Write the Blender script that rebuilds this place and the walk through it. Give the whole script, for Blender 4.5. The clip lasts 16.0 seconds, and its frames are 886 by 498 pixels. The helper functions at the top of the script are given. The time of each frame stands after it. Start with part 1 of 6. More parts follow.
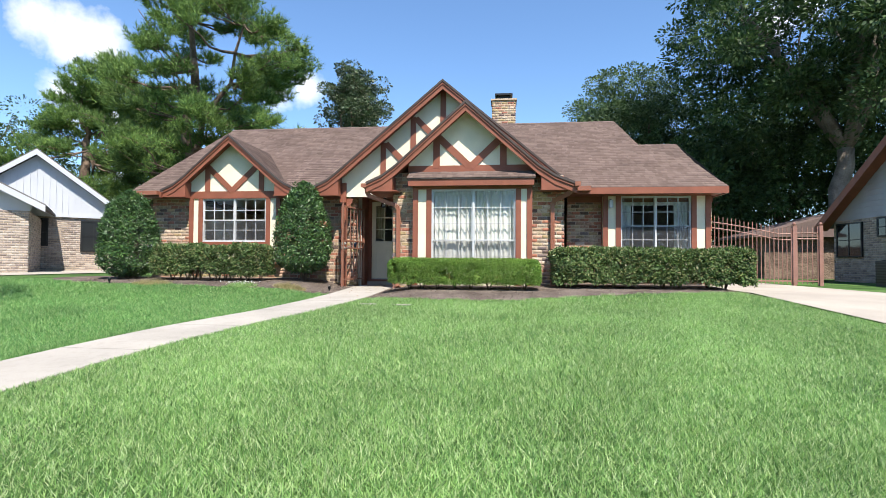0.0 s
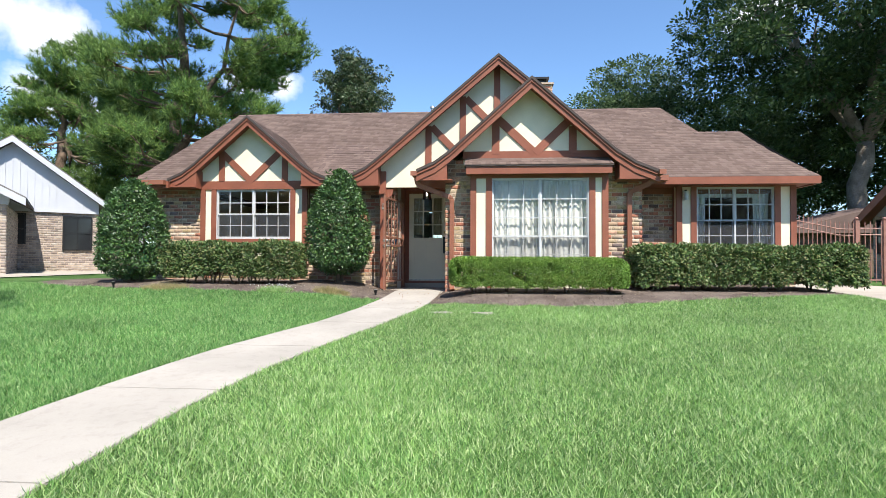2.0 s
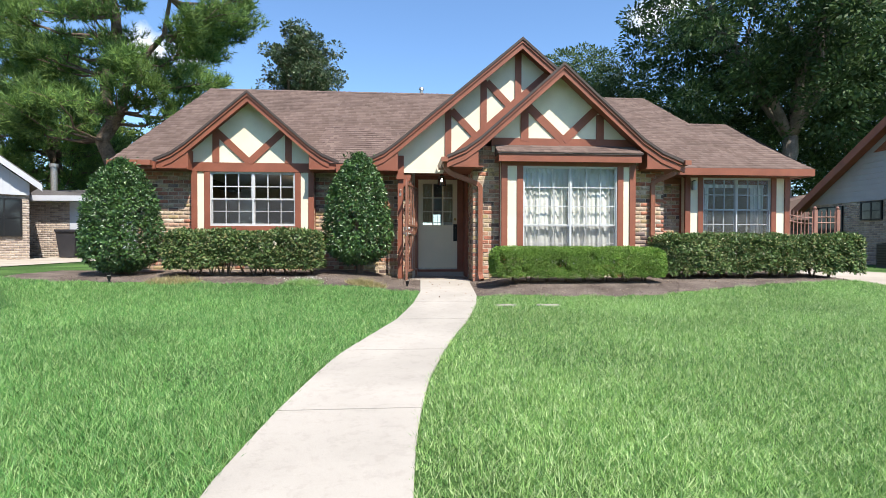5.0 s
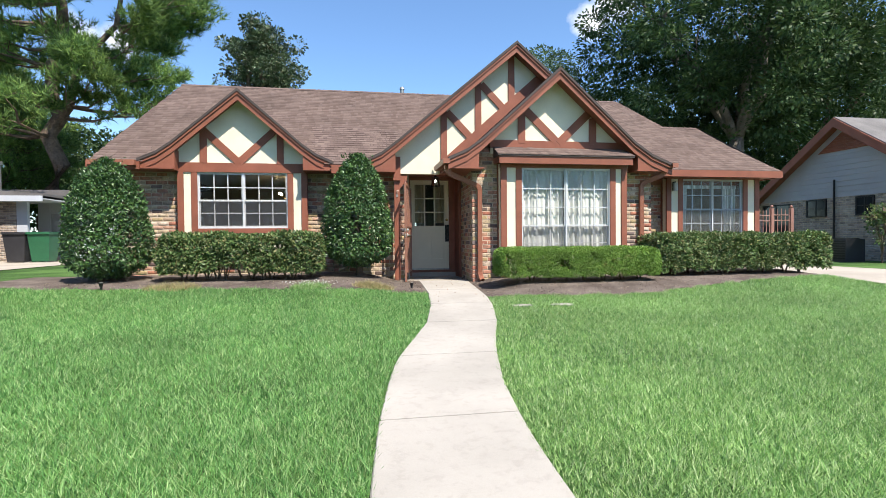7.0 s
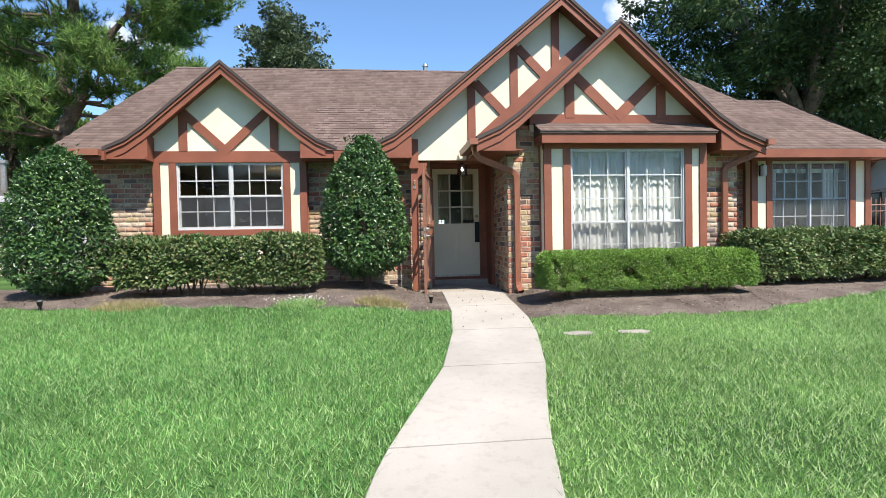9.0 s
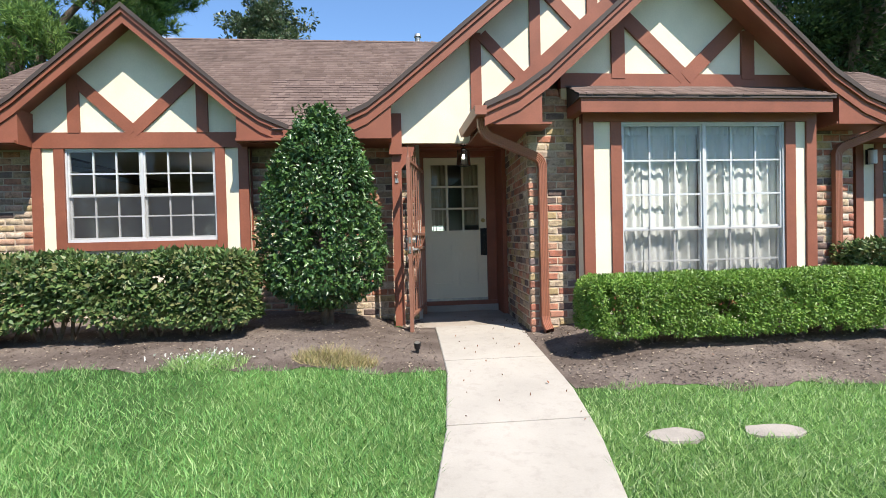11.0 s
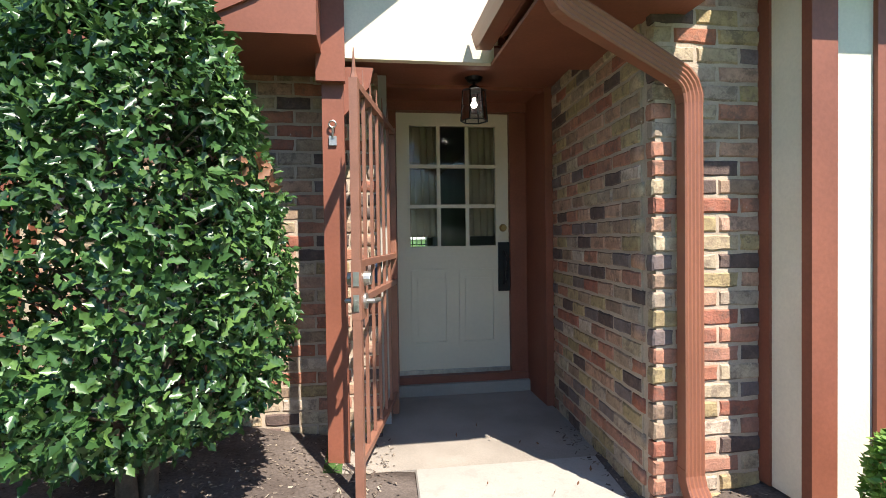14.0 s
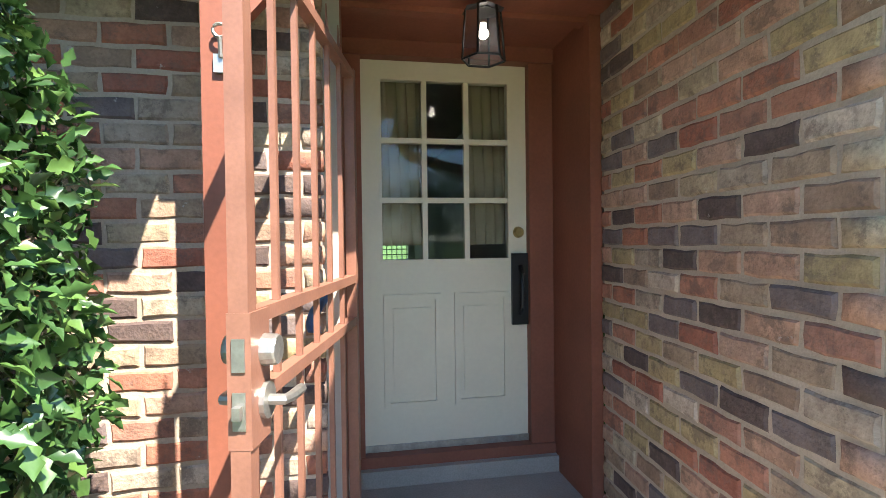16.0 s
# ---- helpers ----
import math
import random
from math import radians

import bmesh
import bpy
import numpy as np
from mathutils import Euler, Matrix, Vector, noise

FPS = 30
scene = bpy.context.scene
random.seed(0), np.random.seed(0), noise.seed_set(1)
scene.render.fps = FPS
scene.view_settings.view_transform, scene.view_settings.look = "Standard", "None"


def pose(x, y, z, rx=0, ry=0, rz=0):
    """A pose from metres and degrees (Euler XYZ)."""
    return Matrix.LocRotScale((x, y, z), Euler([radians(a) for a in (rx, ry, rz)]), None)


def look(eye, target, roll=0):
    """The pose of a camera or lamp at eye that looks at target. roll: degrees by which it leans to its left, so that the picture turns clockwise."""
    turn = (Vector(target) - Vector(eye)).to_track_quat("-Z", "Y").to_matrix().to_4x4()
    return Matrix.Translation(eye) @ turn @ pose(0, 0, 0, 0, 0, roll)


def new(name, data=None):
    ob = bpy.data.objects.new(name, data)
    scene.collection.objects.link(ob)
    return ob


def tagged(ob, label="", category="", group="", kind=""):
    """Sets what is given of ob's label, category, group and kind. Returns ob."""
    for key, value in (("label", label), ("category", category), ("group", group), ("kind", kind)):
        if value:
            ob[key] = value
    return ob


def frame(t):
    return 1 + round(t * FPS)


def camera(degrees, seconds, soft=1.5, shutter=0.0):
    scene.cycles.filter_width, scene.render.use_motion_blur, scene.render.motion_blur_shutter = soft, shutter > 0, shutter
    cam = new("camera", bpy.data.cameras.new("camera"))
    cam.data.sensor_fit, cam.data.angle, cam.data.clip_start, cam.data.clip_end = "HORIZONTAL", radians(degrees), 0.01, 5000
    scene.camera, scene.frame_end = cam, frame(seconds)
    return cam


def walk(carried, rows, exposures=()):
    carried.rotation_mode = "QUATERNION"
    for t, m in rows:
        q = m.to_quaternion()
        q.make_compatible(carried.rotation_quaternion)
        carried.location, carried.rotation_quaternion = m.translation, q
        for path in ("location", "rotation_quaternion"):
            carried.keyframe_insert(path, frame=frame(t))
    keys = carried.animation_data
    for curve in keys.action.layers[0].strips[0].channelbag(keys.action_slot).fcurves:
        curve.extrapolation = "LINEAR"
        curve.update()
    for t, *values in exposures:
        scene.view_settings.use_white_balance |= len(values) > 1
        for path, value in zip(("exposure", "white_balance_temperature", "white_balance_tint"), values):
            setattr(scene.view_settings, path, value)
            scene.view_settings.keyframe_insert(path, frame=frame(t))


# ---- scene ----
cam = camera(80.9, 16.0, soft=0.75)
PATH = [
    (0, (0.346, 0.126, 1.118), (0.114, 2.112, 1.169), 0.4),
    (0.5, (-0.109, 0.34, 1.113), (-0.271, 2.332, 1.165), 0.4),
    (1, (-0.615, 0.647, 1.111), (-0.769, 2.64, 1.16), 0.3),
    (1.5, (-1.066, 0.999, 1.122), (-1.215, 2.993, 1.165), 0.2),
    (2, (-1.439, 1.429, 1.152), (-1.586, 3.423, 1.193), 0.2),
    (2.5, (-1.715, 1.798, 1.138), (-1.849, 3.794, 1.148), 0.2),
    (3, (-1.996, 2.027, 1.118), (-2.073, 4.025, 1.102), 0.1),
    (3.5, (-2.39, 2.099, 1.137), (-2.431, 4.098, 1.116), 0.1),
    (6, (-4.198, 1.558, 1.35), (-3.924, 3.539, 1.322), 0.1),
    (6.5, (-4.458, 1.631, 1.363), (-4.149, 3.607, 1.334), -0.0),
    (7, (-4.471, 1.812, 1.346), (-4.126, 3.781, 1.31), -0.5),
    (7.5, (-4.283, 2.143, 1.328), (-3.97, 4.117, 1.287), -0.9),
    (8, (-4.141, 2.593, 1.303), (-3.863, 4.574, 1.264), -1.1),
    (8.5, (-4.075, 3.149, 1.348), (-3.835, 5.134, 1.308), -1.1),
    (9, (-4.019, 3.779, 1.437), (-3.807, 5.767, 1.386), -1.1),
    (11.5, (-3.571, 6.836, 1.573), (-3.367, 8.825, 1.534), -1.4),
    (12, (-3.507, 7.427, 1.611), (-3.301, 9.416, 1.568), -1.3),
    (12.5, (-3.464, 8.002, 1.658), (-3.233, 9.989, 1.613), -1.1),
    (13, (-3.453, 8.59, 1.675), (-3.21, 10.575, 1.631), -1.1),
    (13.5, (-3.402, 9.113, 1.693), (-3.135, 11.095, 1.649), -0.9),
    (14, (-3.375, 9.61, 1.727), (-3.089, 11.589, 1.686), -0.8),
    (14.5, (-3.363, 10.017, 1.738), (-3.067, 11.995, 1.699), -0.7),
    (15, (-3.308, 10.35, 1.759), (-3.003, 12.326, 1.722), -0.7),
    (15.5, (-3.26, 10.628, 1.771), (-2.926, 12.6, 1.736), -0.6),
    (16, (-3.215, 10.936, 1.768), (-2.86, 12.904, 1.733), -0.7),
]
walk(cam, [(t, look(eye, target, roll)) for t, eye, target, roll in PATH],
     [(0.0, 1.15), (9.0, 1.15), (11.5, 1.15), (13.0, 1.38), (14.0, 1.48), (14.5, 1.75), (15.0, 2.15), (15.5, 2.45), (16.0, 2.38)])

# ---- sky and sun ----
SUN_DIR = Vector((0.42, -0.82, 1.34)).normalized()
world = bpy.data.worlds.new("sky")
scene.world = world
world.use_nodes = True
wn, wl = world.node_tree.nodes, world.node_tree.links
wn.clear()
w_out = wn.new("ShaderNodeOutputWorld")
w_bg = wn.new("ShaderNodeBackground")
w_bg.inputs["Strength"].default_value = 0.105
w_sky = wn.new("ShaderNodeTexSky")
w_sky.sky_type = "NISHITA"
w_sky.sun_disc = False
w_sky.sun_elevation = math.asin(SUN_DIR.z)
w_sky.sun_rotation = math.atan2(SUN_DIR.x, SUN_DIR.y)
w_sky.air_density, w_sky.dust_density, w_sky.ozone_density = 1.0, 0.3, 3.0
w_co = wn.new("ShaderNodeTexCoord")
w_noise = wn.new("ShaderNodeTexNoise")
w_noise.inputs["Scale"].default_value = 22.0
w_noise.inputs["Detail"].default_value = 6.0
w_noise.inputs["Roughness"].default_value = 0.6
wl.new(w_co.outputs["Generated"], w_noise.inputs["Vector"])


def cloud(direction, size):
    """Cover of one cloud round a direction: 1 in its middle, 0 outside."""
    d = wn.new("ShaderNodeVectorMath")
    d.operation = "DISTANCE"
    wl.new(w_co.outputs["Generated"], d.inputs[0])
    d.inputs[1].default_value = Vector(direction).normalized()
    m = wn.new("ShaderNodeMapRange")
    wl.new(d.outputs["Value"], m.inputs["Value"])
    m.inputs["From Min"].default_value, m.inputs["From Max"].default_value = 0.0, size
    m.inputs["To Min"].default_value, m.inputs["To Max"].default_value = 1.0, 0.0
    return m.outputs["Result"]


cover = None
for direction, size in (((-0.664, 0.666, 0.345), 0.06), ((-0.641, 0.69, 0.335), 0.075), ((-0.612, 0.715, 0.334), 0.07), ((-0.65, 0.70, 0.315), 0.05), ((-0.662, 0.706, 0.255), 0.05),
                        ((-0.645, 0.725, 0.236), 0.055), ((-0.61, 0.755, 0.225), 0.055), ((-0.405, 0.861, 0.305), 0.06), ((-0.35, 0.885, 0.31), 0.05), ((0.409, 0.835, 0.369), 0.055),
                        ((0.434, 0.813, 0.392), 0.06), ((-0.614, 0.778, 0.12), 0.06)):
    c = cloud(direction, size)
    if cover is None:
        cover = c
    else:
        mx = wn.new("ShaderNodeMath")
        mx.operation = "MAXIMUM"
        wl.new(cover, mx.inputs[0])
        wl.new(c, mx.inputs[1])
        cover = mx.outputs[0]
w_sum = wn.new("ShaderNodeMath")
w_sum.operation = "MULTIPLY_ADD"
wl.new(cover, w_sum.inputs[0])
w_sum.inputs[1].default_value = 1.0
wl.new(w_noise.outputs["Fac"], w_sum.inputs[2])
w_ramp = wn.new("ShaderNodeMapRange")
wl.new(w_sum.outputs[0], w_ramp.inputs["Value"])
w_ramp.inputs["From Min"].default_value, w_ramp.inputs["From Max"].default_value = 0.78, 1.3
w_mix = wn.new("ShaderNodeMixRGB")
wl.new(w_ramp.outputs["Result"], w_mix.inputs["Fac"])
w_tint = wn.new("ShaderNodeMixRGB")
w_tint.blend_type = "MULTIPLY"
w_tint.inputs["Fac"].default_value = 1.0
w_tint.inputs["Color2"].default_value = (0.80, 0.93, 1.03, 1)
wl.new(w_sky.outputs["Color"], w_tint.inputs["Color1"])
wl.new(w_tint.outputs["Color"], w_mix.inputs["Color1"])
w_mix.inputs["Color2"].default_value = (5.6, 5.8, 6.1, 1)
wl.new(w_mix.outputs["Color"], w_bg.inputs["Color"])
wl.new(w_bg.outputs["Background"], w_out.inputs["Surface"])
sun = new("sun", bpy.data.lights.new("sun", "SUN"))
sun.data.energy, sun.data.angle, sun.data.color = 4.2, radians(0.55), (1.0, 0.93, 0.83)
sun.matrix_world = look(SUN_DIR * 60, (0, 0, 0))

# ---- materials ----
def material(name, color, rough=0.6, metal=0.0, spread=0.12, scale=6.0, fine=60.0, bump=0.15, second=None, pieces="", spec=0.5, translucent=0.0, ramp=None, dist=0.004, stain=0.0):
    """A surface of one paint or stuff: two scales of tone, fine relief, and a tone of its own for each piece where asked.
    pieces: 'object' or 'island'. ramp: colours from which each piece takes one."""
    m = bpy.data.materials.new(name)
    m.use_nodes = True
    n, l = m.node_tree.nodes, m.node_tree.links
    b = n["Principled BSDF"]
    b.inputs["Roughness"].default_value, b.inputs["Metallic"].default_value = rough, metal
    b.inputs["Specular IOR Level"].default_value = spec
    co = n.new("ShaderNodeTexCoord")
    big, small = n.new("ShaderNodeTexNoise"), n.new("ShaderNodeTexNoise")
    for t, s, d in ((big, scale, 4.0), (small, fine, 6.0)):
        t.inputs["Scale"].default_value, t.inputs["Detail"].default_value = s, d
        geo = n.new("ShaderNodeNewGeometry")
        l.new(geo.outputs["Position"], t.inputs["Vector"])
    base = None
    if pieces:
        src = n.new("ShaderNodeObjectInfo").outputs["Random"] if pieces == "object" else n.new("ShaderNodeNewGeometry").outputs["Random Per Island"]
        cr = n.new("ShaderNodeValToRGB")
        cr.color_ramp.interpolation = "CONSTANT" if ramp and len(ramp) > 4 else "LINEAR"
        cols = ramp or [tuple(c * k for c in color) for k in (1 - 2 * spread, 1.0, 1 + 2 * spread)]
        e = cr.color_ramp.elements
        while len(e) < len(cols):
            e.new(0.5)
        for i, c in enumerate(cols):
            e[i].position = i / len(cols) if cr.color_ramp.interpolation == "CONSTANT" else i / (len(cols) - 1)
            e[i].color = (*c, 1)
        l.new(src, cr.inputs["Fac"])
        base = cr.outputs["Color"]
    mix = n.new("ShaderNodeMixRGB")
    if base is None:
        mix.inputs["Color1"].default_value = (*[c * (1 - spread) for c in color], 1)
        mix.inputs["Color2"].default_value = (*(second or [min(1, c * (1 + spread)) for c in color]), 1)
        fac = n.new("ShaderNodeMapRange")
        l.new(big.outputs["Fac"], fac.inputs["Value"])
        fac.inputs["From Min"].default_value, fac.inputs["From Max"].default_value = 0.35, 0.65
        l.new(fac.outputs["Result"], mix.inputs["Fac"])
    else:
        mix.blend_type = "MULTIPLY"
        mix.inputs["Fac"].default_value = 1.0
        l.new(base, mix.inputs["Color1"])
        tone = n.new("ShaderNodeMapRange")
        l.new(big.outputs["Fac"], tone.inputs["Value"])
        tone.inputs["From Min"].default_value, tone.inputs["From Max"].default_value = 0.3, 0.7
        tone.inputs["To Min"].default_value, tone.inputs["To Max"].default_value = 1 - spread * 1.5, 1 + spread
        cv = n.new("ShaderNodeCombineColor")
        for i in range(3):
            l.new(tone.outputs["Result"], cv.inputs[i])
        l.new(cv.outputs["Color"], mix.inputs["Color2"])
    grain = n.new("ShaderNodeMixRGB")
    grain.blend_type = "MULTIPLY"
    grain.inputs["Fac"].default_value = min(1.0, spread * 2.5)
    l.new(mix.outputs["Color"], grain.inputs["Color1"])
    gr = n.new("ShaderNodeMapRange")
    l.new(small.outputs["Fac"], gr.inputs["Value"])
    gr.inputs["From Min"].default_value, gr.inputs["From Max"].default_value = 0.3, 0.7
    gr.inputs["To Min"].default_value, gr.inputs["To Max"].default_value = 0.6, 1.15
    gc = n.new("ShaderNodeCombineColor")
    for i in range(3):
        l.new(gr.outputs["Result"], gc.inputs[i])
    l.new(gc.outputs["Color"], grain.inputs["Color2"])
    if stain:
        # blotches of soot and wear
        sn = n.new("ShaderNodeTexNoise")
        sn.inputs["Scale"].default_value, sn.inputs["Detail"].default_value, sn.inputs["Roughness"].default_value = 11.0, 8.0, 0.75
        sg = n.new("ShaderNodeNewGeometry")
        l.new(sg.outputs["Position"], sn.inputs["Vector"])
        sm = n.new("ShaderNodeMapRange")
        l.new(sn.outputs["Fac"], sm.inputs["Value"])
        sm.inputs["From Min"].default_value, sm.inputs["From Max"].default_value = 0.52, 0.60
        sm.inputs["To Max"].default_value = stain
        sx = n.new("ShaderNodeMixRGB")
        l.new(sm.outputs["Result"], sx.inputs["Fac"])
        l.new(grain.outputs["Color"], sx.inputs["Color1"])
        sx.inputs["Color2"].default_value = (0.11, 0.085, 0.07, 1)
        grain = sx
        if pieces:
            # second tone inside a piece, and a few pale lime crusts
            for scale_, lo, hi, amount, tint, seed_ in ((26.0, 0.50, 0.62, 0.45, (0.20, 0.135, 0.105), 3.0), (9.0, 0.66, 0.70, 0.7, (0.58, 0.52, 0.46), 40.0)):
                tn, tg, off = n.new("ShaderNodeTexNoise"), n.new("ShaderNodeNewGeometry"), n.new("ShaderNodeVectorMath")
                tn.inputs["Scale"].default_value, tn.inputs["Detail"].default_value, tn.inputs["Roughness"].default_value = scale_, 9.0, 0.7
                l.new(tg.outputs["Position"], off.inputs[0])
                off.inputs[1].default_value = (seed_, seed_ * 0.7, seed_ * 0.3)
                l.new(off.outputs["Vector"], tn.inputs["Vector"])
                tm, tx = n.new("ShaderNodeMapRange"), n.new("ShaderNodeMixRGB")
                l.new(tn.outputs["Fac"], tm.inputs["Value"])
                tm.inputs["From Min"].default_value, tm.inputs["From Max"].default_value, tm.inputs["To Max"].default_value = lo, hi, amount
                l.new(tm.outputs["Result"], tx.inputs["Fac"])
                l.new(grain.outputs["Color"], tx.inputs["Color1"])
                tx.inputs["Color2"].default_value = (*tint, 1)
                grain = tx
    l.new(grain.outputs["Color"], b.inputs["Base Color"])
    if bump:
        bp = n.new("ShaderNodeBump")
        bp.inputs["Strength"].default_value, bp.inputs["Distance"].default_value = bump, dist
        l.new(small.outputs["Fac"], bp.inputs["Height"])
        l.new(bp.outputs["Normal"], b.inputs["Normal"])
    if translucent:
        tr = n.new("ShaderNodeBsdfTranslucent")
        l.new(grain.outputs["Color"], tr.inputs["Color"])
        ms = n.new("ShaderNodeMixShader")
        ms.inputs["Fac"].default_value = translucent
        l.new(b.outputs["BSDF"], ms.inputs[1])
        l.new(tr.outputs["BSDF"], ms.inputs[2])
        l.new(ms.outputs["Shader"], n["Material Output"].inputs["Surface"])
    return m


BRICKS = [(0.408, 0.169, 0.108), (0.453, 0.351, 0.229), (0.349, 0.136, 0.091), (0.433, 0.326, 0.176), (0.119, 0.084, 0.075), (0.47, 0.293, 0.209), (0.374, 0.266, 0.182), (0.484, 0.386, 0.268),
          (0.427, 0.198, 0.131), (0.192, 0.149, 0.139), (0.384, 0.29, 0.155), (0.324, 0.216, 0.151), (0.533, 0.426, 0.333), (0.459, 0.268, 0.181), (0.379, 0.188, 0.133), (0.405, 0.315, 0.237)]
FAR_BRICKS = [(0.36, 0.31, 0.27), (0.31, 0.26, 0.23), (0.40, 0.355, 0.31), (0.24, 0.20, 0.18), (0.34, 0.29, 0.255)]
M_BRICK = material("brick", (0.4, 0.3, 0.2), 0.9, spread=0.16, scale=14, fine=90, bump=0.6, pieces="object", ramp=BRICKS, spec=0.2, dist=0.006, stain=0.55)
M_BRICK_ALL = material("brick_wall", (0.4, 0.3, 0.2), 0.9, spread=0.16, scale=14, fine=90, bump=0.6, pieces="island", ramp=BRICKS, spec=0.2, dist=0.006, stain=0.55)
M_BRICK_FAR = material("brick_far", (0.4, 0.3, 0.2), 0.9, spread=0.14, scale=9, fine=60, bump=0.5, pieces="island", ramp=FAR_BRICKS, spec=0.2)
M_MORTAR = material("mortar", (0.45, 0.36, 0.275), 0.95, spread=0.12, scale=5, fine=110, bump=0.6, spec=0.1)
M_BROWN = material("brown_paint", (0.222, 0.076, 0.045), 0.55, spread=0.1, scale=3, fine=60, bump=0.15, spec=0.35, dist=0.003)
M_SPOUT = material("brown_metal_paint", (0.25, 0.096, 0.056), 0.38, spread=0.06, scale=4, fine=50, bump=0.05)
M_CREAM = material("cream_stucco", (0.70, 0.640, 0.50), 0.85, spread=0.05, scale=2.5, fine=70, bump=0.35, spec=0.2)
M_DOOR = material("cream_door_paint", (0.66, 0.59, 0.44), 0.45, spread=0.03, scale=2, fine=40, bump=0.05)
M_WHITE = material("white_aluminium", (0.50, 0.51, 0.52), 0.4, metal=0.0, spread=0.05, scale=3, fine=60, bump=0.03)
M_SHINGLE = material("asphalt_shingle", (0.16, 0.11, 0.095), 0.92, spread=0.12, scale=1.3, fine=140, bump=0.6, pieces="island", spec=0.15,
                     ramp=[(0.137, 0.098, 0.085), (0.152, 0.110, 0.095), (0.130, 0.093, 0.081), (0.118, 0.084, 0.073), (0.160, 0.117, 0.101)])
M_SHINGLE_ONE = material("asphalt_shingle_single", (0.16, 0.11, 0.095), 0.92, spread=0.12, scale=1.3, fine=140, bump=0.6, pieces="object", spec=0.15,
                         ramp=[(0.137, 0.098, 0.085), (0.152, 0.110, 0.095), (0.130, 0.093, 0.081), (0.118, 0.084, 0.073), (0.160, 0.117, 0.101)])
M_ROOFEDGE = material("dark_roof_edge", (0.055, 0.04, 0.036), 0.8, spread=0.15, scale=4, fine=80, bump=0.3)
M_CONCRETE = material("concrete", (0.355, 0.328, 0.290), 0.9, spread=0.09, scale=1.2, fine=160, bump=0.3, spec=0.2, second=(0.39, 0.36, 0.32), stain=0.12)
M_PORCH = material("porch_concrete", (0.30, 0.262, 0.222), 0.85, spread=0.16, scale=2.2, fine=120, bump=0.3, spec=0.25)
M_DRIVE = material("driveway_concrete", (0.38, 0.34, 0.29), 0.9, spread=0.1, scale=0.8, fine=120, bump=0.3, spec=0.2)
M_TURF = material("turf", (0.06, 0.125, 0.035), 0.95, spread=0.35, scale=0.7, fine=45, bump=1.0, second=(0.10, 0.185, 0.052), spec=0.1, dist=0.02)
M_GRASS = material("grass_blade", (0.1, 0.2, 0.03), 0.55, spread=0.13, scale=0.55, fine=5, bump=0, pieces="island", spec=0.35, translucent=0.35,
                   ramp=[(0.075, 0.185, 0.046), (0.20, 0.385, 0.105), (0.34, 0.52, 0.17), (0.56, 0.66, 0.36)])
# Same lawn left of the walk: shading from its mowing direction, put into the ramp.
M_GRASS_SHADE = material("grass_blade_shade", (0.1, 0.2, 0.03), 0.55, spread=0.16, scale=0.55, fine=5, bump=0, pieces="island", spec=0.35, translucent=0.3,
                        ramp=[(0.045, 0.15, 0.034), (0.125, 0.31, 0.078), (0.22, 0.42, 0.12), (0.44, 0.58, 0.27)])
M_MULCH = material("mulch", (0.14, 0.11, 0.094), 0.95, spread=0.3, scale=2.5, fine=70, bump=1.0, spec=0.1, second=(0.175, 0.142, 0.122), dist=0.005)
M_CHIP = material("mulch_chip", (0.12, 0.09, 0.07), 0.9, spread=0.25, scale=20, fine=90, bump=0.3, pieces="island", spec=0.15,
                  ramp=[(0.08, 0.058, 0.048), (0.13, 0.10, 0.08), (0.17, 0.135, 0.11), (0.40, 0.33, 0.25)])
M_HOLLY = material("holly_leaf", (0.04, 0.09, 0.03), 0.33, spread=0.2, scale=5, fine=40, bump=0.1, pieces="island", spec=0.5, translucent=0.16,
                   ramp=[(0.024, 0.062, 0.020), (0.042, 0.100, 0.028), (0.064, 0.140, 0.036), (0.115, 0.205, 0.048)])
M_HOLLY_ONE = material("holly_leaf_single", (0.04, 0.09, 0.03), 0.33, spread=0.2, scale=5, fine=40, bump=0.1, pieces="object", spec=0.5, translucent=0.16,
                       ramp=[(0.024, 0.062, 0.020), (0.042, 0.100, 0.028), (0.064, 0.140, 0.036), (0.115, 0.205, 0.048)])
M_BOX = material("boxwood_leaf", (0.08, 0.16, 0.03), 0.45, spread=0.2, scale=4, fine=40, bump=0, pieces="island", spec=0.4, translucent=0.3,
                 ramp=[(0.095, 0.195, 0.03), (0.145, 0.275, 0.043), (0.19, 0.33, 0.057), (0.26, 0.37, 0.078)])
M_LIG = material("hedge_leaf", (0.06, 0.11, 0.03), 0.45, spread=0.2, scale=3, fine=40, bump=0, pieces="island", spec=0.4, translucent=0.22,
                 ramp=[(0.045, 0.09, 0.028), (0.09, 0.16, 0.046), (0.14, 0.215, 0.066), (0.25, 0.235, 0.10)])
M_DEADLEAF = material("brown_leaf", (0.22, 0.10, 0.05), 0.7, spread=0.25, scale=8, fine=60, bump=0.2, translucent=0.2)
M_TWIG = material("twig", (0.12, 0.085, 0.06), 0.9, spread=0.2, scale=20, fine=90, bump=0.5)
M_BARK = material("bark", (0.17, 0.125, 0.095), 0.95, spread=0.3, scale=3, fine=14, bump=1.0, spec=0.1, dist=0.05)
M_PALEBARK = material("pale_bark", (0.19, 0.165, 0.14), 0.95, spread=0.25, scale=2, fine=16, bump=1.0, spec=0.1, dist=0.04)
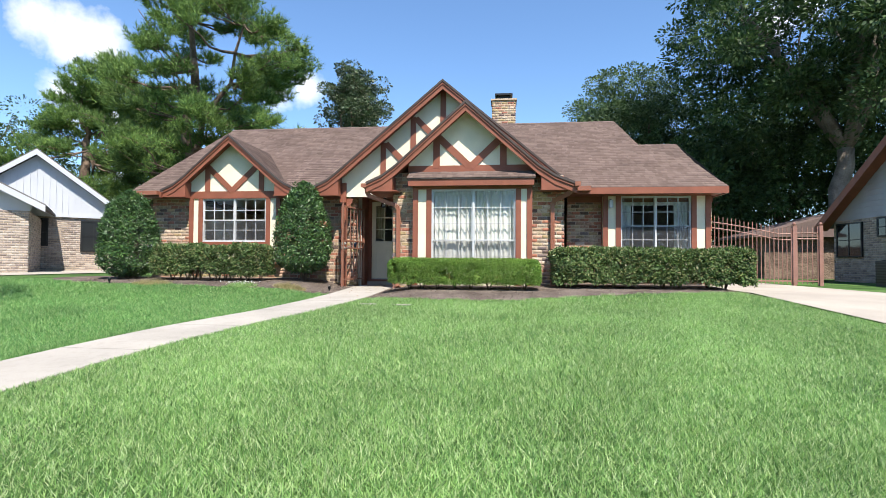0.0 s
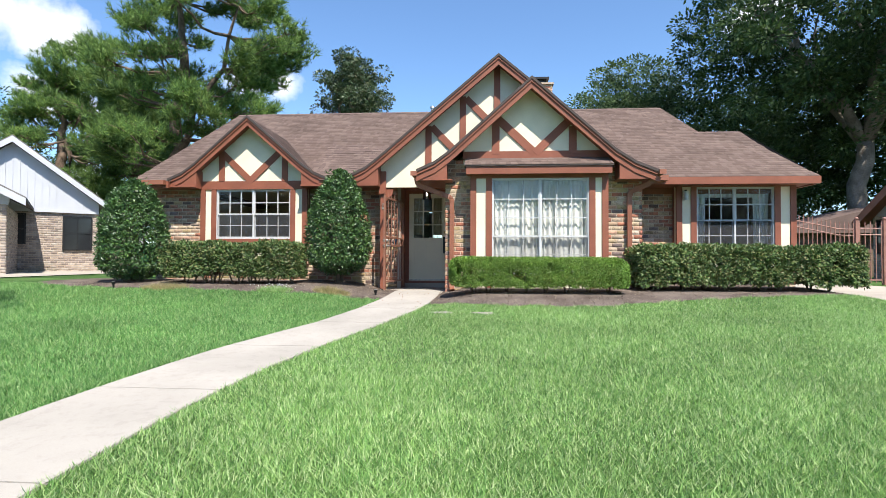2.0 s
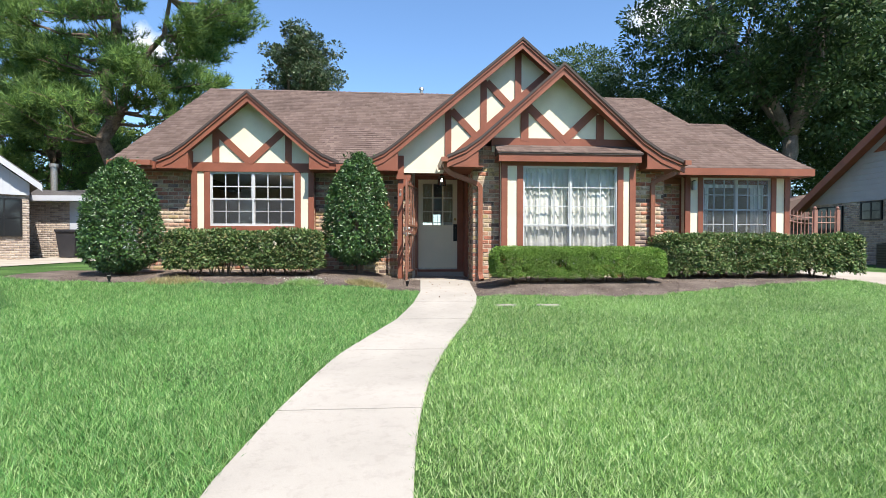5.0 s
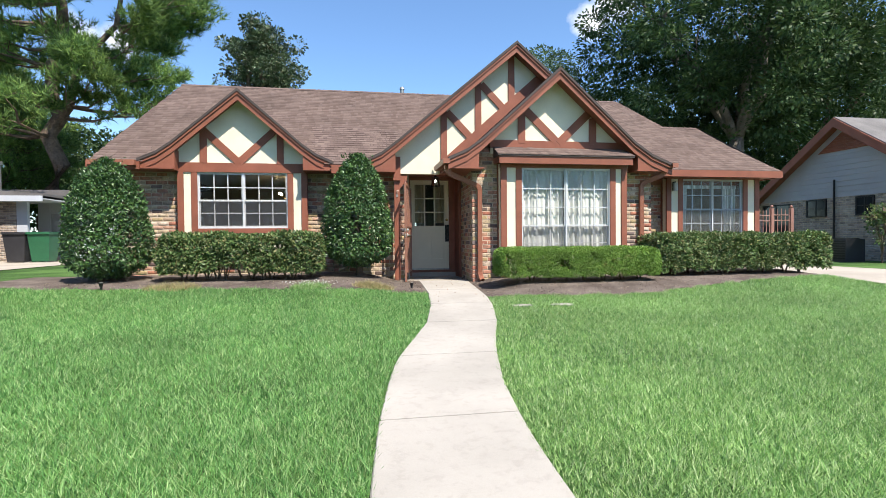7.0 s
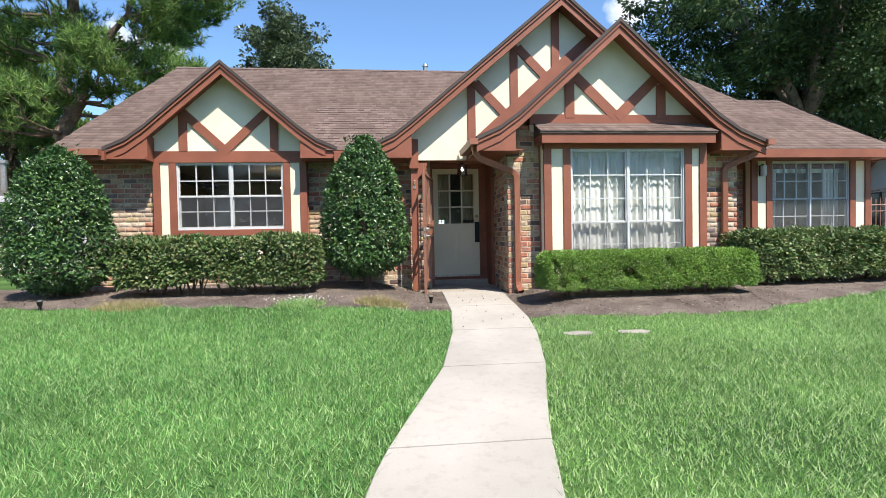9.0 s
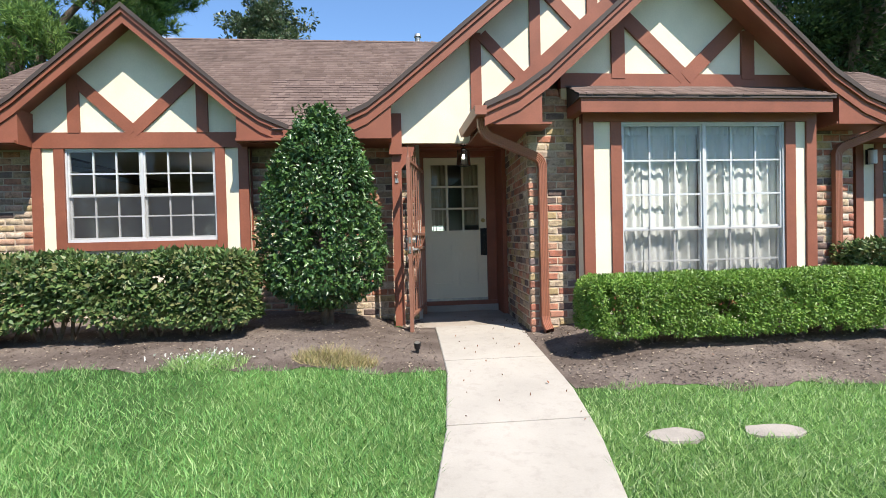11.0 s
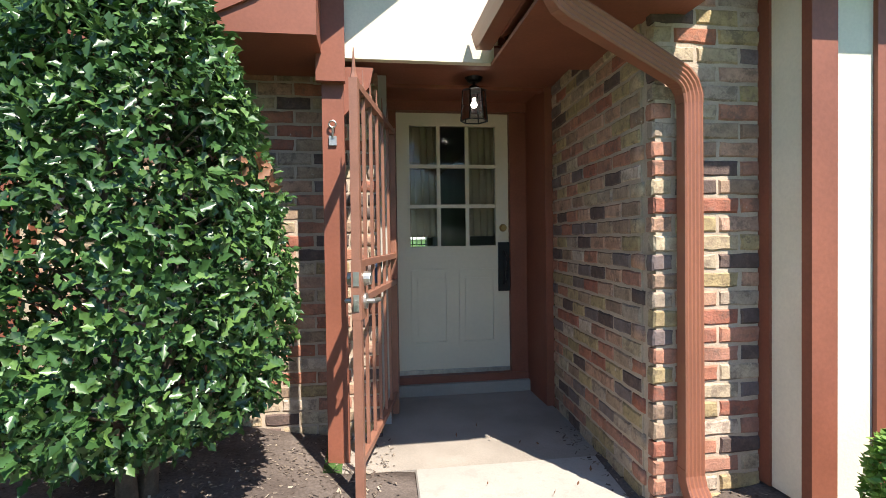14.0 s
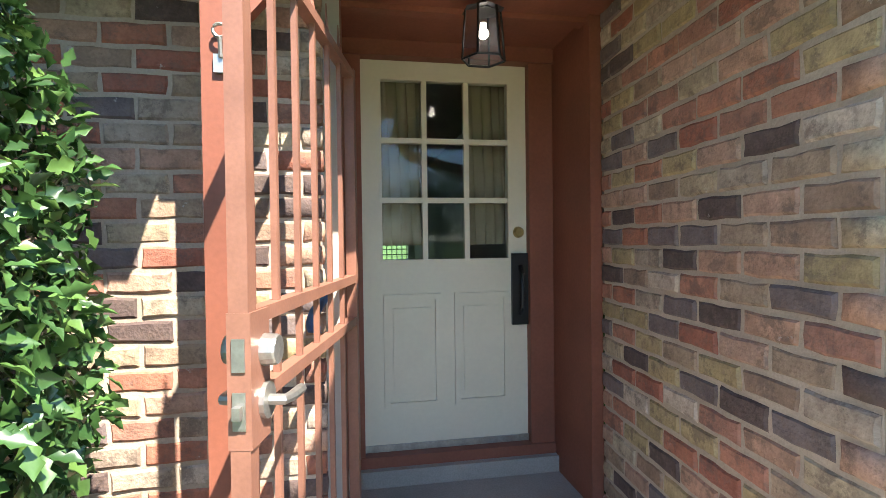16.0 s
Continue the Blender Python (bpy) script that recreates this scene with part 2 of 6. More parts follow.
M_PINE = material("pine_needles", (0.06, 0.11, 0.025), 0.6, spread=0.25, scale=0.5, fine=6, bump=0, pieces="island", spec=0.25, translucent=0.3,
                  ramp=[(0.075, 0.14, 0.05), (0.12, 0.215, 0.06), (0.18, 0.295, 0.075), (0.27, 0.39, 0.095)])
M_OAK = material("oak_leaf", (0.05, 0.09, 0.03), 0.55, spread=0.25, scale=0.4, fine=6, bump=0, pieces="island", spec=0.3, translucent=0.28,
                 ramp=[(0.03, 0.065, 0.024), (0.05, 0.098, 0.033), (0.07, 0.122, 0.04), (0.10, 0.158, 0.052)])
M_OAK_FAR = material("far_oak_leaf", (0.09, 0.14, 0.06), 0.6, spread=0.25, scale=0.4, fine=6, bump=0, pieces="island", spec=0.3, translucent=0.3,
                     ramp=[(0.06, 0.105, 0.05), (0.085, 0.14, 0.06), (0.11, 0.175, 0.07), (0.15, 0.215, 0.09)])
M_MAGN = material("magnolia_leaf", (0.03, 0.06, 0.02), 0.4, spread=0.25, scale=0.5, fine=6, bump=0, pieces="island", spec=0.45, translucent=0.12,
                  ramp=[(0.045, 0.08, 0.04), (0.07, 0.115, 0.055), (0.10, 0.15, 0.07), (0.15, 0.15, 0.09)])
M_SIDING = material("grey_siding", (0.31, 0.31, 0.325), 0.6, spread=0.05, scale=1.5, fine=40, bump=0.08)
M_WSIDING = material("white_siding", (0.45, 0.47, 0.51), 0.6, spread=0.04, scale=1.2, fine=40, bump=0.08)
M_FENCE = material("fence_paint", (0.26, 0.13, 0.10), 0.55, spread=0.12, scale=4, fine=60, bump=0.15)
M_GATE = material("gate_paint", (0.245, 0.112, 0.073), 0.45, spread=0.1, scale=9, fine=120, bump=0.12, dist=0.002)
M_BLACK = material("black_metal", (0.012, 0.012, 0.013), 0.45, metal=0.3, spread=0.2, scale=8, fine=60, bump=0.1)
M_BRASS = material("aged_brass", (0.45, 0.33, 0.14), 0.35, metal=0.9, spread=0.15, scale=15, fine=80, bump=0.1)
M_STEEL = material("worn_steel", (0.42, 0.40, 0.36), 0.4, metal=0.8, spread=0.15, scale=15, fine=80, bump=0.1)
M_PLASTIC_G = material("green_bin_plastic", (0.02, 0.11, 0.05), 0.5, spread=0.08, scale=4, fine=50, bump=0.05)
M_PLASTIC_K = material("dark_bin_plastic", (0.03, 0.03, 0.035), 0.5, spread=0.1, scale=4, fine=50, bump=0.05)
M_ROOM = material("room_paint", (0.42, 0.39, 0.35), 0.9, spread=0.06, scale=1.5, fine=40, bump=0.05)
M_ROOMFLOOR = material("room_floor", (0.16, 0.10, 0.06), 0.6, spread=0.2, scale=3, fine=40, bump=0.05)
M_CURTAIN = material("white_sheer", (0.84, 0.84, 0.82), 0.9, spread=0.03, scale=3, fine=120, bump=0.15, translucent=0.28)
M_TAN = material("tan_curtain", (0.42, 0.34, 0.22), 0.9, spread=0.08, scale=5, fine=120, bump=0.15, translucent=0.3)
M_BLUE = material("blue_cloth", (0.06, 0.16, 0.36), 0.8, spread=0.2, scale=12, fine=60, bump=0.2)
M_GREYROOF = material("grey_shingle", (0.12, 0.11, 0.11), 0.92, spread=0.2, scale=1.2, fine=90, bump=0.5, pieces="island", ramp=[(0.11, 0.10, 0.10), (0.15, 0.14, 0.135), (0.09, 0.082, 0.08)])
M_DARKGLASS = material("dark_window", (0.02, 0.022, 0.025), 0.08, spread=0.1, scale=1, fine=10, bump=0)
M_STONE = material("stepping_stone", (0.29, 0.26, 0.23), 0.9, spread=0.15, scale=5, fine=90, bump=0.5)
M_FLOWER = material("white_flower", (0.75, 0.75, 0.7), 0.7, spread=0.05, scale=9, fine=40, bump=0, translucent=0.3)
M_STRAW = material("dry_grass", (0.42, 0.34, 0.17), 0.8, spread=0.2, scale=9, fine=40, bump=0, pieces="island", translucent=0.3, ramp=[(0.32, 0.25, 0.11), (0.46, 0.38, 0.2), (0.28, 0.30, 0.1)])


def clear_glass(name, tint=(1, 1, 1), veil=0.0):
    m = bpy.data.materials.new(name)
    m.use_nodes = True
    n, l = m.node_tree.nodes, m.node_tree.links
    n.remove(n["Principled BSDF"])
    tr, gl, fr, ms = n.new("ShaderNodeBsdfTransparent"), n.new("ShaderNodeBsdfGlossy"), n.new("ShaderNodeFresnel"), n.new("ShaderNodeMixShader")
    tr.inputs["Color"].default_value = (*tint, 1)
    gl.inputs["Roughness"].default_value = 0.01
    fr.inputs["IOR"].default_value = 1.45
    l.new(fr.outputs["Fac"], ms.inputs["Fac"])
    l.new(tr.outputs["BSDF"], ms.inputs[1])
    l.new(gl.outputs["BSDF"], ms.inputs[2])
    out = ms.outputs["Shader"]
    if veil:
        df, m2 = n.new("ShaderNodeBsdfDiffuse"), n.new("ShaderNodeMixShader")
        df.inputs["Color"].default_value = (0.16, 0.17, 0.19, 1)
        m2.inputs["Fac"].default_value = veil
        l.new(out, m2.inputs[1])
        l.new(df.outputs["BSDF"], m2.inputs[2])
        out = m2.outputs["Shader"]
    l.new(out, n["Material Output"].inputs["Surface"])
    return m


M_GLASS = clear_glass("window_glass", (0.92, 0.95, 0.94))
M_SCREEN = clear_glass("insect_screen", (0.80, 0.80, 0.82), 0.20)


def glow(name, color, strength):
    m = bpy.data.materials.new(name)
    m.use_nodes = True
    b = m.node_tree.nodes["Principled BSDF"]
    b.inputs["Base Color"].default_value = (*color, 1)
    b.inputs["Emission Color"].default_value = (*color, 1)
    b.inputs["Emission Strength"].default_value = strength
    return m


M_BULB = glow("lit_bulb", (1.0, 0.9, 0.75), 7.0)
M_BULB_WARM = glow("warm_bulb", (1.0, 0.75, 0.4), 14.0)

# ---- building helpers ----
def thing(name, label="", category="", kind="", group="", at=(0, 0, 0)):
    ob = new(name)
    ob.empty_display_size = 0.1
    ob.location = at
    return tagged(ob, label, category, group, kind)


def link_mesh(name, mesh, mat, parent=None, label=""):
    if mat is not None and not mesh.materials:
        mesh.materials.append(mat)
    ob = new(name, mesh)
    if parent is not None:
        ob.parent = parent
        p = Vector((0, 0, 0))
        q = parent
        while q is not None:
            p += q.location
            q = q.parent
        ob.location = -p
    return tagged(ob, label)


def part(name, bm, mat, parent=None, label="", smooth=False, bevel=0.0):
    """One mesh object from a bmesh in world places, under a thing or a part."""
    if bevel:
        bmesh.ops.bevel(bm, geom=[e for e in bm.edges if len(e.link_faces) == 2 and e.calc_face_angle(0) > 0.6], offset=bevel, segments=1, affect="EDGES")
    if len(bm.faces) > 1:
        bmesh.ops.recalc_face_normals(bm, faces=bm.faces)
    me = bpy.data.meshes.new(name)
    bm.to_mesh(me)
    bm.free()
    if smooth:
        for p in me.polygons:
            p.use_smooth = True
    return link_mesh(name, me, mat, parent, label)


def box(bm, x0, x1, y0, y1, z0, z1):
    v = [bm.verts.new((x, y, z)) for z in (z0, z1) for y in (y0, y1) for x in (x0, x1)]
    for f in ((0, 1, 3, 2), (4, 6, 7, 5), (0, 4, 5, 1), (2, 3, 7, 6), (0, 2, 6, 4), (1, 5, 7, 3)):
        bm.faces.new([v[i] for i in f])
    return bm


def boxed(*dims):
    return box(bmesh.new(), *dims)


def prism(bm, pts, y0, y1):
    """A polygon in x and z, drawn out from y0 to y1."""
    a = [bm.verts.new((x, y0, z)) for x, z in pts]
    b = [bm.verts.new((x, y1, z)) for x, z in pts]
    bm.faces.new(a)
    bm.faces.new(b[::-1])
    k = len(pts)
    for i in range(k):
        bm.faces.new((a[i], b[i], b[(i + 1) % k], a[(i + 1) % k]))
    return bm


def board(bm, p, q, width, y0, y1):
    """A straight board in the x-z plane from p to q."""
    d = Vector((q[0] - p[0], q[1] - p[1]))
    n = Vector((-d.y, d.x)).normalized() * width / 2
    return prism(bm, [(p[0] + n.x, p[1] + n.y), (p[0] - n.x, p[1] - n.y), (q[0] - n.x, q[1] - n.y), (q[0] + n.x, q[1] + n.y)], y0, y1)


def tube(bm, pts, radius, sides=8, end=None):
    """A round rod along points, tapering to the radius end."""
    end = radius if end is None else end
    rings, up = [], Vector((0, 0, 1))
    pts = [Vector(p) for p in pts]
    for i, p in enumerate(pts):
        d = (pts[min(i + 1, len(pts) - 1)] - pts[max(i - 1, 0)]).normalized()
        a = d.cross(up if abs(d.z) < 0.95 else Vector((1, 0, 0))).normalized()
        b = d.cross(a)
        r = radius + (end - radius) * i / max(1, len(pts) - 1)
        rings.append([bm.verts.new(p + (a * math.cos(t) + b * math.sin(t)) * r) for t in [math.tau * k / sides for k in range(sides)]])
    for r0, r1 in zip(rings, rings[1:]):
        for k in range(sides):
            bm.faces.new((r0[k], r0[(k + 1) % sides], r1[(k + 1) % sides], r1[k]))
    bm.faces.new(rings[0][::-1])
    bm.faces.new(rings[-1])
    return bm


def mesh_np(name, verts, faces, mat, parent=None, label=""):
    """A mesh object from arrays: vertices (n, 3), faces (m, 3 or 4)."""
    me = bpy.data.meshes.new(name)
    verts, faces = np.asarray(verts, dtype=np.float32), np.asarray(faces, dtype=np.int32)
    k = faces.shape[1]
    me.vertices.add(len(verts))
    me.vertices.foreach_set("co", verts.ravel())
    me.loops.add(faces.size)
    me.loops.foreach_set("vertex_index", faces.ravel())
    me.polygons.add(len(faces))
    me.polygons.foreach_set("loop_start", np.arange(0, faces.size, k, dtype=np.int32))
    me.update(calc_edges=True)
    return link_mesh(name, me, mat, parent, label)


def ease(v):
    v = min(1.0, max(0.0, v))
    return v * v * (3 - 2 * v)


def ground_z(x, y):
    """Height of the ground: the lawn rises to the house, the beds are mounded."""
    z = -0.09 + 0.05 * max(-6.0, min(11.8, y))
    z += 0.17 * ease((-3.3 - x) / 1.3) * ease((y - 8.8) / 2.4)
    z += 0.12 * ease((x + 2.3) / 0.9) * ease((y - 9.3) / 1.3) * ease((5.5 - x) / 0.8)
    return z


def along(points, y):
    """x on a line of (y, x) points."""
    return float(np.interp(y, [p[0] for p in points], [p[1] for p in points]))


WALK_L = [(-8, -4.55), (0, -4.5), (4.3, -4.4), (5.1, -4.32), (5.9, -4.2), (6.5, -4.09), (7.0, -3.935), (8.1, -3.58), (9.3, -3.35), (10.5, -3.21), (12.3, -3.15)]
WALK_R = [(-8, -3.6), (0, -3.53), (4.1, -3.45), (4.7, -3.42), (5.1, -3.38), (5.8, -3.29), (6.8, -3.07), (7.5, -2.87), (8.1, -2.69), (9.2, -2.44), (10.0, -2.32), (11.5, -2.23), (12.3, -2.15)]
BED_R = [(-2.35, 10.0), (-1.2, 9.72), (0.27, 9.7), (1.88, 10.1), (3.36, 10.5), (5.45, 10.95)]
BED_L = [(-10.6, 11.4), (-9.4, 10.9), (-8.0, 10.75), (-6.3, 10.6), (-4.5, 10.4), (-3.2, 10.55)]

# ---- ground, walk, drives ----
def sheet(name, xs, ys, z, mat, parent=None, label=""):
    verts = [(x, y, z(x, y)) for y in ys for x in xs]
    w = len(xs)
    faces = [(j * w + i, j * w + i + 1, (j + 1) * w + i + 1, (j + 1) * w + i) for j in range(len(ys) - 1) for i in range(w - 1)]
    return mesh_np(name, verts, faces, mat, parent, label)


xs = np.concatenate([[-600, -250, -100, -50, -30, -20], np.arange(-15, 12.01, 0.25), [15, 20, 30, 50, 100, 250, 600]])
ys = np.concatenate([[-600, -200, -80, -30, -12], np.arange(-6, 14.01, 0.25), [16, 20, 26, 35, 60, 120, 300, 600]])
tagged(sheet("ground", xs, ys, lambda x, y: ground_z(x, y) - (0.16 if -3.5 < x < -2.05 and 12.2 < y < 14 else 0), M_TURF), "green mown turf ground rising to the house", "ground", kind="structure")

walkway = thing("pavement", "pale concrete garden walk in jointed slabs curving to the porch", "walkway", "structure")
JOINTS = [-8, -5.5, -3.0, -0.5, 2.0, 3.7, 5.15, 6.65, 8.1, 9.4, 10.8, 12.3]
for a, b in zip(JOINTS, JOINTS[1:]):
    bm = bmesh.new()
    steps = max(2, int((b - a) / 0.25))
    rows = []
    for i in range(steps + 1):
        y = a + 0.007 + (b - a - 0.014) * i / steps
        xl, xr = along(WALK_L, y), along(WALK_R, y)
        z = -0.09 + 0.05 * max(-6.0, min(11.8, y)) + 0.022
        rows.append([bm.verts.new(p) for p in ((xl, y, z - 0.12), (xl, y, z - 0.008), (xl + 0.008, y, z), (xr - 0.008, y, z), (xr, y, z - 0.008), (xr, y, z - 0.12))])
    for r0, r1 in zip(rows, rows[1:]):
        for k in range(5):
            bm.faces.new((r0[k], r0[k + 1], r1[k + 1], r1[k]))
    bm.faces.new(rows[0])
    bm.faces.new(rows[-1][::-1])
    part("slab", bm, M_CONCRETE, walkway)

porch = thing("floor", "stained grey concrete porch floor before the door", "porch floor", "structure")
part("slab", boxed(-3.62, -2.08, 12.31, 13.72, 0.3, 0.515), M_PORCH, porch, bevel=0.006)
part("step", boxed(-3.3, -2.06, 13.56, 13.8, 0.4, 0.60), M_PORCH, porch, bevel=0.006)

driveway = sheet("driveway", np.linspace(5.55, 8.6, 9), np.linspace(-14, 24, 60), lambda x, y: ground_z(x, y) + 0.02, M_DRIVE)
tagged(driveway, "pale concrete driveway beside the house to the iron gate", "driveway", kind="structure")
side_drive = sheet("driveway", np.linspace(-16.8, -13.0, 6), np.linspace(-14, 24, 60), lambda x, y: ground_z(x, y) + 0.02, M_DRIVE)
tagged(side_drive, "pale concrete driveway of the house next door", "driveway", kind="structure")


def bed(name, edge, x0, x1, label):
    xs_ = np.linspace(x0, x1, int((x1 - x0) / 0.12))
    verts, faces, k = [], [], 22
    ex, ey = [p[0] for p in edge], [p[1] for p in edge]
    for x in xs_:
        yb = float(np.interp(x, ex, ey)) + 0.04 * math.sin(x * 7) + 0.03 * math.sin(x * 17)
        for j in range(k):
            y = yb + (13.0 - yb) * j / (k - 1)
            e = min(1.0, j / 2)
            e *= ease((-3.12 - x) / 0.2) if x < -2.7 else ease((x + 2.28) / 0.2)
            sunk = 0.25 if -3.56 < x < -2.12 and y > 12.33 else 0.0
            verts.append((x, y, ground_z(x, y) - sunk + 0.004 + e * (0.012 + 0.006 * noise.noise((x * 4, y * 4, 0)))))
    for i in range(len(xs_) - 1):
        for j in range(k - 1):
            faces.append((i * k + j, (i + 1) * k + j, (i + 1) * k + j + 1, i * k + j + 1))
    return tagged(mesh_np(name, verts, faces, M_MULCH), label, "flower bed", kind="structure")


bed("mulch_bed", BED_L, -10.5, -3.14, "dark brown mulch bed under the shrubs")
bed("mulch_bed", BED_R, -2.3, 5.45, "dark brown mulch bed under the hedges")


# ---- bricks ----
BL, BH, BD, COURSE, PITCH = 0.197, 0.0685, 0.09, 0.082, 0.209


def brick_shape(length, rnd, proud=0.0):
    """Points and faces of one worn brick, its face to -y: an uneven outline in three rings, rounded towards the face."""
    n = 3 if length > 0.15 else 2
    low = [(-length / 2 + length * k / n, -BH / 2) for k in range(n)] + [(length / 2, -BH / 2)]
    ring = low + [(length / 2, 0.0)] + [(-x, -z) for x, z in low] + [(-length / 2, 0.0)]
    ring = [(x + rnd.uniform(-0.004, 0.003), z + rnd.uniform(-0.004, 0.003)) for x, z in ring]
    k, pts = len(ring), []
    for depth, shrink in ((0.05, 0.0), (proud + 0.008, 0.0), (proud, 0.008)):
        for x, z in ring:
            pts.append((x - math.copysign(min(abs(x), shrink), x), depth + rnd.uniform(-0.0015, 0.0015), z - math.copysign(min(abs(z), shrink), z)))
    quads = [(r + i, r + (i + 1) % k, r + k + (i + 1) % k, r + k + i) for r in (0, k) for i in range(k)]
    m = k // 2
    quads += [(2 * k + i, 2 * k + i + 1, 2 * k + k - 2 - i, (2 * k + k - 1 - i)) for i in range(m - 1)]
    return pts, quads


def brick_mesh(length, seed):
    pts, quads = brick_shape(length, random.Random(seed))
    me = bpy.data.meshes.new("brick")
    me.from_pydata(pts, [], quads)
    me.materials.append(M_BRICK)
    return me


BRICK_WHOLE = [brick_mesh(BL, i) for i in range(14)]
BRICK_HALF = [brick_mesh(BL / 2 - 0.005, 50 + i) for i in range(6)]
brick_rnd = random.Random(7)


def brick_rows(width, z0, z1, holes=()):
    """Bricks of a wall in running bond: (centre along the wall, height, length)."""
    out, row, z = [], 0, z0 + COURSE / 2
    while z < z1 - 0.02:
        s = -(PITCH / 2 if row % 2 else 0)
        while s < width - 0.02:
            a, b = max(0.0, s + 0.006), min(width, s + PITCH - 0.006)
            if b - a > 0.035 and not any(h0 < (a + b) / 2 < h1 and g0 < z < g1 for h0, h1, g0, g1 in holes):
                out.append(((a + b) / 2, z, b - a))
            s += PITCH
        row, z = row + 1, z + COURSE
    return out


def brick_wall(name, p, q, z0, z1, thick=0.2, holes=(), label="", singles=None, mat=None):
    """A brick wall from p to q (its face on the right-hand side of the way from p to q): mortar core, bricks laid on its face.
    singles: a stretch (from, to, low, high) whose bricks are objects of their own."""
    p, q = Vector((*p, 0)), Vector((*q, 0))
    d = (q - p).normalized()
    out = Vector((d.y, -d.x, 0))
    width = (q - p).length
    turn = Matrix(((d.x, -out.x, 0, p.x), (d.y, -out.y, 0, p.y), (0, 0, 1, 0), (0, 0, 0, 1)))
    wall = thing(name, label, "brick wall", "structure")
    bm = bmesh.new()
    cuts = sorted({0.0, width, *[c for h in holes for c in (max(0, h[0]), min(width, h[1]))]})
    for a, b in zip(cuts, cuts[1:]):
        spans = [(z0, z1)]
        for h0, h1, g0, g1 in holes:
            if h0 < (a + b) / 2 < h1:
                spans = [s for lo, hi in spans for s in ((lo, min(hi, g0)), (max(lo, g1), hi)) if s[1] - s[0] > 0.001]
        for lo, hi in spans:
            box(bm, a + (0.02 if a == 0 else 0), b - (0.02 if b == width else 0), 0.007, thick, lo, hi)
    bm.transform(turn)
    part("mortar", bm, M_MORTAR, wall)
    verts, faces = [], []
    for s, z, ln in brick_rows(width, z0, z1, holes):
        if singles and singles[0] < s < singles[1] and singles[2] < z < singles[3] and (abs(ln - BL) < 0.01 or abs(ln - BL / 2 + 0.005) < 0.012):
            me = brick_rnd.choice(BRICK_WHOLE if ln > 0.15 else BRICK_HALF)
            ob = new("brick", me)
            ob.parent = wall
            ob.matrix_local = turn @ pose(s, brick_rnd.uniform(-0.003, 0.002), z, 0, brick_rnd.uniform(-0.5, 0.5), brick_rnd.uniform(-0.6, 0.6))
        else:
            n0 = len(verts)
            pts, quads = brick_shape(ln, brick_rnd, brick_rnd.uniform(-0.005, 0.002))
            verts += [turn @ Vector((x + s, y, zz + z)) for x, y, zz in pts]
            faces += [tuple(n0 + k for k in quad) for quad in quads]
    if verts:
        tagged(mesh_np("brickwork", verts, faces, mat or M_BRICK_ALL, wall), "rows of mixed red, tan and grey bricks", kind="stuff")
    return wall


# window places: (x0, x1, z0, z1) of each opening
LW, CW, RW = (-7.50, -5.76, 1.61, 2.74), (-1.235, 0.60, 0.86, 2.72), (3.08, 4.66, 1.30, 2.70)
Y_LEFT, Y_MID, Y_RIGHT = 13.10, 11.70, 12.95
brick_wall("wall_left_wing", (-9.05, Y_LEFT), (-4.85, Y_LEFT), 0.45, 2.80, holes=((1.4, 3.5, 1.05, 2.85),), label="mixed red and tan brick front wall of the left wing")
brick_wall("wall_entry", (-4.84, 12.80), (-3.3, 12.80), 0.45, 2.76, label="mixed red and tan brick wall beside the porch", singles=(0.3, 1.54, 0.6, 2.7))
brick_wall("wall_entry_return", (-4.84, 13.1), (-4.84, 12.81), 0.45, 2.76, label="short brick return behind the shrub")
brick_wall("wall_gable", (-2.16, Y_MID), (1.66, Y_MID), 0.338, 3.05, holes=((0.59, 3.04, 0.66, 2.85),), label="mixed brick front wall under the large gable",
           singles=(0, 0.62, 0.4, 2.8))
brick_wall("wall_gable_shoulder", (-2.16, Y_MID), (-1.80, Y_MID), 3.05, 3.135, label="top brick course under the gable eave")
brick_wall("wall_right_wing", (1.86, Y_RIGHT), (5.2, Y_RIGHT), 0.40, 2.76, holes=((1.1, 3.1, 1.0, 2.75),), label="brick front wall of the right wing behind the hedge")
brick_wall("wall_side", (1.66, 11.71), (1.66, 13.15), 0.40, 2.76, label="brick side wall of the projecting gable")
brick_wall("wall_end_left", (-9.05, 20.8), (-9.05, 13.11), 0.45, 2.9, label="brick end wall of the house")
brick_wall("wall_end_right", (5.2, 12.96), (5.2, 20.8), 0.40, 2.9, label="brick end wall of the house beside the driveway")
for nm, dims in (("wall_back", (-9.0, -3.3, 20.8, 21.0, 0.3, 2.9)), ("wall_back", (-2.1, 5.2, 20.8, 21.0, 0.3, 2.9)), ("wall_back", (-3.3, -2.1, 20.8, 21.0, 2.3, 2.9)), ("wall_back", (-3.3, -2.1, 20.8, 21.0, 0.3, 0.75)), ("wall_recess_left", (-3.34, -3.24, 13.01, 13.9, 0.4, 2.785))):
    tagged(part(nm, boxed(*dims), M_ROOM), "plain closing wall of the house", "wall", kind="structure")


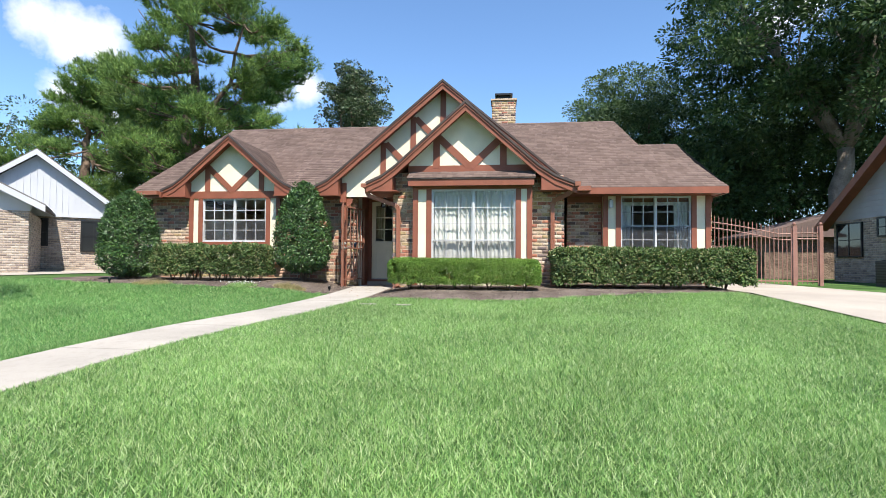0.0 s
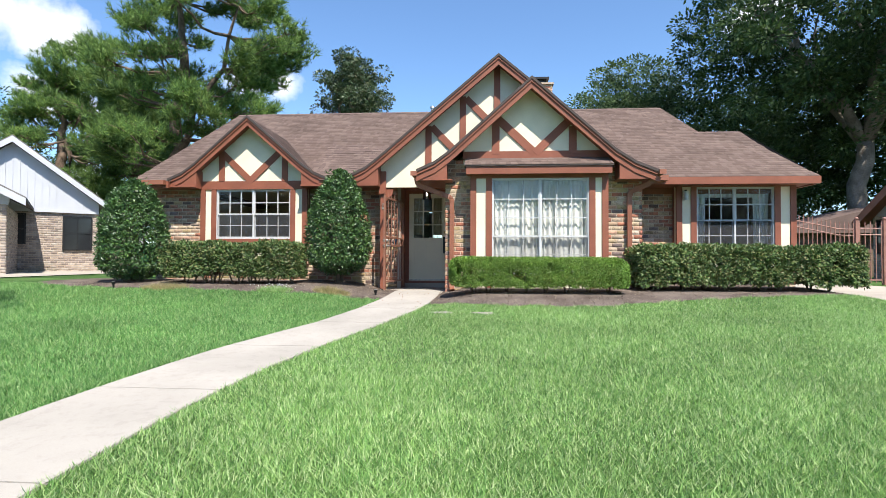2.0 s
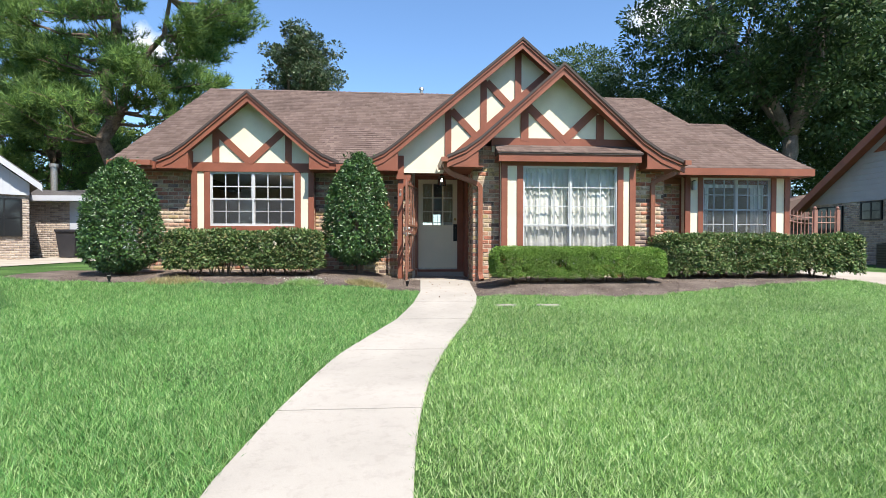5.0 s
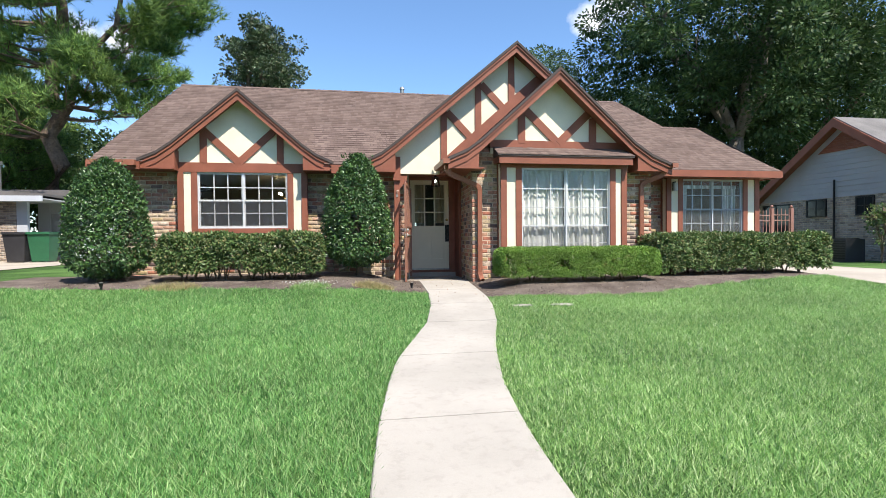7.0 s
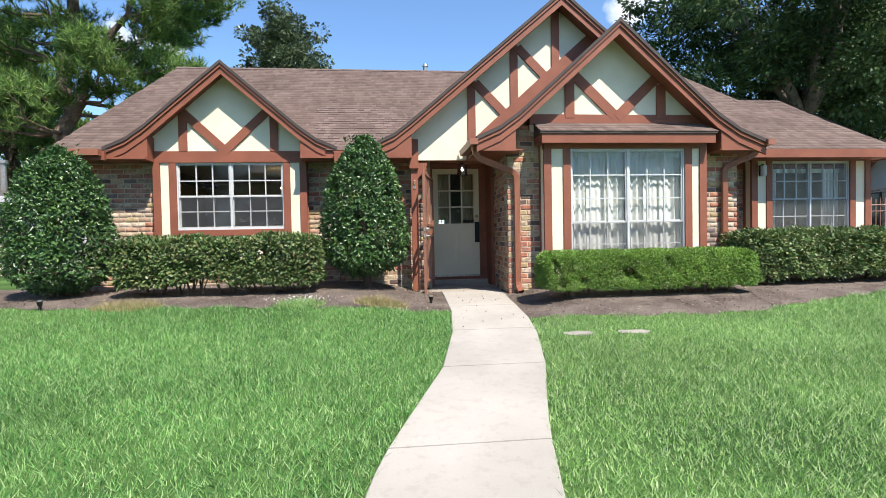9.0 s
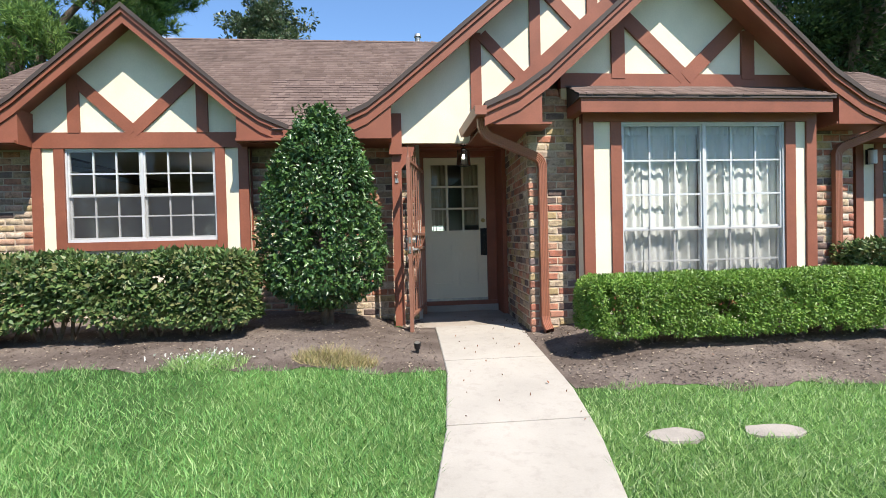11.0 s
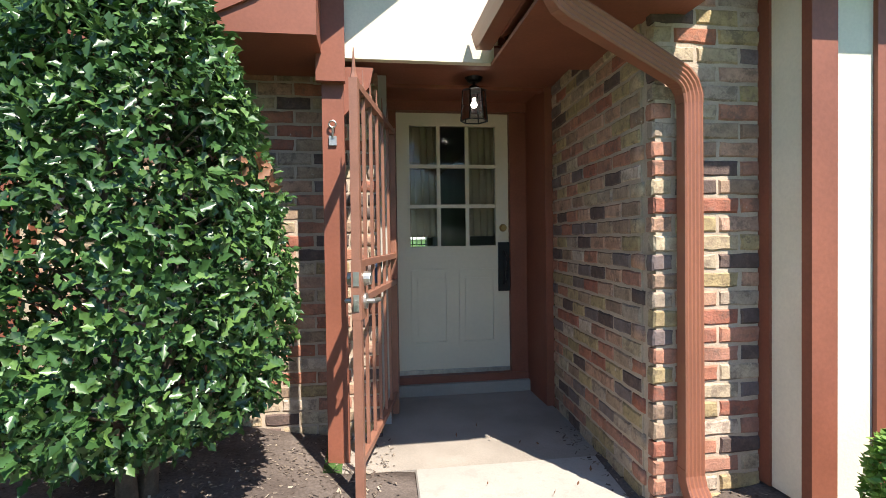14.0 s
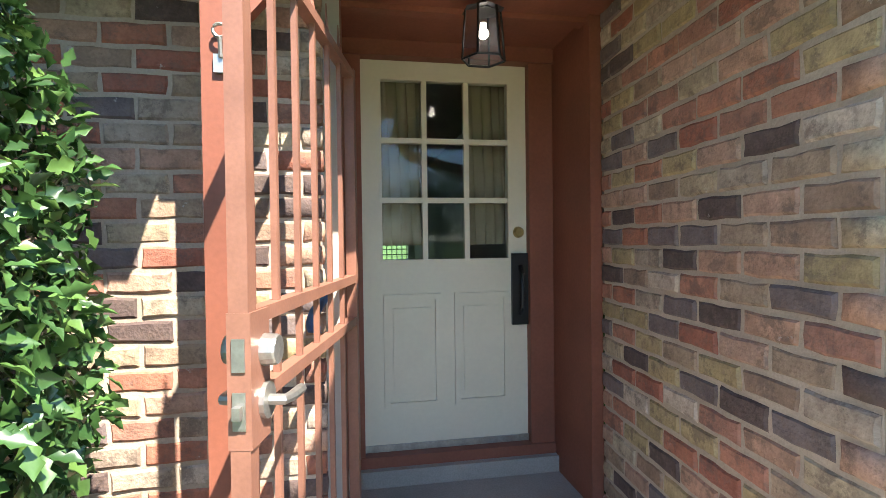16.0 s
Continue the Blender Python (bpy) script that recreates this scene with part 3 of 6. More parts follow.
# ---- timber and stucco gables ----
def gable_line(cx, apex, knee, tip, tip_left=None):
    """Outline of a gable roof from its left tip over the apex to the right tip; bell-cast below the knees."""
    def half(end):
        (kx, kz), (tx, tz) = knee, end
        return [(0, apex), (kx, kz), (kx + (tx - kx) * 0.45, kz - (kz - tz) * 0.57), (tx, tz)]
    return [(cx - x, z) for x, z in half(tip_left or tip)[::-1]] + [(cx + x, z) for x, z in half(tip)[1:]]


def band(line, up0, up1):
    """The strip between two vertical offsets of an outline."""
    return [(x, z + up0) for x, z in line] + [(x, z + up1) for x, z in line[::-1]]


def roof_z(line, x):
    return float(np.interp(x, [p[0] for p in line], [p[1] for p in line]))


def shingle_field(name, corner, u, v, width, height, inside, parent, label, single=None, exposure=0.128, tab=0.17, mat=None, ends=None):
    """Overlapping shingle tabs on a slope: u along the eave, v up the slope. inside(s, t) says where the slope is."""
    rnd = random.Random(hash_of(name))
    corner, u, v = Vector(corner), Vector(u).normalized(), Vector(v).normalized()
    n = u.cross(v).normalized()
    if n.z < 0:
        n = -n
    verts, faces, made = [], [], 0
    row, t = 0, 0.0
    while t < height:
        s = -rnd.uniform(0, tab)
        while s < width:
            w = tab * rnd.choice((0.4, 0.55, 0.75, 1.0))
            e0, e1 = ends(t + exposure / 2) if ends else (0, width)
            a, b = max(e0, s), min(e1, s + w - 0.004)
            if b - a > 0.02 and inside((a + b) / 2, t + exposure / 2):
                lift = 0.009 + rnd.choice((0, 0.003, 0.005))
                e = rnd.uniform(-0.004, 0.004)
                t1 = min(t + exposure + 0.02, height)
                pts = [corner + u * x + v * y + n * h for x, y, h in ((a, t + e, lift), (b, t + e, lift), (b, t1, 0.004), (a, t1, 0.004), (a, t + e, -0.004), (b, t + e, -0.004))]
                if single and single(a, t) and made < 290:
                    me = bpy.data.meshes.new("shingle")
                    me.from_pydata(pts, [], [(0, 1, 2, 3), (4, 5, 1, 0)])
                    link_mesh("shingle", me, M_SHINGLE_ONE, parent)
                    made += 1
                else:
                    k = len(verts)
                    verts += pts
                    faces += [(k, k + 1, k + 2, k + 3), (k + 4, k + 5, k + 1, k)]
            s += w
        row, t = row + 1, t + exposure
    if verts:
        tagged(mesh_np("shingling", verts, faces, mat or M_SHINGLE, parent, label), kind="stuff")


def hash_of(text):
    return sum(ord(c) * (i + 3) for i, c in enumerate(text))


def gable_roof(name, line, y0, y1, label, y_tip=None):
    """Roof of a front gable: deck, dark edge, bargeboards in two steps, boxed returns at the tips, shingles."""
    roof = thing(name, label, "roof", "structure")
    body = line[1:] if y_tip else line
    part("deck", prism(bmesh.new(), band(body, -0.05, 0.0), y0 + 0.02, y1), M_ROOFEDGE, roof)
    if y_tip:
        part("deck", prism(bmesh.new(), band(line[:2], -0.05, 0.0), y0 + 0.02, y_tip), M_ROOFEDGE, roof)
    cut = len(line) // 2
    for side in (line[: cut + 1], line[cut:]):
        part("roof_edge", prism(bmesh.new(), band(side, -0.035, 0.022), y0 - 0.03, y0 + 0.06), M_ROOFEDGE, roof, "dark shingle edge")
        part("bargeboard_cap", prism(bmesh.new(), band(side, -0.088, -0.035), y0 - 0.012, y0 + 0.05), M_BROWN, roof)
        part("bargeboard", prism(bmesh.new(), band(side, -0.205, -0.088), y0 + 0.012, y0 + 0.05), M_BROWN, roof)
    part("soffit", prism(bmesh.new(), band(line, -0.12, -0.052), y0 + 0.052, y0 + 0.9), M_BROWN, roof)
    for (xa, za), (xb, zb) in zip(line, line[1:]):
        left = xb <= line[cut][0] + 1e-6
        lo, hi = ((xa, za), (xb, zb)) if left else ((xb, zb), (xa, za))
        slope = Vector((hi[0] - lo[0], 0, hi[1] - lo[1]))
        shingle_field(name + str(round(xa * 10)), (lo[0], y0, lo[1] + 0.002), (0, 1, 0), slope, (y_tip or y1 if xa == line[0][0] else y1) - y0, slope.length, lambda s, t: True, roof, "brown asphalt shingles")
    return roof


def ret(parent, line, x_in, z_low, y0, y1):
    """A boxed cornice return under the tip of a gable."""
    left = x_in < line[len(line) // 2][0]
    tip = line[0] if left else line[-1]
    xs_ = np.linspace(tip[0], x_in, 7)
    top = [(float(x), roof_z(line, x) - 0.16) for x in xs_]
    top[0] = (tip[0], tip[1] - 0.12)
    pts = top + [(x_in, z_low), (tip[0] + (0.1 if left else -0.1), z_low)]
    part("cornice_return", prism(bmesh.new(), pts, y0, y1), M_BROWN, parent)


LINE_L = gable_line(-6.66, 4.34, (1.22, 3.28), (1.84, 2.93))
LINE_B = gable_line(-1.09, 5.39, (2.50, 3.28), (3.11, 2.91))
LINE_C = gable_line(-0.49, 4.62, (1.55, 3.23), (2.36, 2.81), (2.20, 2.86))
Y_L, Y_B, Y_C = 12.62, 12.12, 11.30
roof_l = gable_roof("roof_gable_left", LINE_L, Y_L, 15.2, "brown shingled gable roof with red-brown bargeboards over the left wing")
roof_b = gable_roof("roof_gable_middle", LINE_B, Y_B, 16.7, "brown shingled gable roof over the porch")
roof_c = gable_roof("roof_gable_front", LINE_C, Y_C, 15.6, "brown shingled gable roof over the front window", y_tip=12.45)
ret(roof_l, LINE_L, -7.84, 2.75, Y_L + 0.03, 12.92)
ret(roof_l, LINE_L, -5.43, 2.75, Y_L + 0.03, 12.92)
ret(roof_b, LINE_B, -3.60, 2.70, Y_B + 0.03, 12.8)
ret(roof_c, LINE_C, -2.10, 2.675, Y_C + 0.03, 11.7)
ret(roof_c, LINE_C, 1.14, 2.675, Y_C + 0.03, 11.7)


def stucco(name, line, x0, x1, z0, y, label):
    xs_ = sorted({x0, x1, *[p[0] for p in line if x0 < p[0] < x1]})
    pts = [(x0, z0), *[(x, roof_z(line, x) - 0.06) for x in xs_], (x1, z0)]
    wall = thing(name, label, "gable wall", "structure")
    part("stucco", prism(bmesh.new(), pts, y, y + 0.05), M_CREAM, wall)
    part("backing", prism(bmesh.new(), [(a, b + (0.004 if b == z0 else -0.01)) for a, b in pts], y + 0.052, y + 0.14), M_BROWN, wall)
    return wall


def timbers(wall, line, y, boards, width=0.14):
    """Half-timber boards on the stucco; each stands 25 mm proud and stops under the roof."""
    for k, (p, q) in enumerate(boards):
        b = bmesh.new()
        board(b, p, q, width if p[0] != q[0] else width * 0.95, y - 0.025 - 0.0022 * k, y + 0.02)
        part("timber", b, M_BROWN, wall, bevel=0.003)


def up_to(line, x, z, dx):
    """Where a 45-degree board that starts at (x, z) meets the roof."""
    s = 0.0
    while z + s * 0.95 < roof_z(line, x + dx * s) - 0.10:
        s += 0.01
    return (x + dx * s, z + s * 0.95)


Y_GL, Y_GB, Y_GC = 12.92, 12.46, 11.66
gable_l = stucco("wall_gable_left", LINE_L, -7.95, -5.35, 2.77, Y_GL, "cream stucco gable with red-brown half-timber boards")
z_l = 2.84
timbers(gable_l, LINE_L, Y_GL, [((-7.88, z_l + 0.02), (-5.40, z_l + 0.02)), ((-6.70, z_l + 0.10), up_to(LINE_L, -6.70, z_l + 0.10, -1)), ((-6.70, z_l + 0.10), up_to(LINE_L, -6.70, z_l + 0.10, 1)),
                                ((-7.375, z_l + 0.085), (-7.375, roof_z(LINE_L, -7.375) - 0.13)), ((-5.895, z_l + 0.085), (-5.895, roof_z(LINE_L, -5.895) - 0.13))])
gable_c = stucco("wall_gable_front", LINE_C, -1.79, 1.04, 3.02, Y_GC, "cream stucco gable with red-brown half-timber boards")
timbers(gable_c, LINE_C, Y_GC, [((-1.80, 3.205), (1.0, 3.205)), ((-0.40, 3.24), up_to(LINE_C, -0.40, 3.24, -1)), ((-0.40, 3.24), up_to(LINE_C, -0.40, 3.24, 1)),
                                ((-1.16, 3.23), (-1.16, roof_z(LINE_C, -1.16) - 0.13)), ((0.33, 3.23), (0.33, roof_z(LINE_C, 0.33) - 0.13))], 0.155)
gable_b = stucco("wall_gable_middle", LINE_B, -3.60, -2.66, 2.70, Y_GB, "cream stucco gable with red-brown half-timber boards above the porch")
bm = bmesh.new()
xs_b = sorted({-2.659, 1.2, *[p[0] for p in LINE_B if -2.659 < p[0] < 1.2]})
prism(bm, [(-2.659, 2.80), *[(x, roof_z(LINE_B, x) - 0.06) for x in xs_b], (1.2, 2.80)], Y_GB, Y_GB + 0.14)
part("stucco", bm, M_CREAM, gable_b)
timbers(gable_b, LINE_B, Y_GB, [((-2.57, 2.80), (-2.57, roof_z(LINE_B, -2.57) - 0.13)), ((-1.835, 3.5), (-1.835, roof_z(LINE_B, -1.835) - 0.13)), ((-1.11, 4.1), (-1.11, roof_z(LINE_B, -1.11) - 0.13)),
                                ((-2.50, 3.99), (-1.98, 3.45)), ((-1.77, 4.59), (-1.22, 4.03))], 0.14)
timbers(gable_b, LINE_B, Y_GB - 0.014, [((-2.62, 2.84), (-0.46, 4.76))], 0.22)
part("fascia", boxed(-3.63, -3.48, 12.40, 12.455, 2.56, 3.04), M_BROWN, gable_b, bevel=0.003)

# ---- main roof ----
SLOPE = (5.64 - 2.85) / (17.1 - 12.3)
SLOPE_L = (5.64 - 2.89) / (17.1 - 12.6)
main_roof = thing("roof_main", "brown asphalt shingle main roof with a long ridge", "roof", "structure")


def deck(x0, x1, y_eave, z_eave, y_ridge, y_back, slope, name="deck"):
    zr = z_eave + slope * (y_ridge - y_eave)
    bm = bmesh.new()
    sec = [(y_eave, z_eave - 0.06), (y_eave, z_eave), (y_ridge, zr), (y_back, z_eave), (y_back, z_eave - 0.06)]
    a = [bm.verts.new((x0, y, z)) for y, z in sec]
    b = [bm.verts.new((x1, y, z)) for y, z in sec]
    bm.faces.new(a)
    bm.faces.new(b[::-1])
    for i in range(5):
        bm.faces.new((a[i], a[(i + 1) % 5], b[(i + 1) % 5], b[i]))
    return part(name, bm, M_ROOFEDGE, main_roof)


for x0_, x1_, y_, z_ in ((-8.95, -8.46, 12.6, 2.88), (-8.46, -4.84, 13.3, 2.88 + SLOPE_L * 0.7), (-4.84, -4.16, 12.6, 2.88), (-4.16, 0.0, 13.6, 2.88 + SLOPE_L)):
    deck(x0_, x1_, y_, z_, 17.1, 21.6, SLOPE_L)
deck(0.0, 1.84, 13.3, 2.84 + SLOPE, 17.1, 21.6, SLOPE)
deck(1.84, 3.84, 12.3, 2.84, 17.1, 21.6, SLOPE)
deck(3.84, 5.04, 12.3, 2.84, 14.95, 20.0, SLOPE)
vv = Vector((0, 1, SLOPE))
L = vv.length
vl = Vector((0, 1, SLOPE_L))
LL = vl.length


def in_left(s, t):
    x, z = -9.36 + s, 2.97 + SLOPE_L * t / LL
    return not (-8.46 < x < -4.84 and roof_z(LINE_L, x) > z) and not (-4.16 < x < 1.7 and max(roof_z(LINE_B, x), roof_z(LINE_C, x)) > z)


def in_right(s, t):
    x, z = 0.5 + s, 2.93 + SLOPE * t / L
    return not (x < 1.86 and roof_z(LINE_C, x) > z)


def right_end(t):
    z = 2.85 + SLOPE * t / L
    return (0, (5.04 + 0.28 * max(0.0, (4.4 - z) / 1.55) ** 2.5 if z < 4.4 else 4.04 - 0.2 * (z - 4.4) / 1.1) - 0.5)


shingle_field("main_left", (-9.36, 12.6, 2.892), (1, 0, 0), vl, 9.9, 4.5 * LL, in_left, main_roof, "brown asphalt shingles", single=lambda s, t: 4.0 < s < 6.2 and t < 4.2, ends=lambda t: (0.38 * t / (4.5 * LL), 9.9))
shingle_field("main_right", (0.5, 12.3, 2.852), (1, 0, 0), vv, 5.2, 4.8 * L, in_right, main_roof, "brown asphalt shingles", ends=right_end)
for nm, x0, x1, y, z in (("ridge_cap", -8.98, 3.86, 17.1, 5.64), ("ridge_cap", 3.9, 5.06, 14.95, 4.39)):
    bm = bmesh.new()
    for k in range(int((x1 - x0) / 0.15)):
        a = x0 + k * 0.15
        vs = [bm.verts.new(p) for p in ((a, y - 0.13, z - 0.05), (a + 0.19, y - 0.13, z - 0.06), (a + 0.19, y, z + 0.012), (a, y, z + 0.025), (a, y + 0.13, z - 0.05), (a + 0.19, y + 0.13, z - 0.06))]
        bm.faces.new((vs[0], vs[1], vs[2], vs[3]))
        bm.faces.new((vs[3], vs[2], vs[5], vs[4]))
    part(nm, bm, M_SHINGLE, main_roof)
# end slopes
for nm, tri in (("hip_right", [(5.04, 14.9, 4.385), (5.3, 12.3, 2.85), (5.3, 17.5, 2.85)]), ("hip_main_right", [(3.84, 17.1, 5.64), (4.04, 15.0, 4.42), (4.04, 18.9, 4.42)]), ("hip_left", [(-8.97, 17.1, 5.64), (-9.36, 21.6, 2.88), (-9.36, 12.6, 2.88)])):
    bm = bmesh.new()
    bm.faces.new([bm.verts.new(p) for p in tri])
    part(nm, bm, M_SHINGLE, main_roof)
eaves = thing("trim", "red-brown painted fascia, soffits and gutters", "trim", "structure")
part("fascia", boxed(-9.36, -8.44, 12.55, 12.61, 2.74, 2.885), M_BROWN, eaves, bevel=0.004)
part("fascia", boxed(-4.86, -4.1, 12.5, 12.56, 2.70, 2.87), M_BROWN, eaves, bevel=0.004)
part("fascia", boxed(1.8, 5.3, 12.25, 12.31, 2.70, 2.845), M_BROWN, eaves, bevel=0.004)
part("gutter", boxed(-9.3, -8.48, 12.44, 12.548, 2.80, 2.90), M_SPOUT, eaves, bevel=0.01)
part("gutter", boxed(1.9, 2.3, 12.1, 12.247, 2.76, 2.865), M_SPOUT, eaves, bevel=0.01)
part("soffit", boxed(-9.36, -7.85, 12.612, 13.11, 2.76, 2.79), M_BROWN, eaves)
part("soffit", boxed(-5.42, -3.62, 12.562, 13.1, 2.76, 2.79), M_BROWN, eaves)
part("soffit", boxed(1.67, 5.3, 12.312, 12.96, 2.72, 2.75), M_BROWN, eaves)
part("soffit", boxed(-2.68, -2.0, 11.34, 12.46, 2.68, 2.70), M_BROWN, eaves)
part("soffit", boxed(1.12, 1.9, 11.34, 12.3, 2.68, 2.70), M_BROWN, eaves)
part("fascia", boxed(5.26, 5.31, 12.312, 20.8, 2.70, 2.845), M_BROWN, eaves)
part("frieze", boxed(1.88, 5.2, 12.90, 12.945, 2.58, 2.72), M_BROWN, eaves)
tagged(part("ceiling", boxed(-3.60, -2.0, 12.47, 13.9, 2.79, 2.84), M_BROWN), "red-brown painted porch ceiling", "ceiling", kind="structure")
tagged(part("ceiling", boxed(-8.9, 5.1, 13.9, 20.8, 2.92, 2.97), M_ROOM), "plain room ceiling", "ceiling", kind="structure")
for x0_, x1_, y_ in ((-8.9, -3.34, 13.05), (-3.34, -2.0, 13.81), (-2.0, 5.1, 13.05)):
    tagged(part("floor", boxed(x0_, x1_, y_, 20.8, 0.45, 0.58), M_ROOMFLOOR), "dark wooden room floor", "floor", kind="structure")
for nm, dims in (("wall_room", (-3.5, -3.38, 14.0, 20.7, 0.58, 2.9)), ("wall_room", (1.7, 1.8, 13.2, 20.7, 0.58, 2.9)), ("wall_room", (-8.8, -3.38, 18.2, 18.3, 0.58, 2.92)), ("wall_room", (-2.0, 5.1, 18.2, 18.3, 0.58, 2.92)), ("wall_room", (-2.0, -1.9, 13.9, 20.7, 0.58, 2.92))):
    tagged(part(nm, boxed(*dims), M_ROOM), "plain inner wall", "wall", kind="structure")
for nm, dims in (("ceiling", (-8.9, -3.4, 13.25, 13.9, 2.92, 2.97)), ("ceiling", (-2.0, 1.1, 11.8, 13.9, 2.92, 2.97)), ("ceiling", (1.1, 5.1, 13.05, 13.9, 2.92, 2.97)), ("floor", (-2.0, 1.7, 11.8, 13.05, 0.45, 0.58))):
    tagged(part(nm, boxed(*dims), M_ROOM if nm == "ceiling" else M_ROOMFLOOR), "plain inner surface of the house", nm, kind="structure")


# ---- windows ----
def pane_quad(x0, x1, y, z0, z1):
    """A sheet of glass whose face looks out to -y."""
    bm = bmesh.new()
    bm.faces.new([bm.verts.new(q) for q in ((x0, y, z0), (x1, y, z0), (x1, y, z1), (x0, y, z1))])
    return bm


def window(name, dims, y, label, upper, lower, cols=3):
    """A pair of sash units: frame, sashes with glazing bars, a pane in each light, an insect screen before the lower sashes."""
    x0, x1, z0, z1 = dims
    win = thing(name, label, "window", "structure")
    f, mid = 0.022, (x0 + x1) / 2
    for nm, d in (("frame", (x0, x0 + f, z0, z1)), ("frame", (x1 - f, x1, z0, z1)), ("frame", (x0 + f, x1 - f, z1 - f, z1)), ("frame", (mid - 0.016, mid + 0.016, z0, z1 - f))):
        part(nm, boxed(d[0], d[1], y - 0.03, y + 0.06, d[2], d[3]), M_WHITE, win, bevel=0.004)
    part("sill", boxed(x0 + f, x1 - f, y - 0.045, y + 0.06, z0, z0 + 0.035), M_WHITE, win, bevel=0.004)
    meet = z0 + (z1 - z0) * lower / (upper + lower)
    for ux0, ux1 in ((x0 + f, mid - 0.016), (mid + 0.016, x1 - f)):
        for sash, (a, b, rows, yy) in (("upper_sash", (meet - 0.02, z1 - f, upper, y)), ("lower_sash", (z0 + 0.035, meet + 0.02, lower, y + 0.025))):
            bm = bmesh.new()
            s = 0.02
            for d in ((ux0, ux0 + s, a, b), (ux1 - s, ux1, a, b), (ux0 + s, ux1 - s, b - s, b), (ux0 + s, ux1 - s, a, a + s)):
                box(bm, d[0], d[1], yy - 0.014, yy + 0.014, d[2], d[3])
            holder = part(sash, bm, M_WHITE, win)
            pw, ph = (ux1 - ux0 - 2 * s) / cols, (b - a - 2 * s) / rows
            bars = bmesh.new()
            for c in range(1, cols):
                x = ux0 + s + pw * c
                box(bars, x - 0.009, x + 0.009, yy - 0.012, yy + 0.012, a + s, b - s)
            for r in range(1, rows):
                z = a + s + ph * r
                box(bars, ux0 + s, ux1 - s, yy - 0.010, yy + 0.010, z - 0.009, z + 0.009)
            part("glazing_bars", bars, M_WHITE, holder)
            for c in range(cols):
                for r in range(rows):
                    px, pz = ux0 + s + pw * c, a + s + ph * r
                    pane = part("pane", pane_quad(px, px + pw, yy, pz, pz + ph), M_GLASS, holder)
                    pane.visible_shadow = False
        scr = part("insect_screen", pane_quad(ux0 + 0.01, ux1 - 0.01, y - 0.02, z0 + 0.036, meet - 0.005), M_SCREEN, win, "grey insect screen")
        scr.visible_shadow = False
    return win


def curtain(name, x0, x1, y, z0, z1, mat, label, folds, depth=0.035, seed=0):
    rnd = random.Random(seed)
    n, verts, faces = int(folds * 10), [], []
    ph = [rnd.uniform(0, 6) for _ in range(4)]
    for i in range(n + 1):
        u = i / n
        for j in range(7):
            w = j / 6
            d = depth * (0.6 + 0.4 * math.sin(u * 9 + ph[0])) * math.sin(u * folds * math.tau + 0.7 * math.sin(u * 13 + ph[1]) + 0.25 * w) * (0.5 + 0.5 * (1 - w) + 0.2)
            verts.append((x0 + (x1 - x0) * u + 0.01 * math.sin(w * 3 + u * 30), y + d, z0 + (z1 - z0) * w))
    for i in range(n):
        for j in range(6):
            k = i * 7 + j
            faces.append((k, k + 7, k + 8, k + 1))
    ob = mesh_np(name, verts, faces, mat)
    for p in ob.data.polygons:
        p.use_smooth = True
    return tagged(ob, label, "curtain")


def bay(name, dims, win, y, y_wall, label):
    """A boxed window bay of brown boards and cream panels round a window opening."""
    x0, x1, z0, z1 = dims
    wx0, wx1, wz0, wz1 = win
    b = thing(name, label, "window bay", "structure")
    pw, t = 0.115, 0.05
    for a, c in ((x0, x0 + pw), (x1 - pw, x1)):
        part("corner_post", boxed(a, c, y, y + t, z0, z1), M_BROWN, b, bevel=0.005)
    for a, c in ((wx0 - pw, wx0), (wx1, wx1 + pw)):
        part("jamb", boxed(a, c, y + 0.004, y + t + 0.05, z0, z1), M_BROWN, b, bevel=0.005)
    for a, c in ((x0 + pw, wx0 - pw), (wx1 + pw, x1 - pw)):
        part("panel", boxed(a, c, y + 0.025, y + t, z0, z1), M_CREAM, b, "cream painted panel")
    part("head", boxed(x0, x1, y - 0.003, y + 0.1, wz1, z1 + 0.02), M_BROWN, b, bevel=0.004)
    part("sill_board", boxed(wx0, wx1, y - 0.012, y + 0.1, wz0 - 0.10, wz0), M_BROWN, b, bevel=0.005)
    part("apron", boxed(wx0, wx1, y + 0.03, y + t, z0, wz0 - 0.10), M_CREAM, b)
    for a in (x0, x1):
        s = 1 if a == x0 else -1
        p0, p1 = sorted((a + s * 0.012, a + s * 0.05))
        part("side_panel", boxed(p0, p1, y + t, y_wall - 0.06, z0, z1), M_CREAM, b, "cream painted side panel")
        p0, p1 = sorted((a, a + s * 0.055))
        part("side_post", boxed(p0, p1, y_wall - 0.06, y_wall + 0.012, z0, z1), M_BROWN, b)
    part("floor", boxed(x0 + 0.05, x1 - 0.05, y + t, y_wall + 0.05, z0 + 0.02, z0 + 0.05), M_BROWN, b)
    return b


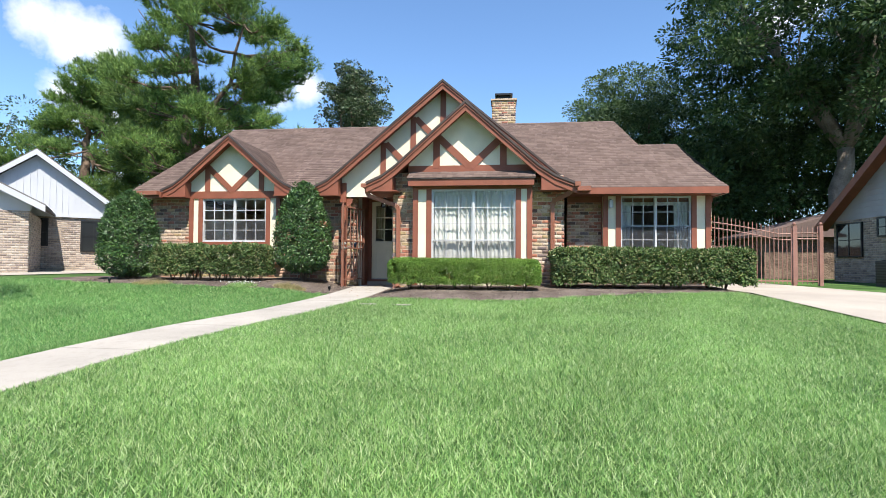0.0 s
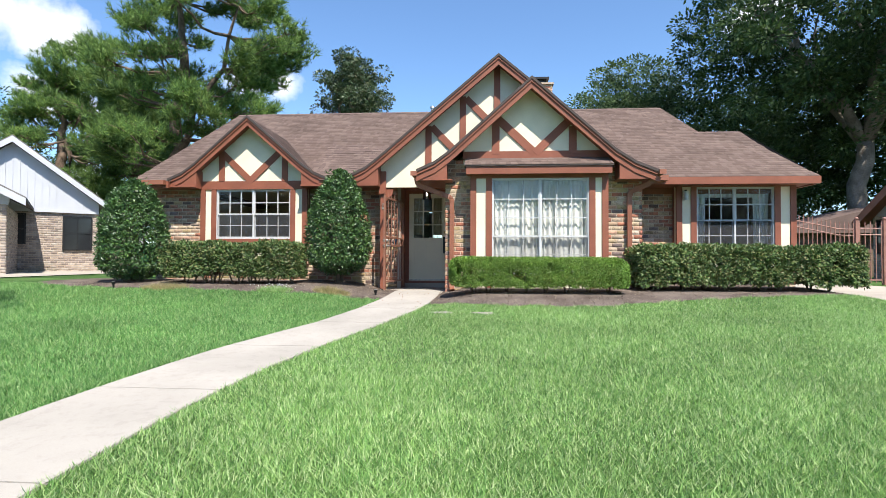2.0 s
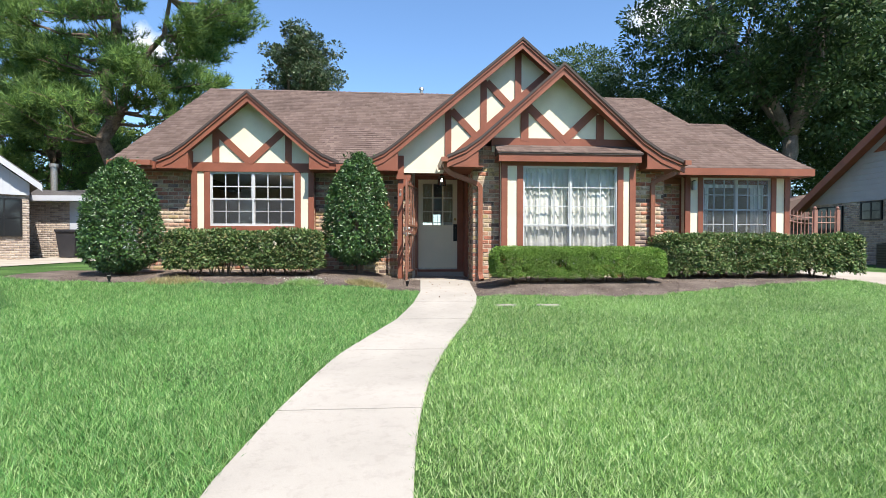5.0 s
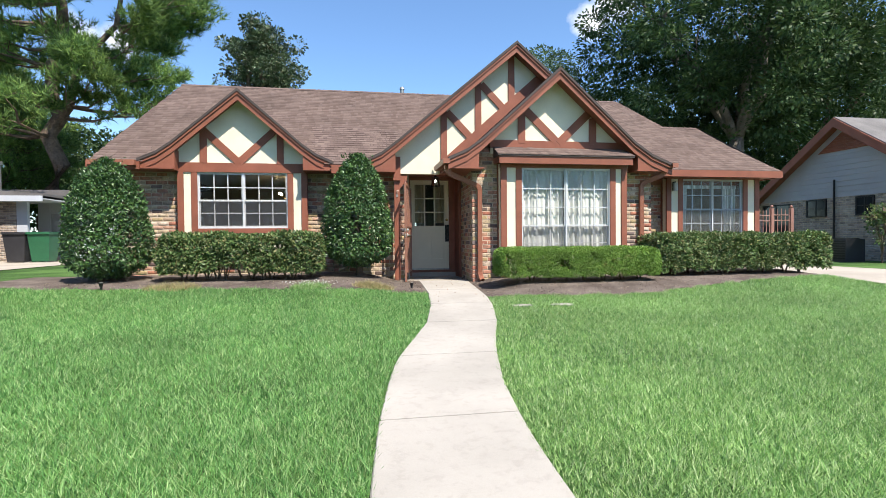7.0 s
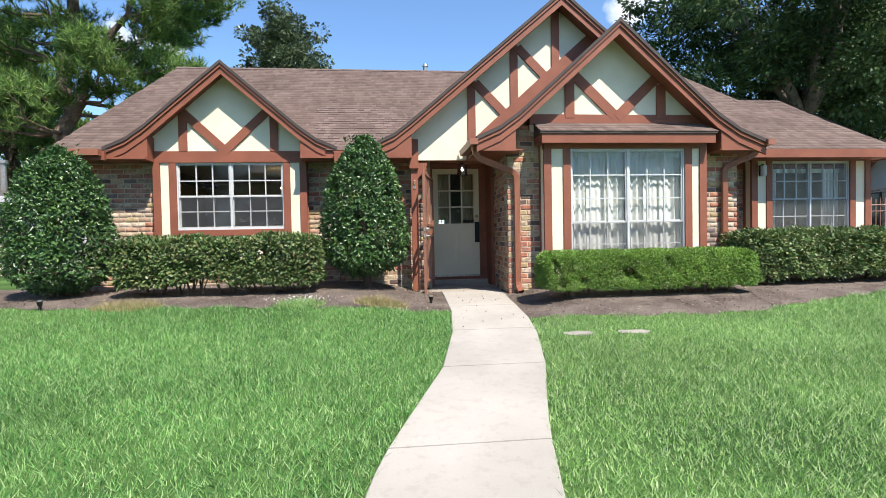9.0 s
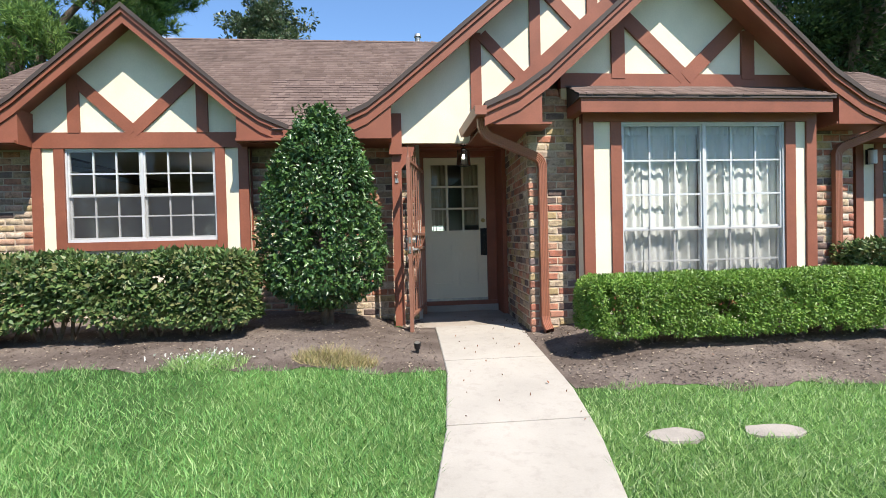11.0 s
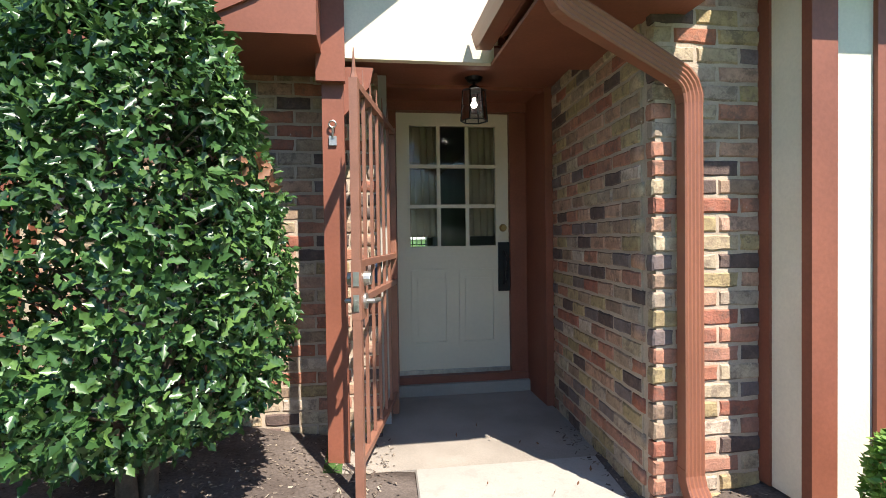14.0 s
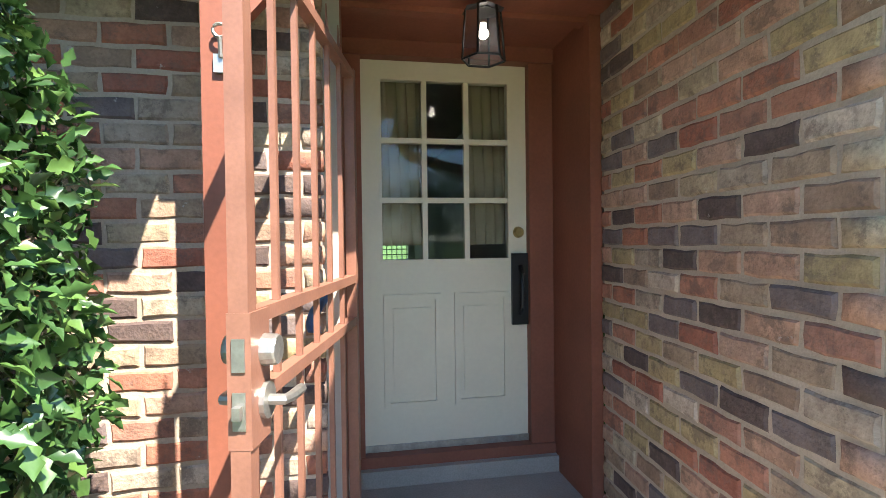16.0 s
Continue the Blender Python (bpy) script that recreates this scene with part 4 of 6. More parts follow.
bay("bay_left", (-7.87, -5.37, 1.05, 2.78), LW, 12.89, Y_LEFT, "brown and cream boarded bay round the left window")
bay("bay_front", (-1.65, 0.955, 0.62, 2.80), CW, 11.42, Y_MID, "brown and cream boarded bay round the front window")
bay("bay_right", (2.67, 5.085, 1.0, 2.72), RW, 12.70, Y_RIGHT, "brown and cream boarded bay round the right window")
window("window_1", LW, 12.95, "white double-hung sash pair with small panes, blinds dark inside", 2, 2)
window("window_2", CW, 11.475, "large white sash pair with small panes and sheer curtains", 3, 2)
window("window_3", RW, 12.765, "white double-hung sash pair with pulled curtains", 2, 2)
bay_roof = thing("roof_bay", "small shingled shed roof over the front bay", "roof", "structure")
bm = bmesh.new()
v = [bm.verts.new(p) for p in ((-1.76, 11.22, 2.94), (1.01, 11.22, 2.94), (0.97, 11.63, 3.13), (-1.74, 11.63, 3.13), (-1.76, 11.22, 2.915), (1.01, 11.22, 2.915), (0.97, 11.63, 2.915), (-1.74, 11.63, 2.915))]
for f in ((0, 1, 2, 3), (4, 5, 1, 0), (5, 6, 2, 1), (7, 4, 0, 3), (7, 6, 5, 4)):
    bm.faces.new([v[i] for i in f])
part("deck", bm, M_ROOFEDGE, bay_roof)
shingle_field("bay_roof", (-1.76, 11.21, 2.944), (1, 0, 0), (0, 0.41, 0.19), 2.77, 0.45, lambda s, t: True, bay_roof, "brown asphalt shingles", exposure=0.148)
part("fascia", boxed(-1.73, 0.985, 11.24, 11.28, 2.775, 2.914), M_BROWN, bay_roof, bevel=0.006)
part("soffit", boxed(-1.73, 0.985, 11.28, 11.66, 2.805, 2.835), M_BROWN, bay_roof)
part("fascia_end", boxed(-1.73, -1.69, 11.28, 11.66, 2.835, 2.914), M_BROWN, bay_roof)
part("fascia_end", boxed(0.945, 0.985, 11.28, 11.66, 2.835, 2.914), M_BROWN, bay_roof)
curtain("sheer_curtain", -1.23, -0.335, 11.57, 0.75, 2.70, M_CURTAIN, "white sheer curtain gathered in soft folds", 9, seed=1)
curtain("sheer_curtain", -0.30, 0.595, 11.57, 0.75, 2.70, M_CURTAIN, "white sheer curtain gathered in soft folds", 9, seed=2)
curtain("valance", -1.22, 0.59, 11.55, 2.60, 2.74, M_CURTAIN, "pale gathered valance above the sheer curtains", 16, 0.02, seed=3)
curtain("side_curtain", 3.09, 3.36, 12.98, 1.2, 2.62, M_CURTAIN, "white curtain drawn to the side", 4, seed=4)
curtain("side_curtain", 4.34, 4.65, 12.98, 1.2, 2.62, M_CURTAIN, "white curtain drawn to the side", 5, seed=5)
curtain("valance", 3.09, 4.65, 12.94, 2.50, 2.69, M_CURTAIN, "white scalloped valance over the side curtains", 10, 0.02, seed=6)


back_window = thing("window_4", "back window with a white lattice grille, garden behind", "window", "structure")
for k in range(13):
    x = -3.28 + k * 0.096
    part("bar", boxed(x - 0.008, x + 0.008, 20.86, 20.88, 0.75, 2.3), M_WHITE, back_window)
for k in range(15):
    z = 0.8 + k * 0.1
    part("bar", boxed(-3.3, -2.1, 20.882, 20.90, z - 0.008, z + 0.008), M_WHITE, back_window)
# ---- door and porch ----
DX0, DX1, DZ0, DZ1, DY = -3.148, -2.253, 0.675, 2.71, 13.675
door = thing("door_1", "cream front door with nine small panes over two panels, closed", "door", "structure")
gw0, gw1, gz0, gz1 = DX0 + 0.105, DX1 - 0.105, 1.665, 2.61
bm = bmesh.new()
for d in ((DX0, gw0, DZ0, DZ1), (gw1, DX1, DZ0, DZ1), (gw0, gw1, gz1, DZ1), (gw0, gw1, DZ0, gz0)):
    box(bm, d[0], d[1], DY, DY + 0.044, d[2], d[3])
leaf = part("leaf", bm, M_DOOR, door)
bars = bmesh.new()
for k in (1, 2):
    x, z = gw0 + (gw1 - gw0) * k / 3, gz0 + (gz1 - gz0) * k / 3
    box(bars, x - 0.014, x + 0.014, DY + 0.004, DY + 0.04, gz0, gz1)
    box(bars, gw0, gw1, DY + 0.006, DY + 0.038, z - 0.014, z + 0.014)
for d in ((gw0 - 0.012, gw1 + 0.012, gz0 - 0.012, gz0), (gw0 - 0.012, gw1 + 0.012, gz1, gz1 + 0.012), (gw0 - 0.012, gw0, gz0, gz1), (gw1, gw1 + 0.012, gz0, gz1)):
    box(bars, d[0], d[1], DY - 0.006, DY, d[2], d[3])
part("glazing_bars", bars, M_DOOR, leaf)
for c in range(3):
    for r in range(3):
        w, h = (gw1 - gw0) / 3, (gz1 - gz0) / 3
        pn = part("pane", pane_quad(gw0 + w * c, gw0 + w * (c + 1), DY + 0.02, gz0 + h * r, gz0 + h * (r + 1)), M_GLASS, leaf)
        pn.visible_shadow = False
for a, b_ in ((DX0 + 0.105, DX0 + 0.41), (DX1 - 0.41, DX1 - 0.105)):
    bm = bmesh.new()
    for d in ((a, b_, 1.452, 1.482), (a, b_, 0.88, 0.91), (a, a + 0.03, 0.91, 1.452), (b_ - 0.03, b_, 0.91, 1.452)):
        box(bm, d[0], d[1], DY - 0.016, DY, d[2], d[3])
    part("panel_moulding", bm, M_DOOR, leaf, bevel=0.009)
    part("panel", boxed(a + 0.05, b_ - 0.05, DY - 0.010, DY, 0.95, 1.41), M_DOOR, leaf, bevel=0.009)
part("handle_plate", boxed(DX1 - 0.09, DX1 + 0.005, DY - 0.022, DY, 1.30, 1.69), M_BLACK, door, "black metal handle plate", bevel=0.008)
bm = bmesh.new()
tube(bm, [(DX1 - 0.045, DY - 0.02, 1.36), (DX1 - 0.045, DY - 0.06, 1.40), (DX1 - 0.045, DY - 0.065, 1.50), (DX1 - 0.045, DY - 0.06, 1.58), (DX1 - 0.045, DY - 0.02, 1.62)], 0.011, 8)
part("pull", bm, M_BLACK, door, "black pull handle")
bm = bmesh.new()
tube(bm, [(DX1 - 0.045, DY, 1.805), (DX1 - 0.045, DY - 0.016, 1.805), (DX1 - 0.045, DY - 0.024, 1.805)], 0.032, 16, 0.022)
part("deadbolt", bm, M_BRASS, door, "round brass lock")
part("sweep", boxed(DX0, DX1, DY - 0.008, DY, 0.655, 0.69), M_STEEL, door, "grey door sweep")
frame_ = thing("door_frame", "red-brown wooden frame round the front door", "door frame", "structure")
for nm, d in (("jamb", (-3.24, DX0, 13.62, 13.76, 0.5, 2.78)), ("jamb", (DX1, -2.10, 13.62, 13.76, 0.5, 2.78)), ("head", (-3.24, -2.10, 13.60, 13.76, 2.712, 2.79)), ("threshold", (-3.2, -2.12, 13.60, 13.70, 0.60, 0.655)),
               ("outer_jamb", (-2.12, -2.065, 13.20, 13.62, 0.5, 2.79)), ("outer_jamb", (-3.30, -3.235, 13.02, 13.62, 0.5, 2.79)), ("lintel", (-3.30, -2.065, 13.20, 13.27, 2.765, 2.79)), ("face_board", (-2.12, -2.062, 13.17, 13.2, 0.5, 2.79))):
    part(nm, boxed(*d), M_BROWN, frame_, bevel=0.004)
brick_wall("wall_porch", (-2.07, 13.17), (-2.1545, 11.795), 0.42, 2.79, thick=0.14, label="weathered mixed brick wall along the porch", singles=(0.0, 1.5, 0.42, 2.85))
tagged(part("post", boxed(-3.605, -3.49, 12.45, 12.56, 0.50, 2.66), M_BROWN, None, bevel=0.006), "red-brown square wooden porch post", "post", kind="structure")
bm = bmesh.new()
prism(bm, [(-3.489, 2.66), (-3.33, 2.66), (-3.35, 2.56), (-3.489, 2.40)], 12.48, 12.53)
bkt = tagged(part("bracket", bm, M_BROWN), "small red-brown wooden bracket on the porch post", "bracket")
hook = thing("wall_hook", "small steel hook screwed to the porch post", "hook")
part("plate", boxed(-3.57, -3.53, 12.438, 12.45, 2.23, 2.28), M_STEEL, hook, bevel=0.003)
bm = bmesh.new()
tube(bm, [(-3.55 + 0.018 * math.sin(t), 12.43, 2.34 + 0.018 * math.cos(t)) for t in [math.tau * i / 14 for i in range(15)]], 0.005, 6)
tube(bm, [(-3.55, 12.435, 2.27), (-3.55, 12.43, 2.322)], 0.006, 6)
part("ring", bm, M_STEEL, hook)
hall = thing("door_curtain", "tan gathered curtains behind the door panes", "curtain")
for a, b_ in ((gw0 - 0.02, gw0 + 0.235), (gw1 - 0.235, gw1 + 0.02)):
    c = curtain("cloth", a, b_, DY + 0.09, 1.74, 2.66, M_TAN, "", 4, 0.02, seed=8)
    c.parent = hall
    del c["category"]

lantern = thing("porch_lantern", "black metal and glass porch lantern, lit", "lamp", at=(-2.66, 13.02, 2.79))
lx, ly = -2.66, 13.02
bm = bmesh.new()
tube(bm, [(lx, ly, 2.79), (lx, ly, 2.77), (lx, ly, 2.76)], 0.06, 16, 0.03)
part("canopy", bm, M_BLACK, lantern, smooth=False)
bm = bmesh.new()
tube(bm, [(lx, ly, 2.77), (lx, ly, 2.71)], 0.008, 8)
part("stem", bm, M_BLACK, lantern)
bm = bmesh.new()
tube(bm, [(lx, ly, 2.735), (lx, ly, 2.70), (lx, ly, 2.705)], 0.03, 6, 0.09)
part("cap", bm, M_BLACK, lantern)
bm, gl = bmesh.new(), bmesh.new()
for k in range(6):
    a0, a1 = math.tau * k / 6, math.tau * (k + 1) / 6
    top, bot = 0.075, 0.09
    tube(bm, [(lx + top * math.cos(a0), ly + top * math.sin(a0), 2.705), (lx + bot * math.cos(a0), ly + bot * math.sin(a0), 2.505)], 0.005, 5)
    tube(bm, [(lx + bot * math.cos(a0), ly + bot * math.sin(a0), 2.505), (lx + bot * math.cos(a1), ly + bot * math.sin(a1), 2.505)], 0.005, 5)
    gl.faces.new([gl.verts.new(p) for p in ((lx + bot * math.cos(a0), ly + bot * math.sin(a0), 2.505), (lx + bot * math.cos(a1), ly + bot * math.sin(a1), 2.505), (lx + top * math.cos(a1), ly + top * math.sin(a1), 2.705), (lx + top * math.cos(a0), ly + top * math.sin(a0), 2.705))])
part("cage", bm, M_BLACK, lantern)
g = part("glass", gl, M_SCREEN, lantern, "hazy glass pane")
g.visible_shadow = False
bm = bmesh.new()
tube(bm, [(lx, ly, 2.655), (lx, ly, 2.635)], 0.012, 10)
bmesh.ops.create_uvsphere(bm, u_segments=14, v_segments=10, radius=0.022, matrix=Matrix.Translation((lx, ly, 2.612)))
part("bulb", bm, M_BULB, lantern, "bright white bulb", smooth=True)

# security gate, swung open
GH, GN = Vector((-3.20, 13.10, 0)), Vector((-3.43, 12.0, 0))
gate = thing("security_gate", "red-brown wrought iron security gate standing open", "gate", at=(-3.2, 13.1, 0.55))
gd = (GN - GH).normalized()
gl_ = (GN - GH).length
gm = Matrix.Translation(GH) @ Matrix(((gd.x, -gd.y, 0, 0), (gd.y, gd.x, 0, 0), (0, 0, 1, 0), (0, 0, 0, 1)))


def gpart(name, dims, mat=M_GATE, label="", parent=None, bevel=0.003):
    bm = boxed(*dims)
    bm.transform(gm)
    return part(name, bm, mat, parent or gate, label, bevel=bevel)


gpart("stile", (gl_ - 0.04, gl_, -0.02, 0.02, 0.46, 2.46))
gpart("stile", (0.0, 0.04, -0.02, 0.02, 0.56, 2.46))
for z in (0.68, 1.43, 1.60, 2.42):
    gpart("rail", (0.04, gl_ - 0.04, -0.018, 0.018, z, z + 0.032))
for k in range(1, 6):
    x = 0.04 + (gl_ - 0.08) * k / 6
    gpart("bar", (x - 0.008, x + 0.008, -0.008, 0.008, 0.70, 2.42), bevel=0.0)
    bm = bmesh.new()
    tube(bm, [(x, 0, 2.45), (x, 0, 2.475), (x, 0, 2.49), (x, 0, 2.56)], 0.012, 6, 0.002)
    bm.transform(gm)
    part("finial", bm, M_GATE, gate)
bm = bmesh.new()
tube(bm, [(gl_ - 0.02, 0, 2.46), (gl_ - 0.02, 0, 2.49), (gl_ - 0.02, 0, 2.60)], 0.02, 6, 0.002)
bm.transform(gm)
part("finial", bm, M_GATE, gate)
gpart("lock_box", (gl_ - 0.10, gl_ + 0.001, -0.024, 0.024, 1.36, 1.63), M_GATE, "painted lock plate")
gpart("strike", (gl_ + 0.002, gl_ + 0.005, -0.013, 0.013, 1.515, 1.58), M_STEEL, "worn steel latch plate", bevel=0)
gpart("strike", (gl_ + 0.002, gl_ + 0.005, -0.013, 0.013, 1.40, 1.475), M_STEEL, "worn steel latch plate", bevel=0)
gpart("latch_bolt", (gl_ + 0.005, gl_ + 0.02, -0.008, 0.008, 1.425, 1.45), M_STEEL, "steel bolt", bevel=0.003)
for sgn in (-1, 1):
    bm = bmesh.new()
    tube(bm, [(gl_ - 0.07, 0.024 * sgn, 1.545), (gl_ - 0.07, 0.05 * sgn, 1.545), (gl_ - 0.07, 0.055 * sgn, 1.545)], 0.034, 14, 0.03)
    bm.transform(gm)
    part("deadbolt", bm, M_STEEL, gate, "round steel lock")
    bm = bmesh.new()
    tube(bm, [(gl_ - 0.07, 0.024 * sgn, 1.44), (gl_ - 0.07, 0.034 * sgn, 1.44)], 0.038, 14)
    tube(bm, [(gl_ - 0.07, 0.03 * sgn, 1.44), (gl_ - 0.07, 0.065 * sgn, 1.44), (gl_ - 0.10, 0.07 * sgn, 1.438), (gl_ - 0.17, 0.07 * sgn, 1.435)], 0.012, 8)
    bm.transform(gm)
    part("lever", bm, M_STEEL, gate, "steel lever handle")
cloth = bmesh.new()
for i in range(9):
    for j in range(7):
        u, w_ = i / 8, j / 6
        cloth.verts.new((0.30 + 0.20 * u, -0.04 + 0.012 * math.sin(u * 9 + w_ * 3), 1.62 - 0.13 * w_ * (1 - 0.8 * abs(u - 0.5)) - 0.06 * u))
cloth.verts.ensure_lookup_table()
for i in range(8):
    for j in range(6):
        k = i * 7 + j
        cloth.faces.new((cloth.verts[k], cloth.verts[k + 7], cloth.verts[k + 8], cloth.verts[k + 1]))
bmesh.ops.solidify(cloth, geom=cloth.faces[:], thickness=0.006)
cloth.transform(gm)
tagged(part("cloth", cloth, M_BLUE, None, smooth=True), "crumpled blue cloth tucked between the gate rails", "cloth")


# ---- downspouts ----
def spout(name, pts, label):
    """A ribbed rectangular downspout along points, with ribbed elbows."""
    prof = []
    w, d, ribs = 0.044, 0.03, 5
    for i in range(ribs * 2 + 1):
        prof.append((-w + 2 * w * i / (ribs * 2), -d - (0.004 if i % 2 else 0)))
    for i in range(5):
        prof.append((w + (0.003 if i % 2 else 0), -d + 2 * d * i / 4))
    prof += [(-w, d)]
    sp = thing(name, label, "downspout")
    pts = [Vector(p) for p in pts]
    path = [pts[0]]
    for a, b, c in zip(pts, pts[1:], pts[2:]):
        r = 0.09
        p0, p1 = b + (a - b).normalized() * r, b + (c - b).normalized() * r
        for k in range(7):
            t = k / 6
            path.append(p0 * (1 - t) ** 2 + b * 2 * t * (1 - t) + p1 * t * t)
    path.append(pts[-1])
    rings = []
    for i, p in enumerate(path):
        dr = (path[min(i + 1, len(path) - 1)] - path[max(i - 1, 0)]).normalized()
        side = dr.cross(Vector((0, 1, 0)))
        side = side.normalized() if side.length > 0.15 else Vector((1, 0, 0))
        if side.x < 0:
            side = -side
        fw = side.cross(dr).normalized()
        if fw.y > 0:
            fw = -fw
        k = 1.04 if (0 < i < len(path) - 1 and i % 2) else 1.0
        rings.append([p + side * x * k - fw * y * k for x, y in prof])
    n = len(prof)
    for nm, i0, i1, grow in (("outlet", 0, 7, 1.03), ("elbow", 7, 14, 1.0), ("pipe", 14, 15, 0.96), ("shoe", 15, 22, 1.0)):
        bm = bmesh.new()
        cols = []
        for r in rings[i0:i1 + 1]:
            mid = sum(r, Vector()) / n
            cols.append([bm.verts.new(mid + (q - mid) * grow) for q in r])
        for r0, r1 in zip(cols, cols[1:]):
            for k in range(n):
                bm.faces.new((r0[k], r0[(k + 1) % n], r1[(k + 1) % n], r1[k]))
        part(nm, bm, M_SPOUT, sp)
    return sp


sp1 = spout("downspout", [(-2.70, 11.44, 2.76), (-2.68, 11.46, 2.60), (-2.02, 11.645, 2.37), (-2.02, 11.645, 0.64), (-2.0, 11.54, 0.555)], "red-brown ribbed metal downspout on the brick corner")
sp2 = spout("downspout", [(1.80, 11.42, 2.72), (1.76, 11.44, 2.62), (1.40, 11.645, 2.46), (1.40, 11.645, 0.64), (1.40, 11.54, 0.555)], "red-brown ribbed metal downspout beside the front window")
for nm, x, y0_, y1_ in (("gutter", -2.735, 11.27, 12.43), ("gutter", 1.89, 11.22, 12.2)):
    top_ = 2.845 if x < 0 else 2.83
    g_ = thing(nm, "short red-brown metal roof gutter", "gutter")
    bm = bmesh.new()
    pr = [(-0.055, 0.0), (-0.05, -0.085), (0.035, -0.085), (0.05, -0.04), (0.06, 0.0), (0.05, 0.0), (0.03, -0.075), (-0.042, -0.075), (-0.047, 0.0)]
    if x < 0:
        pr = [(-a, b) for a, b in pr]
    prism(bm, [(x + a, top_ + b) for a, b in pr], y0_, y1_)
    part("trough", bm, M_SPOUT, g_)
    part("end_cap", boxed(x - 0.06, x + 0.06, y0_ - 0.006, y0_, top_ - 0.088, top_), M_SPOUT, g_)

# porch light beside the right bay, vents on the roof, chimney
wl_ = thing("wall_light", "small black wall light with a pale shade", "lamp")
part("back", boxed(2.81, 2.85, 12.67, 12.70, 2.42, 2.62), M_BLACK, wl_, bevel=0.004)
bm = bmesh.new()
tube(bm, [(2.83, 12.61, 2.42), (2.83, 12.61, 2.60)], 0.05, 10)
part("shade", bm, M_WHITE, wl_, "pale glass shade")
part("arm", boxed(2.815, 2.845, 12.61, 12.67, 2.60, 2.63), M_BLACK, wl_)
for x, y, z, r, h in ((-2.95, 17.3, 5.56, 0.055, 0.26), (-6.3, 17.6, 5.35, 0.12, 0.3)):
    vt = thing("roof_vent", "round galvanised vent pipe on the roof", "vent", at=(x, y, z))
    bm = bmesh.new()
    tube(bm, [(x, y, z - 0.1), (x, y, z + h)], r, 14)
    part("pipe", bm, M_STEEL, vt)
    bm = bmesh.new()
    tube(bm, [(x, y, z + h), (x, y, z + h + 0.02), (x, y, z + h + 0.06)], r * 1.4, 14, r * 1.1)
    part("cap", bm, M_STEEL, vt)
chimney = thing("chimney", "brick chimney with a dark metal cap behind the ridge", "chimney")
for p, q in (((-0.06, 17.4), (0.72, 17.4)), ((-0.06, 18.1), (-0.06, 17.4)), ((0.72, 17.4), (0.72, 18.1))):
    w_ = brick_wall("stack_side", p, q, 5.0, 6.52, 0.1)
    w_.parent = chimney
    for key in ("category", "kind", "label"):
        if key in w_:
            del w_[key]
part("core", boxed(-0.0, 0.66, 17.46, 18.1, 5.0, 6.5), M_MORTAR, chimney)
part("crown", boxed(-0.1, 0.76, 17.36, 18.14, 6.52, 6.57), M_MORTAR, chimney, bevel=0.01)
part("cap_legs", boxed(0.12, 0.54, 17.5, 18.0, 6.57, 6.7), M_BLACK, chimney)
part("cap", boxed(0.04, 0.62, 17.4, 18.06, 6.7, 6.76), M_BLACK, chimney, "dark metal chimney cap", bevel=0.01)

# chandelier in the left room
ch = thing("chandelier", "brass chandelier with warm lit bulbs", "lamp", at=(-6.0, 15.2, 2.9))
bm = bmesh.new()
tube(bm, [(-6.0, 15.2, 2.92), (-6.0, 15.2, 2.45)], 0.012, 8)
for k in range(5):
    a = math.tau * k / 5
    tube(bm, [(-6.0, 15.2, 2.45), (-6.0 + 0.12 * math.cos(a), 15.2 + 0.12 * math.sin(a), 2.40), (-6.0 + 0.24 * math.cos(a), 15.2 + 0.24 * math.sin(a), 2.48)], 0.008, 6)
part("arms", bm, M_BRASS, ch)
for k in range(5):
    a = math.tau * k / 5
    bm = bmesh.new()
    bmesh.ops.create_uvsphere(bm, u_segments=12, v_segments=8, radius=0.035, matrix=Matrix.Translation((-6.0 + 0.24 * math.cos(a), 15.2 + 0.24 * math.sin(a), 2.51)))
    part("bulb", bm, M_BULB_WARM, ch, "warm lit bulb", smooth=True)


# ---- shrubs and hedges ----
def leaf_template(kind):
    """Outline of a leaf in its own plane: length along y (0..1), folded along the midrib. Returns points and quads."""
    if kind == "holly":
        edge = [(0.22, 0.20, 0.07), (0.13, 0.38, 0.05), (0.27, 0.56, 0.11), (0.12, 0.76, 0.04)]
        pts = [(0, 0, 0), (0, 0.36, -0.02), (0, 0.70, -0.03), (0, 1.0, -0.09)] + edge + [(-x, y + 0.05, z) for x, y, z in edge]
        fs = [(0, 4, 5, 1), (1, 5, 6, 2), (2, 6, 7, 3), (0, 1, 9, 8), (1, 2, 10, 9), (2, 3, 11, 10)]
    elif kind == "far":
        pts = [(0, 0, 0), (0.28, 0.5, 0.05), (0, 1.0, 0), (-0.28, 0.5, 0.05)]
        fs = [(0, 1, 2), (0, 2, 3)]
    else:
        pts = [(0, 0, 0), (0, 0.55, 0.0), (0, 1.0, -0.03), (-0.25, 0.45, 0.06), (0.25, 0.45, 0.06)]
        fs = [(0, 1, 3, 3), (1, 2, 3, 3), (0, 4, 1, 1), (1, 4, 2, 2)]
    return np.array(pts, dtype=np.float32), fs


